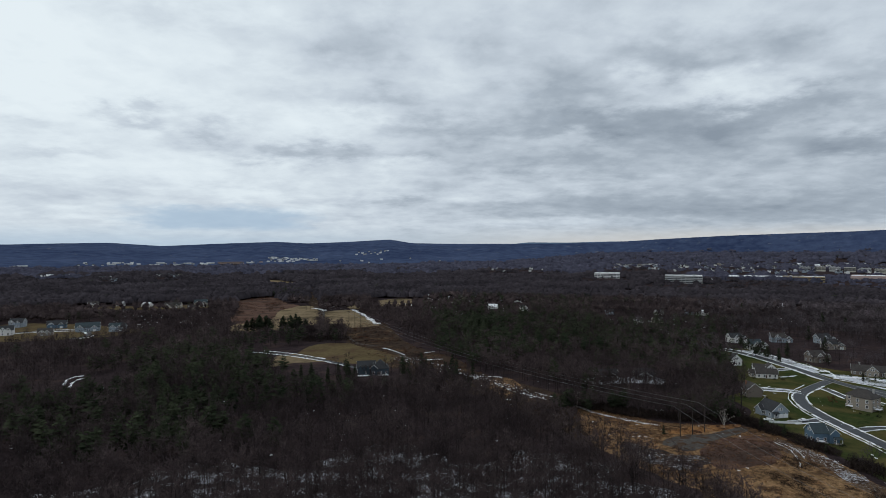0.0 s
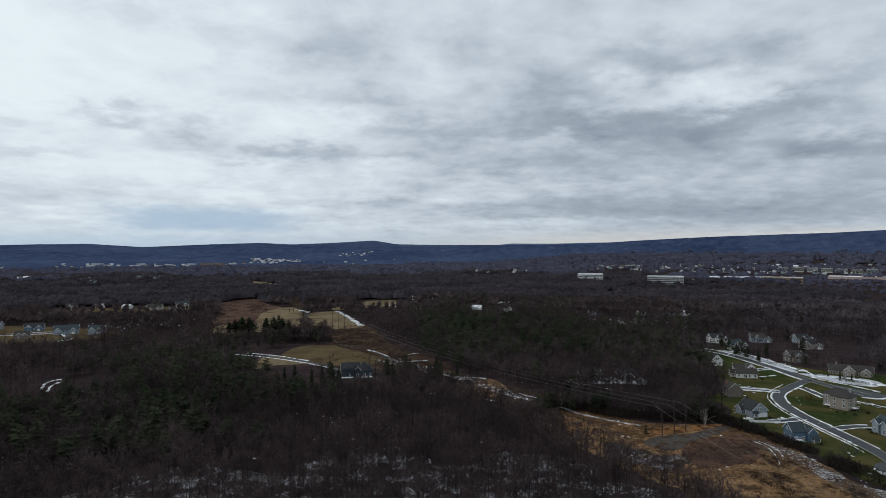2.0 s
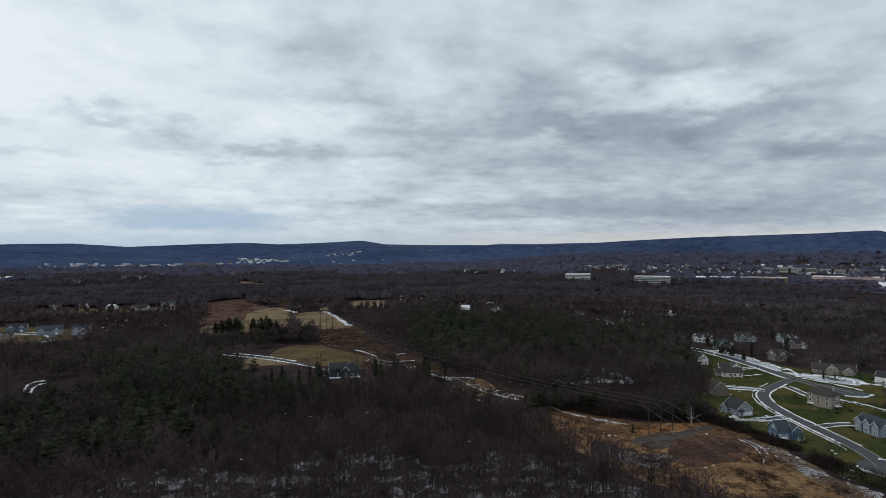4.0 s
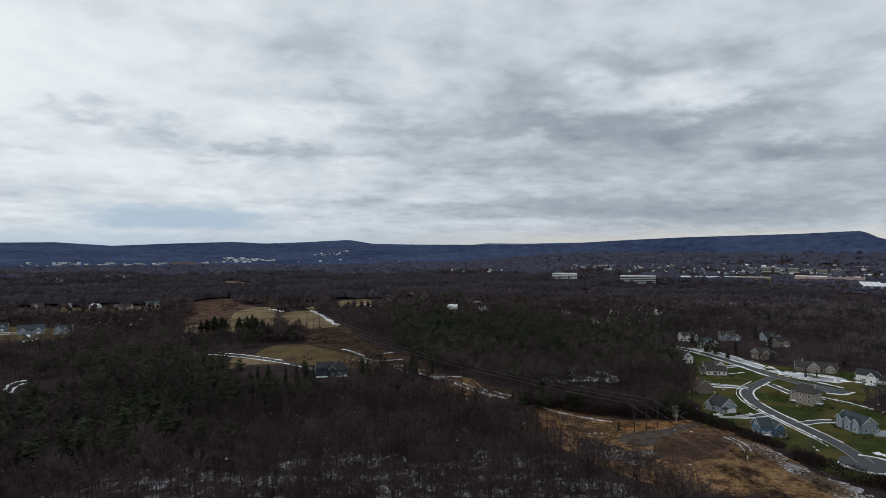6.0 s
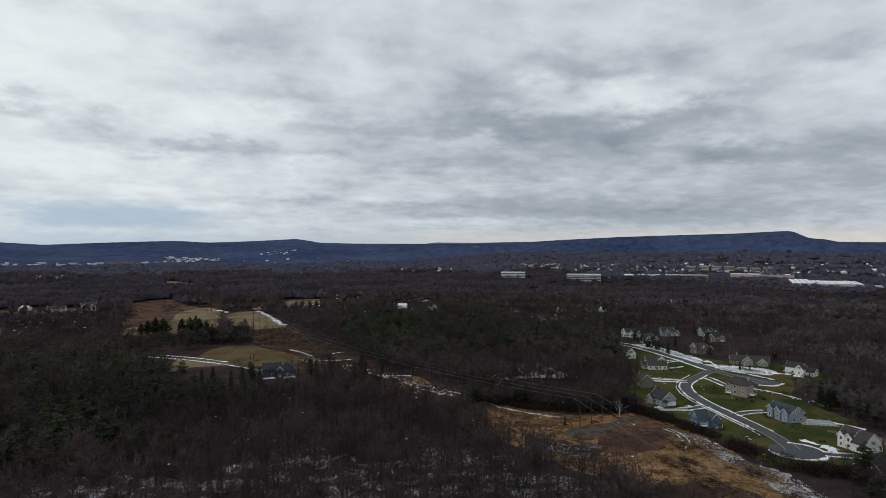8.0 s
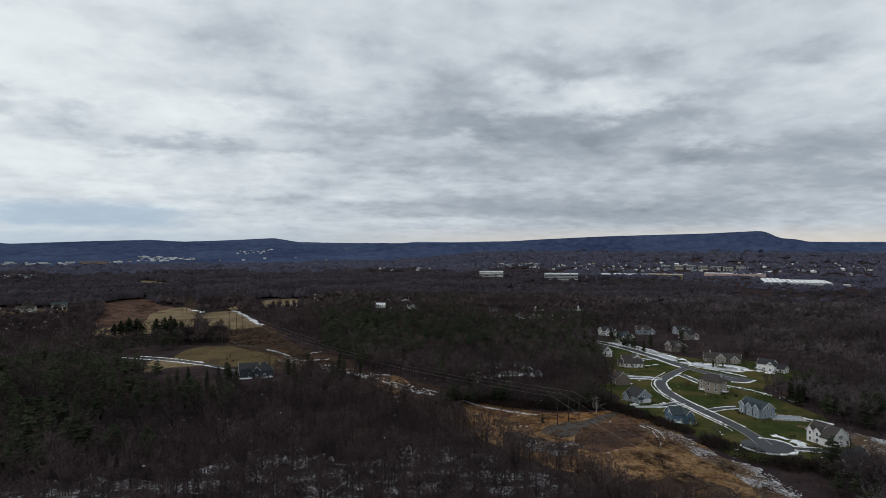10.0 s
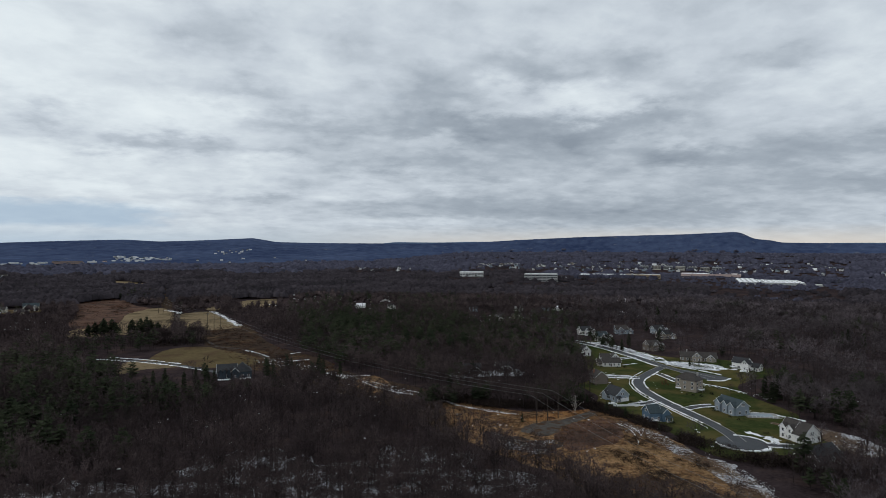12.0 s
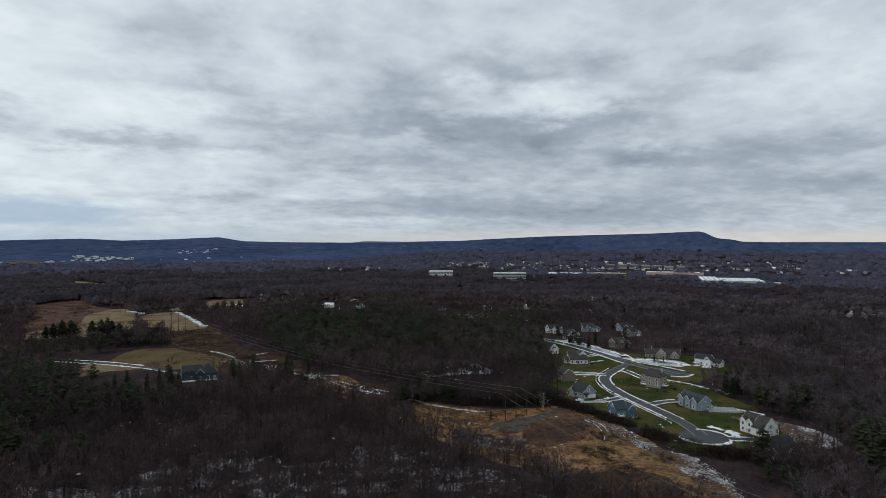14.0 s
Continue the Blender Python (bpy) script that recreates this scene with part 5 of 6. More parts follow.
def block(root, x0, y0, w, d, eaves, kind, wall, roof, pitch=0.75, sides="fblr", base=0.0, storeys=2, trim=True, gable_window=True):
    """One volume of a house: walls, roof, rake boards and windows. kind: 'x' or 'y', the ridge's direction, or 'hip'."""
    x1, y1 = x0 + w, y0 + d
    o, t = 0.45, 0.22
    bm = bmesh.new()
    lo = [bm.verts.new((x, y, -0.4)) for x, y in ((x0, y0), (x1, y0), (x1, y1), (x0, y1))]
    up = [bm.verts.new((x, y, eaves)) for x, y in ((x0, y0), (x1, y0), (x1, y1), (x0, y1))]
    span = d if kind == "x" else w
    if kind == "hip":
        span = min(w, d)
    top = eaves + pitch * span / 2
    faces = [(0, 1), (1, 2), (2, 3), (3, 0)]
    for i, j in faces:
        bm.faces.new((lo[i], lo[j], up[j], up[i]))
    ym, xm = (y0 + y1) / 2, (x0 + x1) / 2
    if kind == "x":
        a, b = bm.verts.new((x0, ym, top)), bm.verts.new((x1, ym, top))
        bm.faces.new((up[3], up[0], a))
        bm.faces.new((up[1], up[2], b))
    elif kind == "y":
        a, b = bm.verts.new((xm, y0, top)), bm.verts.new((xm, y1, top))
        bm.faces.new((up[0], up[1], a))
        bm.faces.new((up[2], up[3], b))
    body = part("wall", bm, wall, root)
    drop = o * pitch
    bm = bmesh.new()
    if kind == "hip":
        r = min(w, d) / 2
        e = [(x0 - o, y0 - o, eaves - drop), (x1 + o, y0 - o, eaves - drop), (x1 + o, y1 + o, eaves - drop), (x0 - o, y1 + o, eaves - drop)]
        a, b = ((x0 + r, ym, top), (x1 - r, ym, top)) if w >= d else ((xm, y0 + r, top), (xm, y1 - r, top))
        e = [bm.verts.new(p) for p in e]
        lowv = [bm.verts.new(p.co - Vector((0, 0, t))) for p in e]
        a, b = bm.verts.new(a), bm.verts.new(Vector(b) + Vector((1e-3, 1e-3, 0)))
        for f in (((e[0], e[1], b, a), (e[1], e[2], b), (e[2], e[3], a, b), (e[3], e[0], a)) if w >= d else ((e[0], e[1], a), (e[1], e[2], b, a), (e[2], e[3], b), (e[3], e[0], a, b))):
            bm.faces.new(f)
        for i in range(4):
            bm.faces.new((e[i], lowv[i], lowv[(i + 1) % 4], e[(i + 1) % 4]))
        bm.faces.new(lowv[::-1])
    else:
        for s in (-1, 1):
            if kind == "x":
                q = [(x0 - o, ym, top), (x1 + o, ym, top), (x1 + o, ym + s * (d / 2 + o), eaves - drop), (x0 - o, ym + s * (d / 2 + o), eaves - drop)]
            else:
                q = [(xm, y0 - o, top), (xm, y1 + o, top), (xm + s * (w / 2 + o), y1 + o, eaves - drop), (xm + s * (w / 2 + o), y0 - o, eaves - drop)]
            v = [bm.verts.new((px, py, pz + 0.05)) for px, py, pz in q] + [bm.verts.new((px, py, pz + 0.05 + t)) for px, py, pz in q]
            for f in ((0, 1, 2, 3), (7, 6, 5, 4), (0, 4, 5, 1), (1, 5, 6, 2), (2, 6, 7, 3), (3, 7, 4, 0)):
                bm.faces.new([v[i] for i in f])
    part("roof", bm, roof, root)
    if trim and kind != "hip":
        for s in (-1, 1):
            bm = bmesh.new()
            for h in (-1, 1):
                if kind == "x":
                    xx = x0 - o if s < 0 else x1 + o
                    plank(bm, (xx, ym, top + 0.32), (xx, ym + h * (d / 2 + o), eaves - drop + 0.32), 0.36, (s * 0.06, 0, 0))
                else:
                    yy = y0 - o if s < 0 else y1 + o
                    plank(bm, (xm, yy, top + 0.32), (xm + h * (w / 2 + o), yy, eaves - drop + 0.32), 0.36, (0, s * 0.06, 0))
            part("rake_board", bm, "trim", root, "white painted rake boards")
    lines = {"f": (x0, y0, w, 0.0), "b": (x1, y1, w, 180.0), "r": (x1, y0, d, 90.0), "l": (x0, y1, d, -90.0)}
    for s in sides:
        px, py, length, turn = lines[s]
        n = max(1, int(length / 3.4))
        for level in range(storeys):
            z = base + 1.0 + 2.8 * level
            if z + 1.6 > eaves + 0.1:
                continue
            for i in range(n):
                along = (i + 0.5) / n * length
                dx, dy = math.cos(radians(turn)), math.sin(radians(turn))
                window(body, pose(px + dx * along, py + dy * along, z, 0, 0, turn))
        gabled = (kind == "y" and s in "fb") or (kind == "x" and s in "lr")
        if gabled and gable_window and top - eaves > 2.2:
            dx, dy = math.cos(radians(turn)), math.sin(radians(turn))
            for k in (-0.65, 0.65):
                window(body, pose(px + dx * (length / 2 + k), py + dy * (length / 2 + k), eaves + 0.25, 0, 0, turn), 0.9, 1.2)
    return body, top


def garage_door(root, x, y, turn, w=2.7, material="trim"):
    bm = boxed(-w / 2, w / 2, -0.09, 0.04, 0.0, 2.2)
    for i in range(1, 4):
        box(bm, -w / 2, w / 2, -0.12, -0.10, 0.55 * i - 0.03, 0.55 * i + 0.03)
    g = part("garage_door", bm, material, root, "white panelled garage door")
    g.matrix_basis = pose(x, y, 0.02, 0, 0, turn)


def front_door(root, x, y, turn):
    d = part("door", boxed(-0.5, 0.5, -0.08, 0.04, 0.3, 2.4), "door", root, "dark front door")
    d.matrix_basis = pose(x, y, 0, 0, 0, turn)
    part("step", boxed(-0.9, 0.9, -1.2, -0.09, -0.2, 0.28), "stone", d)


def chimney(root, x, y, z0, z1, material="brick"):
    bm = boxed(x - 0.5, x + 0.5, y - 0.4, y + 0.4, z0, z1)
    box(bm, x - 0.58, x + 0.58, y - 0.48, y + 0.48, z1 - 0.25, z1 - 0.05)
    part("chimney", bm, material, root, "short chimney")


def porch(root, x0, x1, y0, y1, h=2.7, roof="roof_dark"):
    """A roofed porch on posts."""
    part("porch_deck", boxed(x0, x1, y0, y1, -0.2, 0.4), "deck", root)
    bm = bmesh.new()
    v = [bm.verts.new(p) for p in ((x0 - 0.3, y0 - 0.3, h), (x1 + 0.3, y0 - 0.3, h), (x1 + 0.3, y1, h + 0.8), (x0 - 0.3, y1, h + 0.8))]
    w = [bm.verts.new(p.co + Vector((0, 0, 0.18))) for p in v]
    bm.faces.new(v[::-1]), bm.faces.new(w)
    for i in range(4):
        bm.faces.new((v[i], v[(i + 1) % 4], w[(i + 1) % 4], w[i]))
    part("porch_roof", bm, roof, root)
    n = max(2, int((x1 - x0) / 2.4) + 1)
    for i in range(n):
        x = x0 + 0.15 + (x1 - x0 - 0.3) * i / (n - 1)
        part("post", boxed(x - 0.1, x + 0.1, y0 + 0.05, y0 + 0.25, 0.4, h), "trim", root, "white porch post")


def deck(root, x0, x1, y0, y1, z=1.4, snowy=True):
    """A raised back deck with posts and a rail."""
    d = part("deck", boxed(x0, x1, y0, y1, z - 0.2, z), "deck", root)
    for x in (x0 + 0.1, x1 - 0.1):
        for y in (y0 + 0.1, y1 - 0.1):
            part("post", boxed(x - 0.08, x + 0.08, y - 0.08, y + 0.08, -0.3, z + 1.0), "deck", d)
    for s in ((x0, x1, y0, y0 + 0.06), (x0, x1, y1 - 0.06, y1), (x0, x0 + 0.06, y0 + 0.06, y1 - 0.06), (x1 - 0.06, x1, y0 + 0.06, y1 - 0.06)):
        part("rail", boxed(*s, z + 0.85, z + 0.95), "trim", d)
    if snowy:
        part("snow_cover", boxed(x0 + 0.15, x1 - 0.15, y0 + 0.15, y1 - 0.15, z, z + 0.08), "snow", d, "thin snow lying on the deck")


def house(x, y, turn, label, z=0.0, size=1.0):
    root = new("house")
    root.matrix_basis = pose(x, y, z, 0, 0, turn) @ Matrix.Scale(size, 4)
    return tagged(root, label, "house")


def village():
    h = house(169, 302, 8, "blue-grey gabled house with dark roof and white trim", size=0.92)           # above the clearing's corner
    block(h, -4.8, 0, 9.6, 12, 3.9, "y", "greyblue", "roof_dark", 0.85, "flr", storeys=1)
    block(h, -6.6, 6.5, 1.8, 5, 3.2, "x", "greyblue", "roof_dark", 0.8, "f", storeys=1)
    garage_door(h, 0.4, 0, 0), garage_door(h, 3.3, 0, 0)
    porch(h, -4.7, -1.8, -1.7, -0.1)
    h = house(167, 263, -2, "slate blue two-storey house with teal roof and white porch", size=0.86)
    block(h, -5.5, 0.5, 7.4, 8.5, 5.0, "x", "blue", "roof_teal", 0.85, "fblr")
    block(h, 1.9, -1.0, 4.6, 8, 5.0, "y", "blue", "roof_teal", 0.95, "fr")
    porch(h, 3.4, 6.8, -3.2, -1.1, 2.6, "roof_teal"), deck(h, -4.6, -0.8, -2.0, 0.4, 1.2)
    front_door(h, 0.2, 0.5, 0)
    h = house(178, 344, 0, "brown gabled house with pale trim among trees", size=0.85)
    block(h, -4.8, 0, 9.6, 10, 5.4, "y", "brown", "roof_brown", 0.8, "lr")
    block(h, 4.8, 4, 2.6, 5, 2.8, "x", "brown", "roof_brown", 0.6, "f", storeys=1)
    chimney(h, -2.4, 7, 6, 10)
    h = house(212.5, 394, -15, "low white house with brown shingle roof and white gables", size=0.92)
    block(h, -7.5, 0, 14, 8, 3.3, "x", "white", "roof_brown", 0.75, "fblr", storeys=1, gable_window=False)
    block(h, 0.5, 8.2, 7.5, 8, 5.2, "y", "white", "roof_brown", 0.95, "fbr")
    block(h, -7, 8.2, 7.4, 8, 4.6, "x", "white", "roof_brown", 0.85, "fl", storeys=1)
    block(h, -11, 2.5, 3.4, 6, 3.0, "x", "cream", "roof_brown", 0.7, "fl", storeys=1)
    front_door(h, -1, 0, 0)
    h = house(213, 437, -10, "small white gabled house beside pines")
    block(h, -3.6, 0, 7.2, 8, 4.4, "y", "white", "roof_dark", 1.0, "flr")
    block(h, -8, 2, 4.3, 6, 3.0, "x", "white", "roof_dark", 0.8, "f", storeys=1)
    h = house(219.5, 315, -59, "tall tan house with brown hip roof and a rear deck", size=0.94)
    block(h, -5, 0, 9.4, 9, 7.6, "hip", "tan", "roof_brown", 0.72, "fblr", base=0.8)
    block(h, -11, 5, 14, 8.5, 7.2, "hip", "tan", "roof_brown", 0.72, "fbl", base=0.8)
    deck(h, 4.5, 7.6, 2, 6, 1.6), chimney(h, 1, 10, 7, 11, "stone")
    deck(h, -9.6, -5.2, 1.2, 4.8, 0.8)
    h = house(210, 270, -84, "long blue-grey house with three white-trimmed front gables", size=0.93)
    block(h, -7.5, 0, 15, 8.6, 4.9, "x", "greyblue", "roof_teal", 0.75, "fblr")
    for x in (-7.2, -2.0, 2.8):
        block(h, x, -1.3, 3.8, 5.5, 5.1, "y", "greyblue", "roof_teal", 0.95, "f")
    front_door(h, 2.3, 0, 0), deck(h, 1, 6, 8.8, 11.6, 0.9)
    h = house(208.5, 224.5, -80, "large white house with brown roof, steep gables and white trim", size=0.88)
    block(h, -7, 0.5, 8, 9, 5.6, "x", "white", "roof_brown", 0.85, "fbl")
    block(h, 1, -1.5, 6, 12.5, 4.2, "x", "white", "roof_brown", 0.8, "fr", storeys=1)
    for x in (-6.6, -2.8):
        block(h, x, -0.9, 3.6, 5, 5.8, "y", "white", "roof_brown", 1.0, "f")
    front_door(h, 0.5, 0.5, 0), garage_door(h, 7, 0.8, 90), garage_door(h, 7, 4.2, 90), garage_door(h, 7, 7.6, 90)
    h = house(195, 190.5, 12, "dark brown house with charcoal roof half hidden by bare trees")
    block(h, -7, 0, 14, 10, 4.4, "x", "umber", "roof_dark", 0.8, "fblr", storeys=1)
    block(h, -5.6, -2, 5, 5, 4.2, "y", "umber", "roof_dark", 0.9, "f", storeys=1)
    h = house(296.5, 366, -65, "white two-storey house with front gable at the wood's edge", size=0.87)
    block(h, -8, 0, 12, 9, 5.2, "x", "white", "roof_dark", 0.8, "fblr")
    block(h, 1, -3, 6, 7, 5.2, "y", "white", "roof_dark", 0.95, "fr")
    block(h, 7, 1, 6, 7, 3.2, "x", "white", "roof_dark", 0.75, "fr", storeys=1)
    deck(h, -8, -3, -3.2, -0.1, 1.6)
    h = house(286, 399, -31, "long low brown house with two arched front gables", size=0.9)
    block(h, -14, 0, 28, 10, 3.4, "x", "brown", "roof_brown", 0.75, "fblr", storeys=1)
    block(h, -5, -3, 7, 8, 4.2, "y", "tan", "roof_brown", 0.95, "f", storeys=1)
    block(h, 6, -2, 6, 7, 3.4, "y", "tan", "roof_brown", 0.9, "f", storeys=1)
    front_door(h, 4, 0, 0), chimney(h, -9, 5, 4, 9, "stone")
    for x, y, turn, wall, roof, label in ((266, 544, 8, "white", "roof_dark", "white two-gabled house at the end of a street"), (264, 506, 10, "white", "roof_teal", "white house with blue-grey roof and garage wing"),
                                         (304, 544, -12, "greyblue", "roof_brown", "grey-blue house behind bare trees"), (342, 538, 6, "greyblue", "roof_dark", "long grey-blue house with dormers"),
                                         (281, 449, 12, "brown", "roof_brown", "taupe house with steep front gable"), (326, 506, -20, "tan", "roof_dark", "tan house among bare trees")):
        h = house(x, y, turn, label)
        block(h, -6.5, 0, 11.5, 8, 4.8, "x", wall, roof, 0.85, "flr")
        block(h, -5, -2.6, 5, 6, 4.8, "y", wall, roof, 1.0, "f")
        block(h, 5, 1, 6, 6.5, 3.0, "y", wall, roof, 0.9, "fr", storeys=1)
        garage_door(h, 8, 1, 0)


village()


def other_houses():
    h = house(-47, 408, 8, "dark navy house with steep charcoal roof and snowy terrace")
    block(h, -11, 1, 12, 10, 4.6, "x", "navy", "roof_dark", 0.8, "fl")
    block(h, -1, -1, 11, 12, 4.8, "hip", "navy", "roof_dark", 0.9, "flr")
    block(h, -2.5, -2.2, 4.4, 6, 5.0, "y", "navy", "roof_dark", 1.0, "f")
    part("snow_terrace", boxed(-11, -3, -3.2, -0.2, -0.2, 0.35), "snow", h, "snow-covered terrace")
    part("snow_terrace", boxed(2.2, 9.6, -3.4, -1.3, -0.2, 0.5), "snow", h, "snow-covered terrace")
    for x in (-9, -6.5, -4):
        block(h, x - 0.8, -0.1, 1.6, 4, 5.4, "y", "navy", "roof_dark", 1.0, "", trim=False, gable_window=False)
    for x, y, turn, w, d, e, wall, roof, label in (
            (-371, 628, 25, 22, 12, 4.4, "greyblue", "roof_teal", "broad blue-grey house with long teal roof"), (-340, 627, 15, 15, 10, 4.8, "greyblue", "roof_teal", "blue-grey gabled house beside pines"),
            (-420, 654, 25, 18, 10, 4.2, "blue", "roof_dark", "long blue house with dark roof"), (-436, 600, 30, 13, 10, 5.6, "white", "roof_dark", "white two-storey house with dark roof"),
            (-470, 662, 10, 14, 10, 5.6, "greyblue", "roof_dark", "pale blue-grey two-storey house"), (-395, 597, 25, 13, 9, 3.6, "brown", "roof_brown", "low grey-brown house with shingle roof"),
            (-363, 902, 20, 18, 11, 5.8, "cream", "roof_teal", "pale house with grey roof at the wood's edge"), (-396, 881, 5, 22, 10, 3.6, "cream", "roof_brown", "long low cream house"),
            (-511, 880, 30, 14, 10, 5.6, "cream", "roof_brown", "cream house with brown roof among trees"), (107, 390, 5, 14, 9, 2.9, "umber", "roof_dark", "dark low house hidden by pines, snow around it"), (131, 391, -8, 12, 9, 2.9, "umber", "roof_dark", "dark low house hidden by pines, snow around it")):
        h = house(x, y, turn, label, float(rise(x, y)))
        block(h, -w / 2, 0, w, d, e, "x", wall, roof, 0.75, "flr")
        block(h, -w / 2 + 1.5, -2.5, 5.5, 7, e, "y", wall, roof, 0.9, "f")
        block(h, w / 2 - 7, -1.5, 5, 6, e - 0.3, "y", wall, roof, 0.9, "f")
        if w > 14:
            garage_door(h, w / 2 - 4.5, -1.5, 0)


other_houses()


# single houses in the middle distance: plan, kind
WOODLAND_HOUSES = [(215, 775, 2), (280, 774, 0), (317, 773, 2), (329, 764, 3), (222, 676, 0), (247, 688, 4), (478, 855, 3), (461, 793, 1), (484, 924, 1), (114, 934, 0), (92, 960, 2), (-493, 915, 0), (-443, 895, 3), (-345, 905, 1),
                   (-1030, 1838, 3), (-1010, 1850, 1), (-1158, 1772, 4), (-907, 1943, 1), (-869, 1941, 0), (-883, 1229, 2), (-674, 1159, 1)]


def far_houses():
    """Small houses of the far neighbourhoods: a few kinds, copied to uneven places."""
    kinds = []
    for i, (wall, roof, w, d, e, label) in enumerate((("white", "roof_dark", 12, 9, 5.4, "small white house among far woods"), ("cream", "roof_brown", 13, 9, 5.2, "small cream house among far woods"),
                                                     ("greyblue", "roof_dark", 12, 9, 5.4, "small grey-blue house among far woods"), ("white", "membrane", 16, 10, 4.4, "pale house with snow on its roof"), ("tan", "roof_brown", 13, 9, 4.6, "small tan house among far woods"))):
        h = house(0, -50 - 30 * i, 0, label)
        block(h, -w / 2, 0, w, d, e, "x", wall, roof, 0.75, "", gable_window=False)
        block(h, -w / 2 + 1, -2, 5, 6, e, "y", wall, roof, 0.9, "f", storeys=1, gable_window=False)
        tagged(h, group="far houses")
        kinds.append(h)
    used = set()
    rnd = random.Random(11)
    for a0, a1, r0, r1, n, hgt in CLUSTERS:
        for i in range(n):
            az, r = radians(a0 + (a1 - a0) * (i + rnd.random()) / n), r0 + (r1 - r0) * rnd.random()
            x, y = r * math.sin(az), r * math.cos(az)
            k = rnd.choice((0, 0, 0, 0, 2, 3, 2, 4) if r0 > 1200 else (0, 2, 0, 4, 4, 3, 1))
            m = pose(x, y, float(rise(x, y)) - 0.2, 0, 0, math.degrees(-az) + rnd.choice((0, 0, 90, -90)) + rnd.uniform(-25, 25)) @ Matrix.Scale(0.8 if r0 < 1200 else 1.0, 4)
            if k in used:
                copy_thing(kinds[k], m)
            else:
                used.add(k)
                kinds[k].matrix_basis = m
    for x, y, k in WOODLAND_HOUSES:
        copy_thing(kinds[k], pose(x, y, float(rise(x, y)) - 0.2, 0, 0, rnd.uniform(-40, 40)) @ Matrix.Scale(0.85 if y < 1000 else 1.0, 4))


far_houses()


# ---- large buildings ----
def office(x, y, turn, w, d, floors, wall, label, z=0.0, roof="membrane", storey=4.0):
    """A flat-roofed building with a band of windows on each floor."""
    root = tagged(new("office_building"), label, "building")
    root.matrix_basis = pose(x, y, z, 0, 0, turn)
    h = floors * storey + 1.0
    part("wall", boxed(-w / 2, w / 2, 0, d, -7, h), wall, root)
    part("roof", boxed(-w / 2 + 0.4, w / 2 - 0.4, 0.4, d - 0.4, h - 0.6, h + 0.06), roof, root, "pale flat roof")
    bm = bmesh.new()
    for s in ((-w / 2, w / 2, -0.05, 0.4), (-w / 2, w / 2, d - 0.4, d + 0.05), (-w / 2 - 0.05, -w / 2 + 0.4, 0.4, d - 0.4), (w / 2 - 0.4, w / 2 + 0.05, 0.4, d - 0.4)):
        box(bm, *s, h + 0.02, h + 0.7)
    part("parapet", bm, wall, root)
    for i in range(floors):
        z0 = 1.1 + storey * i
        n = max(3, int(w / 8))
        for j in range(n):
            a, b = -w / 2 + w * j / n + 0.4, -w / 2 + w * (j + 1) / n - 0.4
            part("window", shared(("strip", round(b - a, 2)), lambda: data_of(boxed(-(b - a) / 2, (b - a) / 2, -0.08, 0.05, 0, 1.9), "window", "glass")), "glass", root).matrix_basis = pose((a + b) / 2, 0, z0)
        n = max(2, int(d / 8))
        for j in range(n):
            for side, turn_to in ((w / 2, 90), (-w / 2, -90)):
                a, b = d * j / n + 0.4, d * (j + 1) / n - 0.4
                part("window", shared(("strip", round(b - a, 2)), lambda: data_of(boxed(-(b - a) / 2, (b - a) / 2, -0.08, 0.05, 0, 1.9), "window", "glass")), "glass", root).matrix_basis = pose(side, (a + b) / 2, z0, 0, 0, turn_to)
    for k in range(3):
        part("roof_unit", boxed(-w / 3 + k * w / 3.4, -w / 3 + k * w / 3.4 + 4, d * 0.4, d * 0.4 + 4, h + 0.06, h + 2.2), "panel", root)
    return root


for x, y, turn, w, d, floors, wall, label, storey in (
        (430, 1580, -18, 64, 40, 3, "white", "white three-storey office block with window bands", 4.0), (537, 1345, -22, 78, 44, 4, "panel", "pale stepped office block with dark window bands", 4.0),
        (612, 1400, -22, 34, 30, 2, "greyblue", "grey glass-fronted office wing", 4.0), (352, 1215, -16, 52, 24, 1, "panel", "low pale flat-roofed building", 4.5),
        (770, 1486, -28, 120, 60, 1, "membrane", "long low white-roofed building", 9.5), (830, 1386, -31, 84, 36, 3, "ochre", "long ochre office block with window bands", 4.0),
        (1065, 1440, -37, 150, 70, 1, "rose", "long low pinkish building with pale roof", 8.5)):
    office(x, y, turn, w, d, floors, wall, label, float(rise(x, y)), storey=storey)
for i in range(7):
    x, y = 1130 + 38 * i, 1880 - 13 * i
    office(x, y, -33, 30, 14, 3, "cream" if i % 2 else "panel", "row of pale apartment blocks", float(rise(x, y)) + 3.0, roof="roof_brown", storey=3.0)


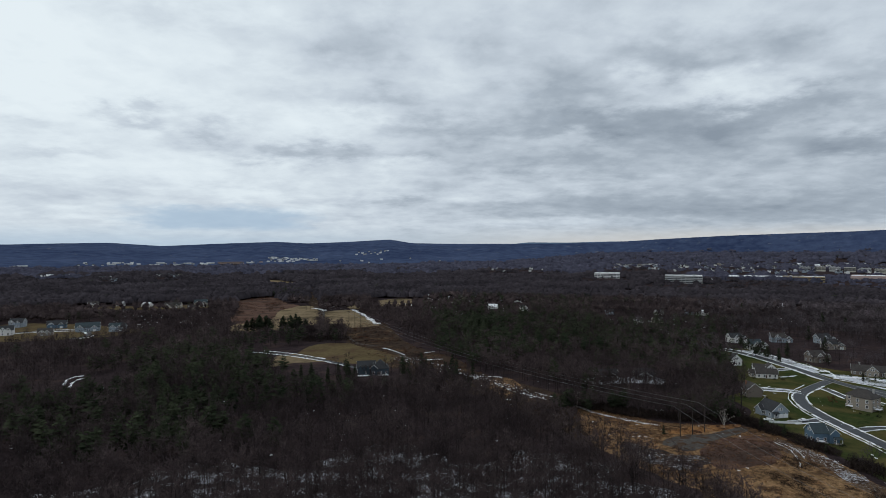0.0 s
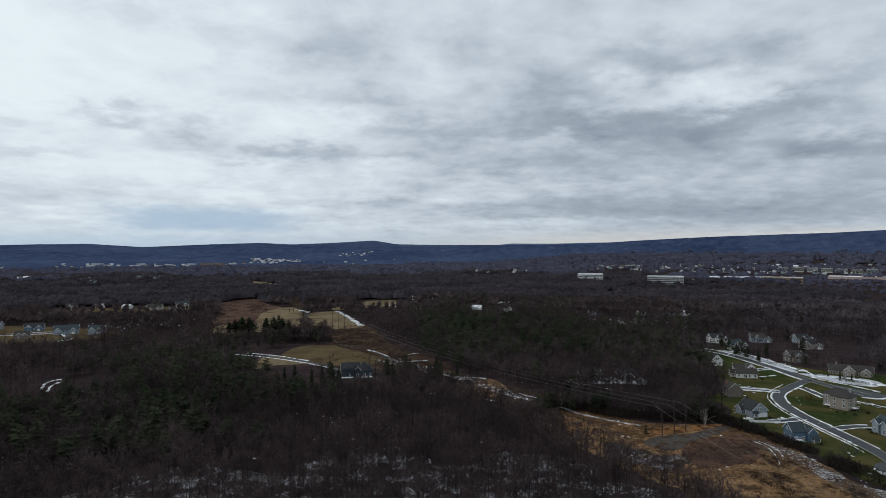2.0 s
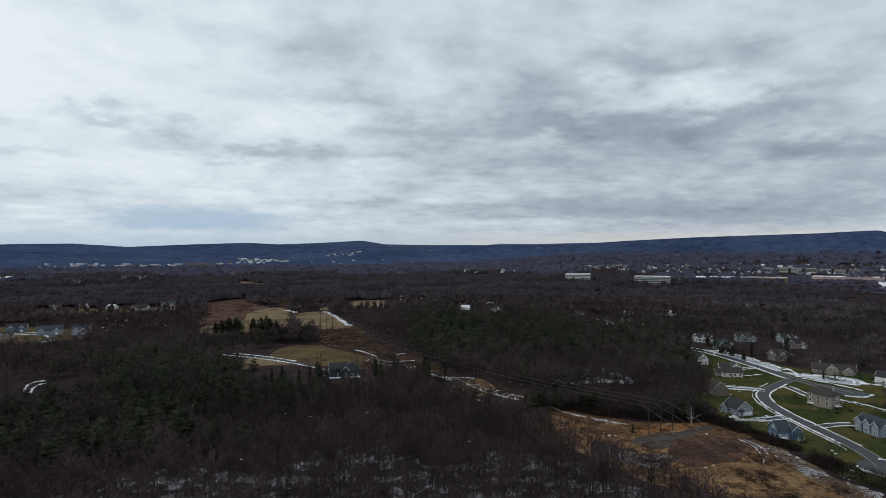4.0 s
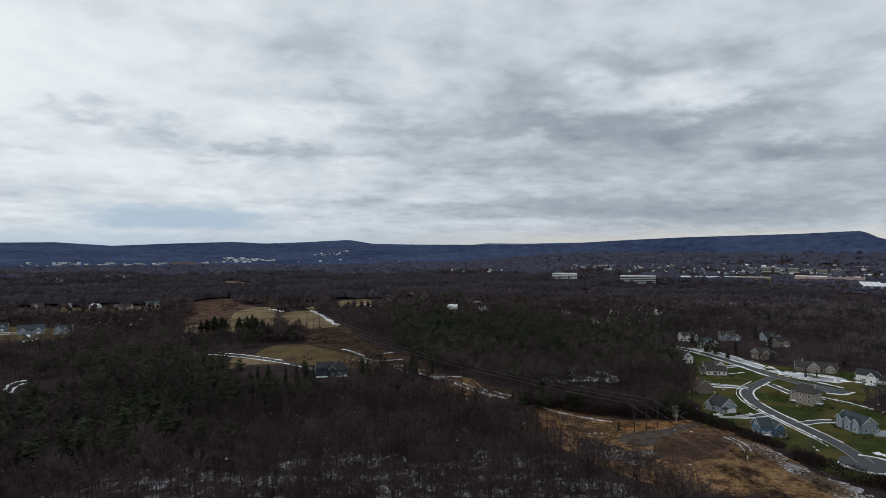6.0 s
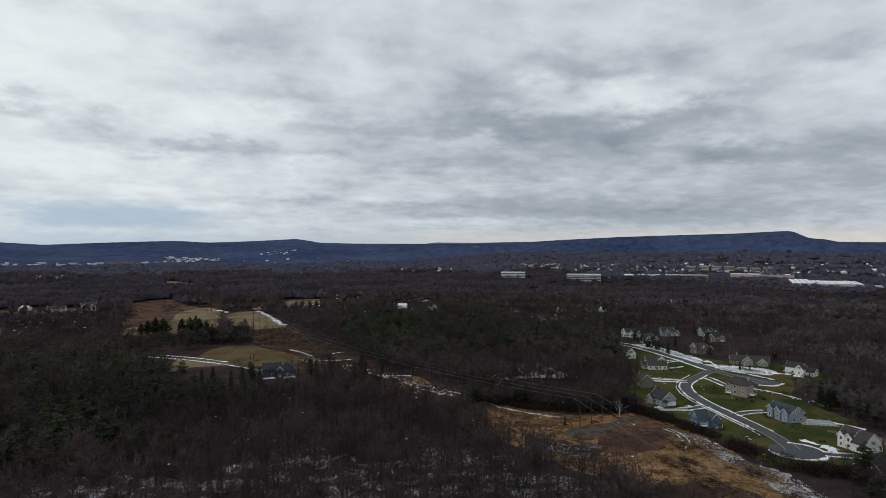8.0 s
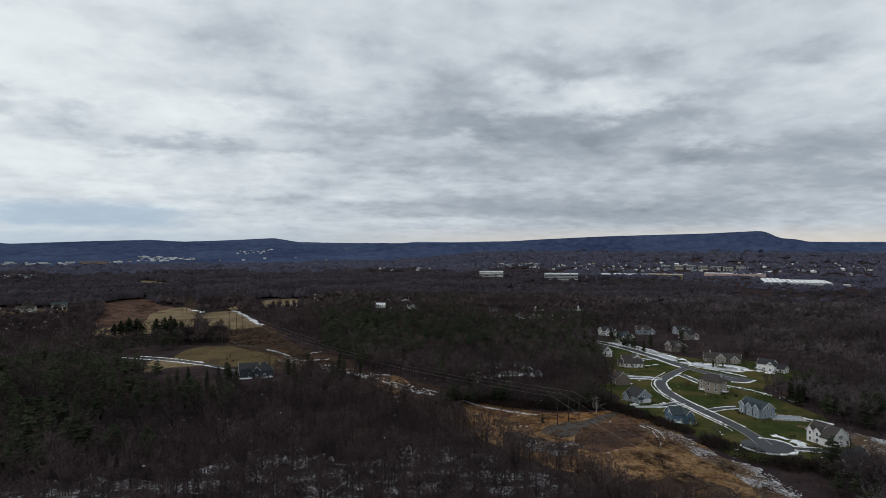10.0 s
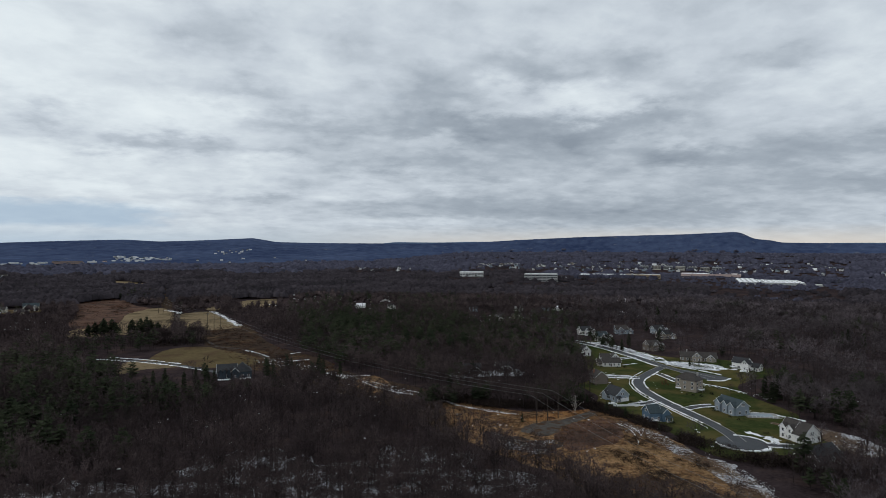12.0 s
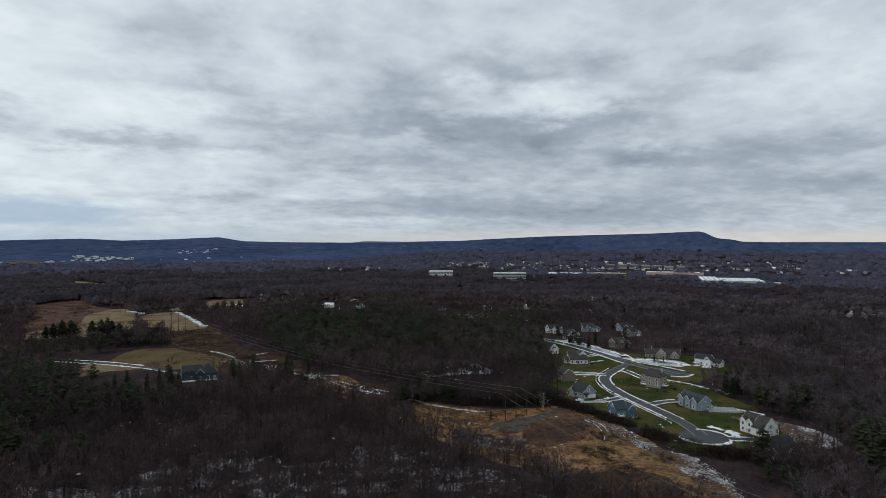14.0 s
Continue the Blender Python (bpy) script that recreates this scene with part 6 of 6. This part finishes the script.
def far_town():
    """Pale buildings scattered over the lower slopes of the hills."""
    kinds = []
    for i, (wall, roof, w, d, h, label) in enumerate((("white", "membrane", 15, 9, 5, "pale flat-roofed building on a far hillside"), ("panel", "roof_dark", 9, 7, 4, "pale house on a far hillside"), ("panel", "membrane", 38, 16, 5, "long pale hall in a far town"), ("rose", "roof_brown", 16, 9, 4, "reddish house on a far hillside"))):
        root = tagged(new("far_building"), label, "building", "far town")
        part("wall", boxed(-w / 2, w / 2, -d / 2, d / 2, -5, h), wall, root)
        bm = boxed(-w / 2 - 0.5, w / 2 + 0.5, -d / 2 - 0.5, d / 2 + 0.5, h, h + 0.8)
        if roof != "membrane":
            bm.free()
            bm = bmesh.new()
            v = [bm.verts.new(p) for p in ((-w / 2 - 0.6, -d / 2 - 0.6, h), (w / 2 + 0.6, -d / 2 - 0.6, h), (w / 2 + 0.6, d / 2 + 0.6, h), (-w / 2 - 0.6, d / 2 + 0.6, h), (-w / 2 - 0.6, 0, h + 2.5), (w / 2 + 0.6, 0, h + 2.5))]
            for f in ((0, 1, 5, 4), (2, 3, 4, 5), (1, 2, 5), (3, 0, 4), (3, 2, 1, 0)):
                bm.faces.new([v[k] for k in f])
        part("roof", bm, roof, root)
        kinds.append(root)
    rnd, used = random.Random(4), set()
    for a0, a1, t0, t1, n, choice in ((-36.8, -34.6, 0.20, 0.26, 5, (2, 2, 0)), (-31.5, -26.5, 0.24, 0.36, 12, (2, 0, 1)), (-26, -21, 0.22, 0.34, 12, (2, 0, 1, 0)), (-20.5, -16.8, 0.24, 0.36, 9, (3, 3, 2, 1)), (-16.2, -13.9, 0.32, 0.50, 34, (0, 1, 0)),
                                     (-13.9, -11.8, 0.34, 0.46, 18, (0, 1)), (-8.2, -5.0, 0.55, 0.68, 14, (0, 1, 1)), (-12, 0, 0.2, 0.5, 8, (1, 0)), (18, 38, 0.12, 0.45, 16, (1, 1, 1, 0)), (40, 52, 0.1, 0.4, 8, (1, 1))):
        for i in range(n):
            az = a0 + (a1 - a0) * (i + rnd.random()) / n
            start = float(foot(az))
            r = start + (4700 - start) * rnd.uniform(t0, t1)
            m = pose(r * math.sin(radians(az)), r * math.cos(radians(az)), slope(az, r) + 1.0, 0, 0, -az + rnd.uniform(-35, 35))
            k = rnd.choice(choice)
            if k in used:
                copy_thing(kinds[k], m)
            else:
                used.add(k)
                kinds[k].matrix_basis = m


far_town()


def warehouse():
    root = tagged(new("warehouse"), "huge low warehouse with a snow-white flat roof", "building")
    root.matrix_basis = pose(1046, 1206, 3.0, 0, 0, -36)
    part("wall", boxed(-64, 64, -80, 110, -6, 8), "panel", root)
    part("roof", boxed(-64.4, 64.4, -80.4, 110.4, 7.5, 8.6), "membrane", root, "snow-white flat roof")
    for i in range(12):
        for j in range(4):
            part("skylight", shared("skylight", lambda: data_of(boxed(-2, 2, -2, 2, 0, 1.2), "skylight", "panel")), "panel", root).matrix_basis = pose(-56 + 10.2 * i, -60 + 44 * j, 8.6)
    for i in range(10):
        part("dock_door", shared("dock", lambda: data_of(boxed(-1.8, 1.8, -0.1, 0.1, 0.8, 4.6), "dock_door", "greyblue")), "greyblue", root).matrix_basis = pose(-4 + 6.5 * i, -80.1, 0)
    part("annex", boxed(64.2, 100, -74, -40, -6, 5), "panel", root, "pale lower annex")


warehouse()


# ---- power line ----
def pole_top(x, y, h, reach=0.0, low=0.0):
    """A timber pole with its crossarm; reach, low: an added bracket out to the cable end, which is placed to fit the
    view, and its height.
    """
    root = tagged(new("power_pole"), "tall dark timber power pole with crossarm", "pole", group="power poles")
    root.matrix_basis = pose(x, y, 0, 0, 0, -28)
    part("pole", prism(bmesh.new(), (0, 0, -0.5), (0, 0, h), 0.24, 0.15, 8), "pole", root)
    arm = part("crossarm", boxed(-1.6, 1.6, -0.12, 0.12, h - 2.2, h - 1.9), "pole", root)
    for s in (-1, 1):
        part("brace", prism(bmesh.new(), (s * 1.3, 0, h - 2.1), (0, 0, h - 3.6), 0.06, 0.06, 4), "pole", root)
        part("insulator", prism(bmesh.new(), (s * 1.4, 0, h - 2.2), (s * 1.4, 0, h - 3.3), 0.11, 0.11, 6), "pole", arm)
    if reach:
        part("bracket", boxed(-reach - 0.15, 0.3, -0.1, 0.1, low + 0.1, low + 0.32), "pole", root)
    return root


def wire(a, b, sag, r=0.04):
    """A sagging cable as one round tube."""
    bm = bmesh.new()
    a, b = Vector(a), Vector(b)
    n, rings = 24, []
    side = (b - a).cross(Vector((0, 0, 1))).normalized()
    for i in range(n + 1):
        t = i / n
        p = a.lerp(b, t) - Vector((0, 0, sag * 4 * t * (1 - t)))
        rings.append([bm.verts.new(p + side * r * math.cos(q) + Vector((0, 0, r * math.sin(q)))) for q in (0, math.tau / 3, 2 * math.tau / 3)])
    for p, q in zip(rings, rings[1:]):
        for i in range(3):
            bm.faces.new((p[i], p[(i + 1) % 3], q[(i + 1) % 3], q[i]))
    tagged(new("cable", data_of(bm, "cable", "wire")), "sagging grey power cable between timber poles", "cable", group="power cables")


NEAR_POLES = [(107, 272), (114, 275.5), (121, 279)]
FIELD_POLES = [(-102, 652), (-96, 655), (-90, 658)]
TRACK_POLES = [(-191, 840), (-186, 843), (-181, 846)]
SIDE_POLES = [(131, 93), (138, 96.5), (145, 100)]
for (x, y), h in zip(NEAR_POLES, (23.5, 20.5, 19.5)):
    pole_top(x, y, h, 2.64, 13.6)
for x, y in SIDE_POLES:
    pole_top(x, y, 19.5, 1.56, 14.3)
for x, y in FIELD_POLES + TRACK_POLES:
    pole_top(x, y, 20.0)
for i in range(3):
    (ax, ay), (bx, by), (cx, cy), (dx, dy) = NEAR_POLES[i], FIELD_POLES[i], TRACK_POLES[i], SIDE_POLES[i]
    wire((ax - 2.4, ay + 1.1, 13.6), (bx, by, 16.5), 8.0, 0.055)
    wire((bx, by, 16.5), (cx, cy, 16.5), 3.0)
    wire((ax - 2.4, ay + 1.1, 13.6), (dx - 1.4, dy + 0.7, 14.3), 4.5)


# ---- single trees, hedges and cars ----
def single(name, pair, material, label, category, x, y, size, turn, group=""):
    """A tree of its own: trunk and crown."""
    (wood, crown), bark = pair, "pale" if material == "pale" else "bark"
    root = tagged(new(name), label, category, group)
    root.matrix_basis = pose(x, y, float(rise(x, y)), 0, 0, turn) @ Matrix.Scale(size, 4)
    part("trunk", shared(("trunk", name, id(pair)), lambda: soup("trunk", *wood, bark)), bark, root)
    part("crown", shared(("crown", name, id(pair)), lambda: soup("crown", *crown, material)), material, root)
    return root


LONE_BARE = [bare_tree(200 + s, 1.0, 11, 4, 5, 0.0045, 0.34) for s in range(5)]
LONE_PINE = [conifer(220 + s, 1.0, 15, 9, 0.25, 0.10) for s in range(4)]
TALL_PINE = [conifer(230 + s, 1.0, 17, 11, 0.24, 0.24, True) for s in range(4)]
TREE = random.Random(77)
for x, y, s in ((133, 285, 9.5), (72, 322, 9.0)):
    single("birch_tree", bare_tree(300 + int(x), 1.0, 9, 3, 3, 0.006, 0.42, 0.14), "pale", "pale leafless birch with fanned limbs beside the clearing", "tree", x, y, s, 0)
# conifers before and beside the dark house
for x, y, s in ((-62, 392, 13), (-56, 380, 12), (-74, 386, 11), (-86, 392, 12), (-94, 398, 10), (-26, 396, 14), (-22, 388, 12), (-14, 402, 13), (-8, 398, 12), (-16, 380, 11), (2, 392, 12), (8, 384, 11), (-70, 402, 10), (-28, 411, 14), (-24, 415, 10), (-15, 412, 15), (-12, 417, 11), (1, 413, 9), (6, 407, 14.5), (9, 411, 11), (20, 408, 9)):
    single("pine_tree", LONE_PINE[TREE.randrange(4)], "needle", "dark green pine beside the navy house", "tree", x, y, s, TREE.uniform(0, 360), "pines by the dark house")
# tall pines in the tan field
for x, y, s in ((-197, 604, 15), (-190, 600, 18), (-185, 606, 20), (-182, 597, 21), (-177, 603, 20), (-172, 598, 17), (-158, 594, 20), (-150, 592, 21), (-146, 597, 22), (-141, 591, 20), (-136, 595, 17)):
    single("pine_tree", TALL_PINE[TREE.randrange(4)], "needle", "tall dark pine with bare lower trunk in a field", "tree", x, y, s, TREE.uniform(0, 360), "tall field pines")
# dark conifers behind the blue-grey house and along the clearing
for x, y, s in ((252, 292, 14), (257, 288, 15), (262, 296, 13), (268, 288, 15), (248, 282, 12), (272, 280, 14), (276, 292, 12), (154, 272, 6), (159, 250, 4.5), (150, 284, 6.5), (145, 296, 7), (146, 304, 8), (148, 314, 8), (152, 326, 9), (148, 332, 10), (154, 342, 11), (162, 356, 12), (172, 368, 12), (180, 372, 12), (184, 384, 13), (192, 408, 12), (198, 422, 13), (196, 436, 14), (210, 456, 14), (272, 390, 5), (268, 384, 4), (277, 386, 4), (101, 276, 4.5), (316, 366, 8)):
    single("conifer", LONE_PINE[TREE.randrange(4)], "needle", "dark green conifer at a garden's edge", "tree", x, y, s, TREE.uniform(0, 360), "garden conifers")
# bare trees and conifers between the houses
for x, y, s in ((304, 352, 9), (309, 360, 11), (306, 372, 10), (300, 384, 9), (312, 378, 12), (276, 412, 10), (292, 416, 12), (302, 408, 11), (270, 440, 10), (290, 440, 12), (288, 456, 11), (272, 462, 9), (258, 520, 10), (276, 520, 11), (292, 530, 12), (300, 520, 11), (316, 536, 12), (330, 524, 11), (350, 530, 12), (284, 548, 12), (254, 548, 11), (248, 528, 10), (236, 300, 8), (262, 312, 10), (268, 322, 10), (256, 306, 9), (228, 246, 9), (238, 236, 10), (236, 222, 11), (226, 204, 10), (214, 204, 9)):
    single("bare_tree", LONE_BARE[TREE.randrange(5)], "twig", "leafless brown tree beside a house", "tree", x, y, s, TREE.uniform(0, 360), "garden trees")
for x, y, s in ((272, 476, 12), (296, 470, 13), (312, 492, 13), (336, 554, 14), (252, 452, 11), (322, 420, 13), (404, 642, 17), (409, 612, 16), (398, 630, 15), (340, 667, 15), (383, 772, 16), (446, 428, 15), (456, 432, 16), (462, 422, 14), (450, 440, 13)):
    single("conifer", LONE_PINE[TREE.randrange(4)], "needle", "dark green conifer among bare trees", "tree", x, y, s, TREE.uniform(0, 360), "garden conifers")
# clipped evergreens beside the white house
for i in range(8):
    single("arborvitae", conifer(240, 1.0, 14, 9, 0.17, 0.02), "needle", "small dark green columnar evergreen beside the driveway", "shrub", 194.5 + 1.7 * i, 214.0 + 0.35 * i, 3.3, 47 * i, "evergreen row")
single("oak_tree", bare_tree(310, 1.0, 9, 5, 6, 0.02), "brush", "russet-leaved small tree on a lawn", "tree", 208, 322, 6, 0)
# clipped bushes round the houses
SHRUB = [tuft(430 + i, 40, 0.8, 1.1, 0.14) for i in range(3)]
for i, (x, y) in enumerate(((214, 309), (216, 306), (219, 303), (228, 306), (206, 262), (207, 257), (208, 278), (206, 273), (202, 229), (203, 221), (204, 235), (270, 398), (276, 392), (282, 388), (292, 383), (298, 380), (264, 402), (173, 299), (161, 300), (171, 258), (160, 262), (203, 393), (214, 389), (219, 388), (184, 342), (172, 343), (226, 322), (242, 318), (246, 330))):
    root = tagged(new("shrub"), "small dark evergreen shrub beside a house wall", "shrub", "garden shrubs")
    root.matrix_basis = pose(x, y, 0, 0, 0, 67 * i) @ Matrix.Scale(1.0 + 0.25 * (i % 4), 4)
    part("foliage", shared(("shrub", i % 3), lambda: soup("foliage", *SHRUB[i % 3], "needle")), "needle", root)
# the nearest bare trees stand singly
k = 0
for _ in range(900):
    a, r = radians(TREE.uniform(-38, 54)), TREE.uniform(165, 240)
    x, y = r * math.sin(a), r * math.cos(a)
    if k < 230 and TREE.random() < float(keep(np.array([x]), np.array([y]))[0]):
        single("bare_tree", LONE_BARE[TREE.randrange(5)], "twig", "leafless grey-brown tree in snow-patched woods", "tree", x, y, TREE.uniform(11, 16), TREE.uniform(0, 360), "near bare trees")
        k += 1


def strew(lots, templates, area, n, lo, hi, choose, z=0.05, seed=0.0, wave=0.09, least=-1.0):
    """Tufts over an area of the plan. choose(thickness, x, y): which lot each one belongs to."""
    line = smooth_line(area, 4, True)
    xs, ys = [p[0] for p in line], [p[1] for p in line]
    x, y = rng.uniform(min(xs), max(xs), n), rng.uniform(min(ys), max(ys), n)
    thick = np.array([noise.noise(Vector((a * wave, b * wave, seed))) + 0.5 * noise.noise(Vector((a * wave * 3, b * wave * 3, seed + 4))) for a, b in zip(x, y)])
    ok = inside(line, x, y) & ~inside(smooth_line(PAD, 3, True), x, y) & (thick > least)
    x, y, thick = x[ok], y[ok], thick[ok]
    size, turn, pick = rng.uniform(lo, hi, len(x)), rng.uniform(0, math.tau, len(x)), rng.integers(0, len(templates), len(x))
    which = choose(thick + rng.normal(0, 0.12, len(x)), x, y)
    for i, b in enumerate(templates):
        for k, lot in enumerate(lots):
            q = (pick == i) & (which == k)
            lot.plant(b, x[q], y[q], np.full(q.sum(), z), size[q], turn[q])


RED_WEEDS = [(116, 263), (130, 270), (143, 270), (142, 250), (129, 235), (107, 233), (106, 248)]
RIDGE_GRASS = [(94, 222), (115, 234), (129, 234), (143, 228), (150, 206), (146, 176), (128, 186), (122, 210), (106, 204), (92, 206)]
BRUSHY = [[(122, 230), (130, 228), (129, 216), (121, 214)], [(122, 214), (131, 214), (132, 198), (122, 196)], [(96, 252), (106, 249), (106, 238), (92, 230), (82, 238), (82, 250)], [(138, 246), (146, 242), (144, 228), (136, 232)],
          [(60, 300), (76, 280), (80, 258), (74, 240), (62, 240)], [(92, 212), (112, 204), (128, 200), (136, 176), (120, 160), (96, 160), (88, 180)], [(126, 226), (134, 224), (134, 216), (126, 216)], [(143, 216), (152, 220), (152, 204), (146, 200)], [(146, 190), (156, 196), (157, 182), (148, 176)]]
EDGE = [(60, 332), (70, 324), (84, 312), (106, 299), (124, 295), (144, 294), (152, 310), (146, 318), (140, 304), (124, 303), (108, 308), (90, 320), (72, 336)]
HEDGE = [(142, 300), (150, 304), (156, 288), (161, 262), (166, 238), (172, 216), (186, 206), (204, 198), (202, 188), (180, 190), (166, 204), (159, 224), (156, 246), (152, 266), (146, 284)]


def scrub_and_brush():
    """Dry grass, weeds and brush over the clearing and the corridor, and leafless thickets at their edges."""
    grass, bracken, weeds, low, thicket = Wood(), Wood(), Wood(), Wood(), Wood()
    blades = [tuft(420 + s, 6, 0.8, 0.9, 0.10) for s in range(4)]
    bush = [tuft(400 + s, 20, 1.0, 1.0, 0.07) for s in range(4)]
    red, ridge = smooth_line(RED_WEEDS, 4, True), smooth_line(RIDGE_GRASS, 4, True)
    strew((grass, bracken, weeds), blades, CLEARING, 34000, 0.35, 1.1, lambda k, x, y: np.where(inside(red, x, y), np.where(k > 0.05, 1, 2), np.where(inside(ridge, x, y), np.where(k > -0.1, 0, 1), np.where((k > 0.3) & (y < 262), 0, np.where(k > -0.12, 1, 2)))), 0.06, 6.0)
    strew((bracken, low), bush, CLEARING, 1500, 0.5, 1.2, lambda k, x, y: np.where(k > 0.15, 0, 1), 0.05, 1.0)
    for i, area in enumerate(BRUSHY):
        strew((low,), bush, area, 150, 0.5, 1.5, lambda k, x, y: np.zeros(len(x), int), 0.05, 30.0 + i, 0.12, -0.1)
    strew((weeds, low), bush, CORRIDOR, 3600, 0.8, 2.2, lambda k, x, y: np.where(k > -0.05, 0, 1), 0.05, 2.0, 0.06, -0.35)
    strew((weeds, low), bush, RUSSET_STRIP, 1900, 0.9, 2.4, lambda k, x, y: np.where(k > 0.1, 0, 1), 0.06, 8.0, 0.04, -0.25)
    strew((weeds, low), bush, BROWNFIELD, 1500, 1.2, 3.2, lambda k, x, y: np.where(k > 0.0, 0, 1), 0.08, 9.0, 0.02, -0.1)
    strew((low,), bush, [(-134, 560), (-120, 552), (-92, 560), (-90, 585), (-140, 588)], 300, 1.2, 3.0, lambda k, x, y: np.zeros(len(x), int), 0.05, 10.0, 0.1, -0.4)
    strew((thicket,), [tuft(440 + s, 34, 0.8, 1.0, 0.045) for s in range(4)], HEDGE, 4200, 1.6, 4.0, lambda k, x, y: np.zeros(len(x), int), 0.0, 3.0, 0.08, -0.3)
    strew((thicket,), [tuft(444 + s, 34, 0.8, 1.0, 0.045) for s in range(3)], EDGE, 2600, 1.8, 5.0, lambda k, x, y: np.zeros(len(x), int), 0.0, 5.0, 0.08, -0.4)
    grass.done("dry_grass", "tawny", "tufts of tan dry grass over the clearing", "grass")
    bracken.done("dead_bracken", "orange", "tufts of orange dead bracken over the clearing", "grass")
    weeds.done("dead_weeds", "maroon", "tufts of red-brown dead weeds over the clearing", "grass")
    low.done("low_brush", "dark_brush", "low dark dry brush over the clearing", "brush")
    thicket.done("thicket", "dark_brush", "dense dark leafless thicket between lawns and clearing", "brush")


scrub_and_brush()


def car(x, y, turn, paint, label):
    root = tagged(new("car"), label, "car")
    root.matrix_basis = pose(x, y, 0.09, 0, 0, turn)
    bm = bmesh.new()
    side = [(-2.2, 0.45), (-2.25, 0.85), (-1.7, 0.95), (-0.9, 1.42), (0.7, 1.45), (1.35, 0.98), (2.15, 0.85), (2.25, 0.45)]
    a = [bm.verts.new((px, -0.85 if pz < 1.2 else -0.65, pz)) for px, pz in side]
    b = [bm.verts.new((px, 0.85 if pz < 1.2 else 0.65, pz)) for px, pz in side]
    bm.faces.new(a), bm.faces.new(b[::-1])
    for i in range(len(side)):
        j = (i + 1) % len(side)
        bm.faces.new((a[i], b[i], b[j], a[j]))
    body = part("body", bm, paint, root)
    for sx, x0, x1, z0, z1 in ((0, 1.32, 0.74, 1.02, 1.42), (1, -1.6, -0.95, 1.0, 1.40)):
        g = bmesh.new()
        v = [g.verts.new(p) for p in ((x0, -0.66, z0), (x0, 0.66, z0), (x1, 0.58, z1), (x1, -0.58, z1))]
        w = [g.verts.new(p.co + Vector((0.03 if not sx else -0.03, 0, 0.03))) for p in v]
        g.faces.new(v), g.faces.new(w[::-1])
        for i in range(4):
            g.faces.new((v[i], v[(i + 1) % 4], w[(i + 1) % 4], w[i]))
        part("window", g, "glass", body)
    for wx in (-1.35, 1.4):
        for wy in (-0.8, 0.8):
            part("wheel", prism(bmesh.new(), (wx, wy - 0.11, 0.33), (wx, wy + 0.11, 0.33), 0.33, 0.33, 14), "rubber", root)


def pool():
    root = tagged(new("swimming_pool"), "covered rectangular pool with pale deck behind a house", "pool")
    root.matrix_basis = pose(224, 262, 0, 0, 0, -20)
    part("pool_deck", boxed(-8, 8, -5, 5, -0.2, 0.18), "kerb", root)
    part("pool_cover", boxed(-5.5, 5.5, -3, 3, 0.1, 0.26), "greyblue", root, "pale blue winter cover")
    for i in range(9):
        part("fence_post", boxed(-8 + 2 * i - 0.05, -8 + 2 * i + 0.05, -5.3, -5.2, -0.2, 1.3), "trim", root)
    part("fence_rail", boxed(-8, 8, -5.28, -5.22, 1.1, 1.2), "trim", root)


def white_fence():
    root = tagged(new("fence"), "white board fence along a lawn below the driveway", "fence")
    root.matrix_basis = pose(159, 293.4, 0, 0, 0, -8)
    for i in range(8):
        part("post", boxed(2.1 * i - 0.07, 2.1 * i + 0.07, -0.07, 0.07, -0.3, 1.35), "trim", root)
        if i < 7:
            part("panel", boxed(2.1 * i + 0.08, 2.1 * i + 2.02, -0.03, 0.03, 0.1, 1.2), "trim", root)


white_fence()
pool()
car(160.5, 297, -15, "paint_white", "white parked car beside a garage")
car(177, 296, 12, "paint_white", "white parked car at the head of a driveway")
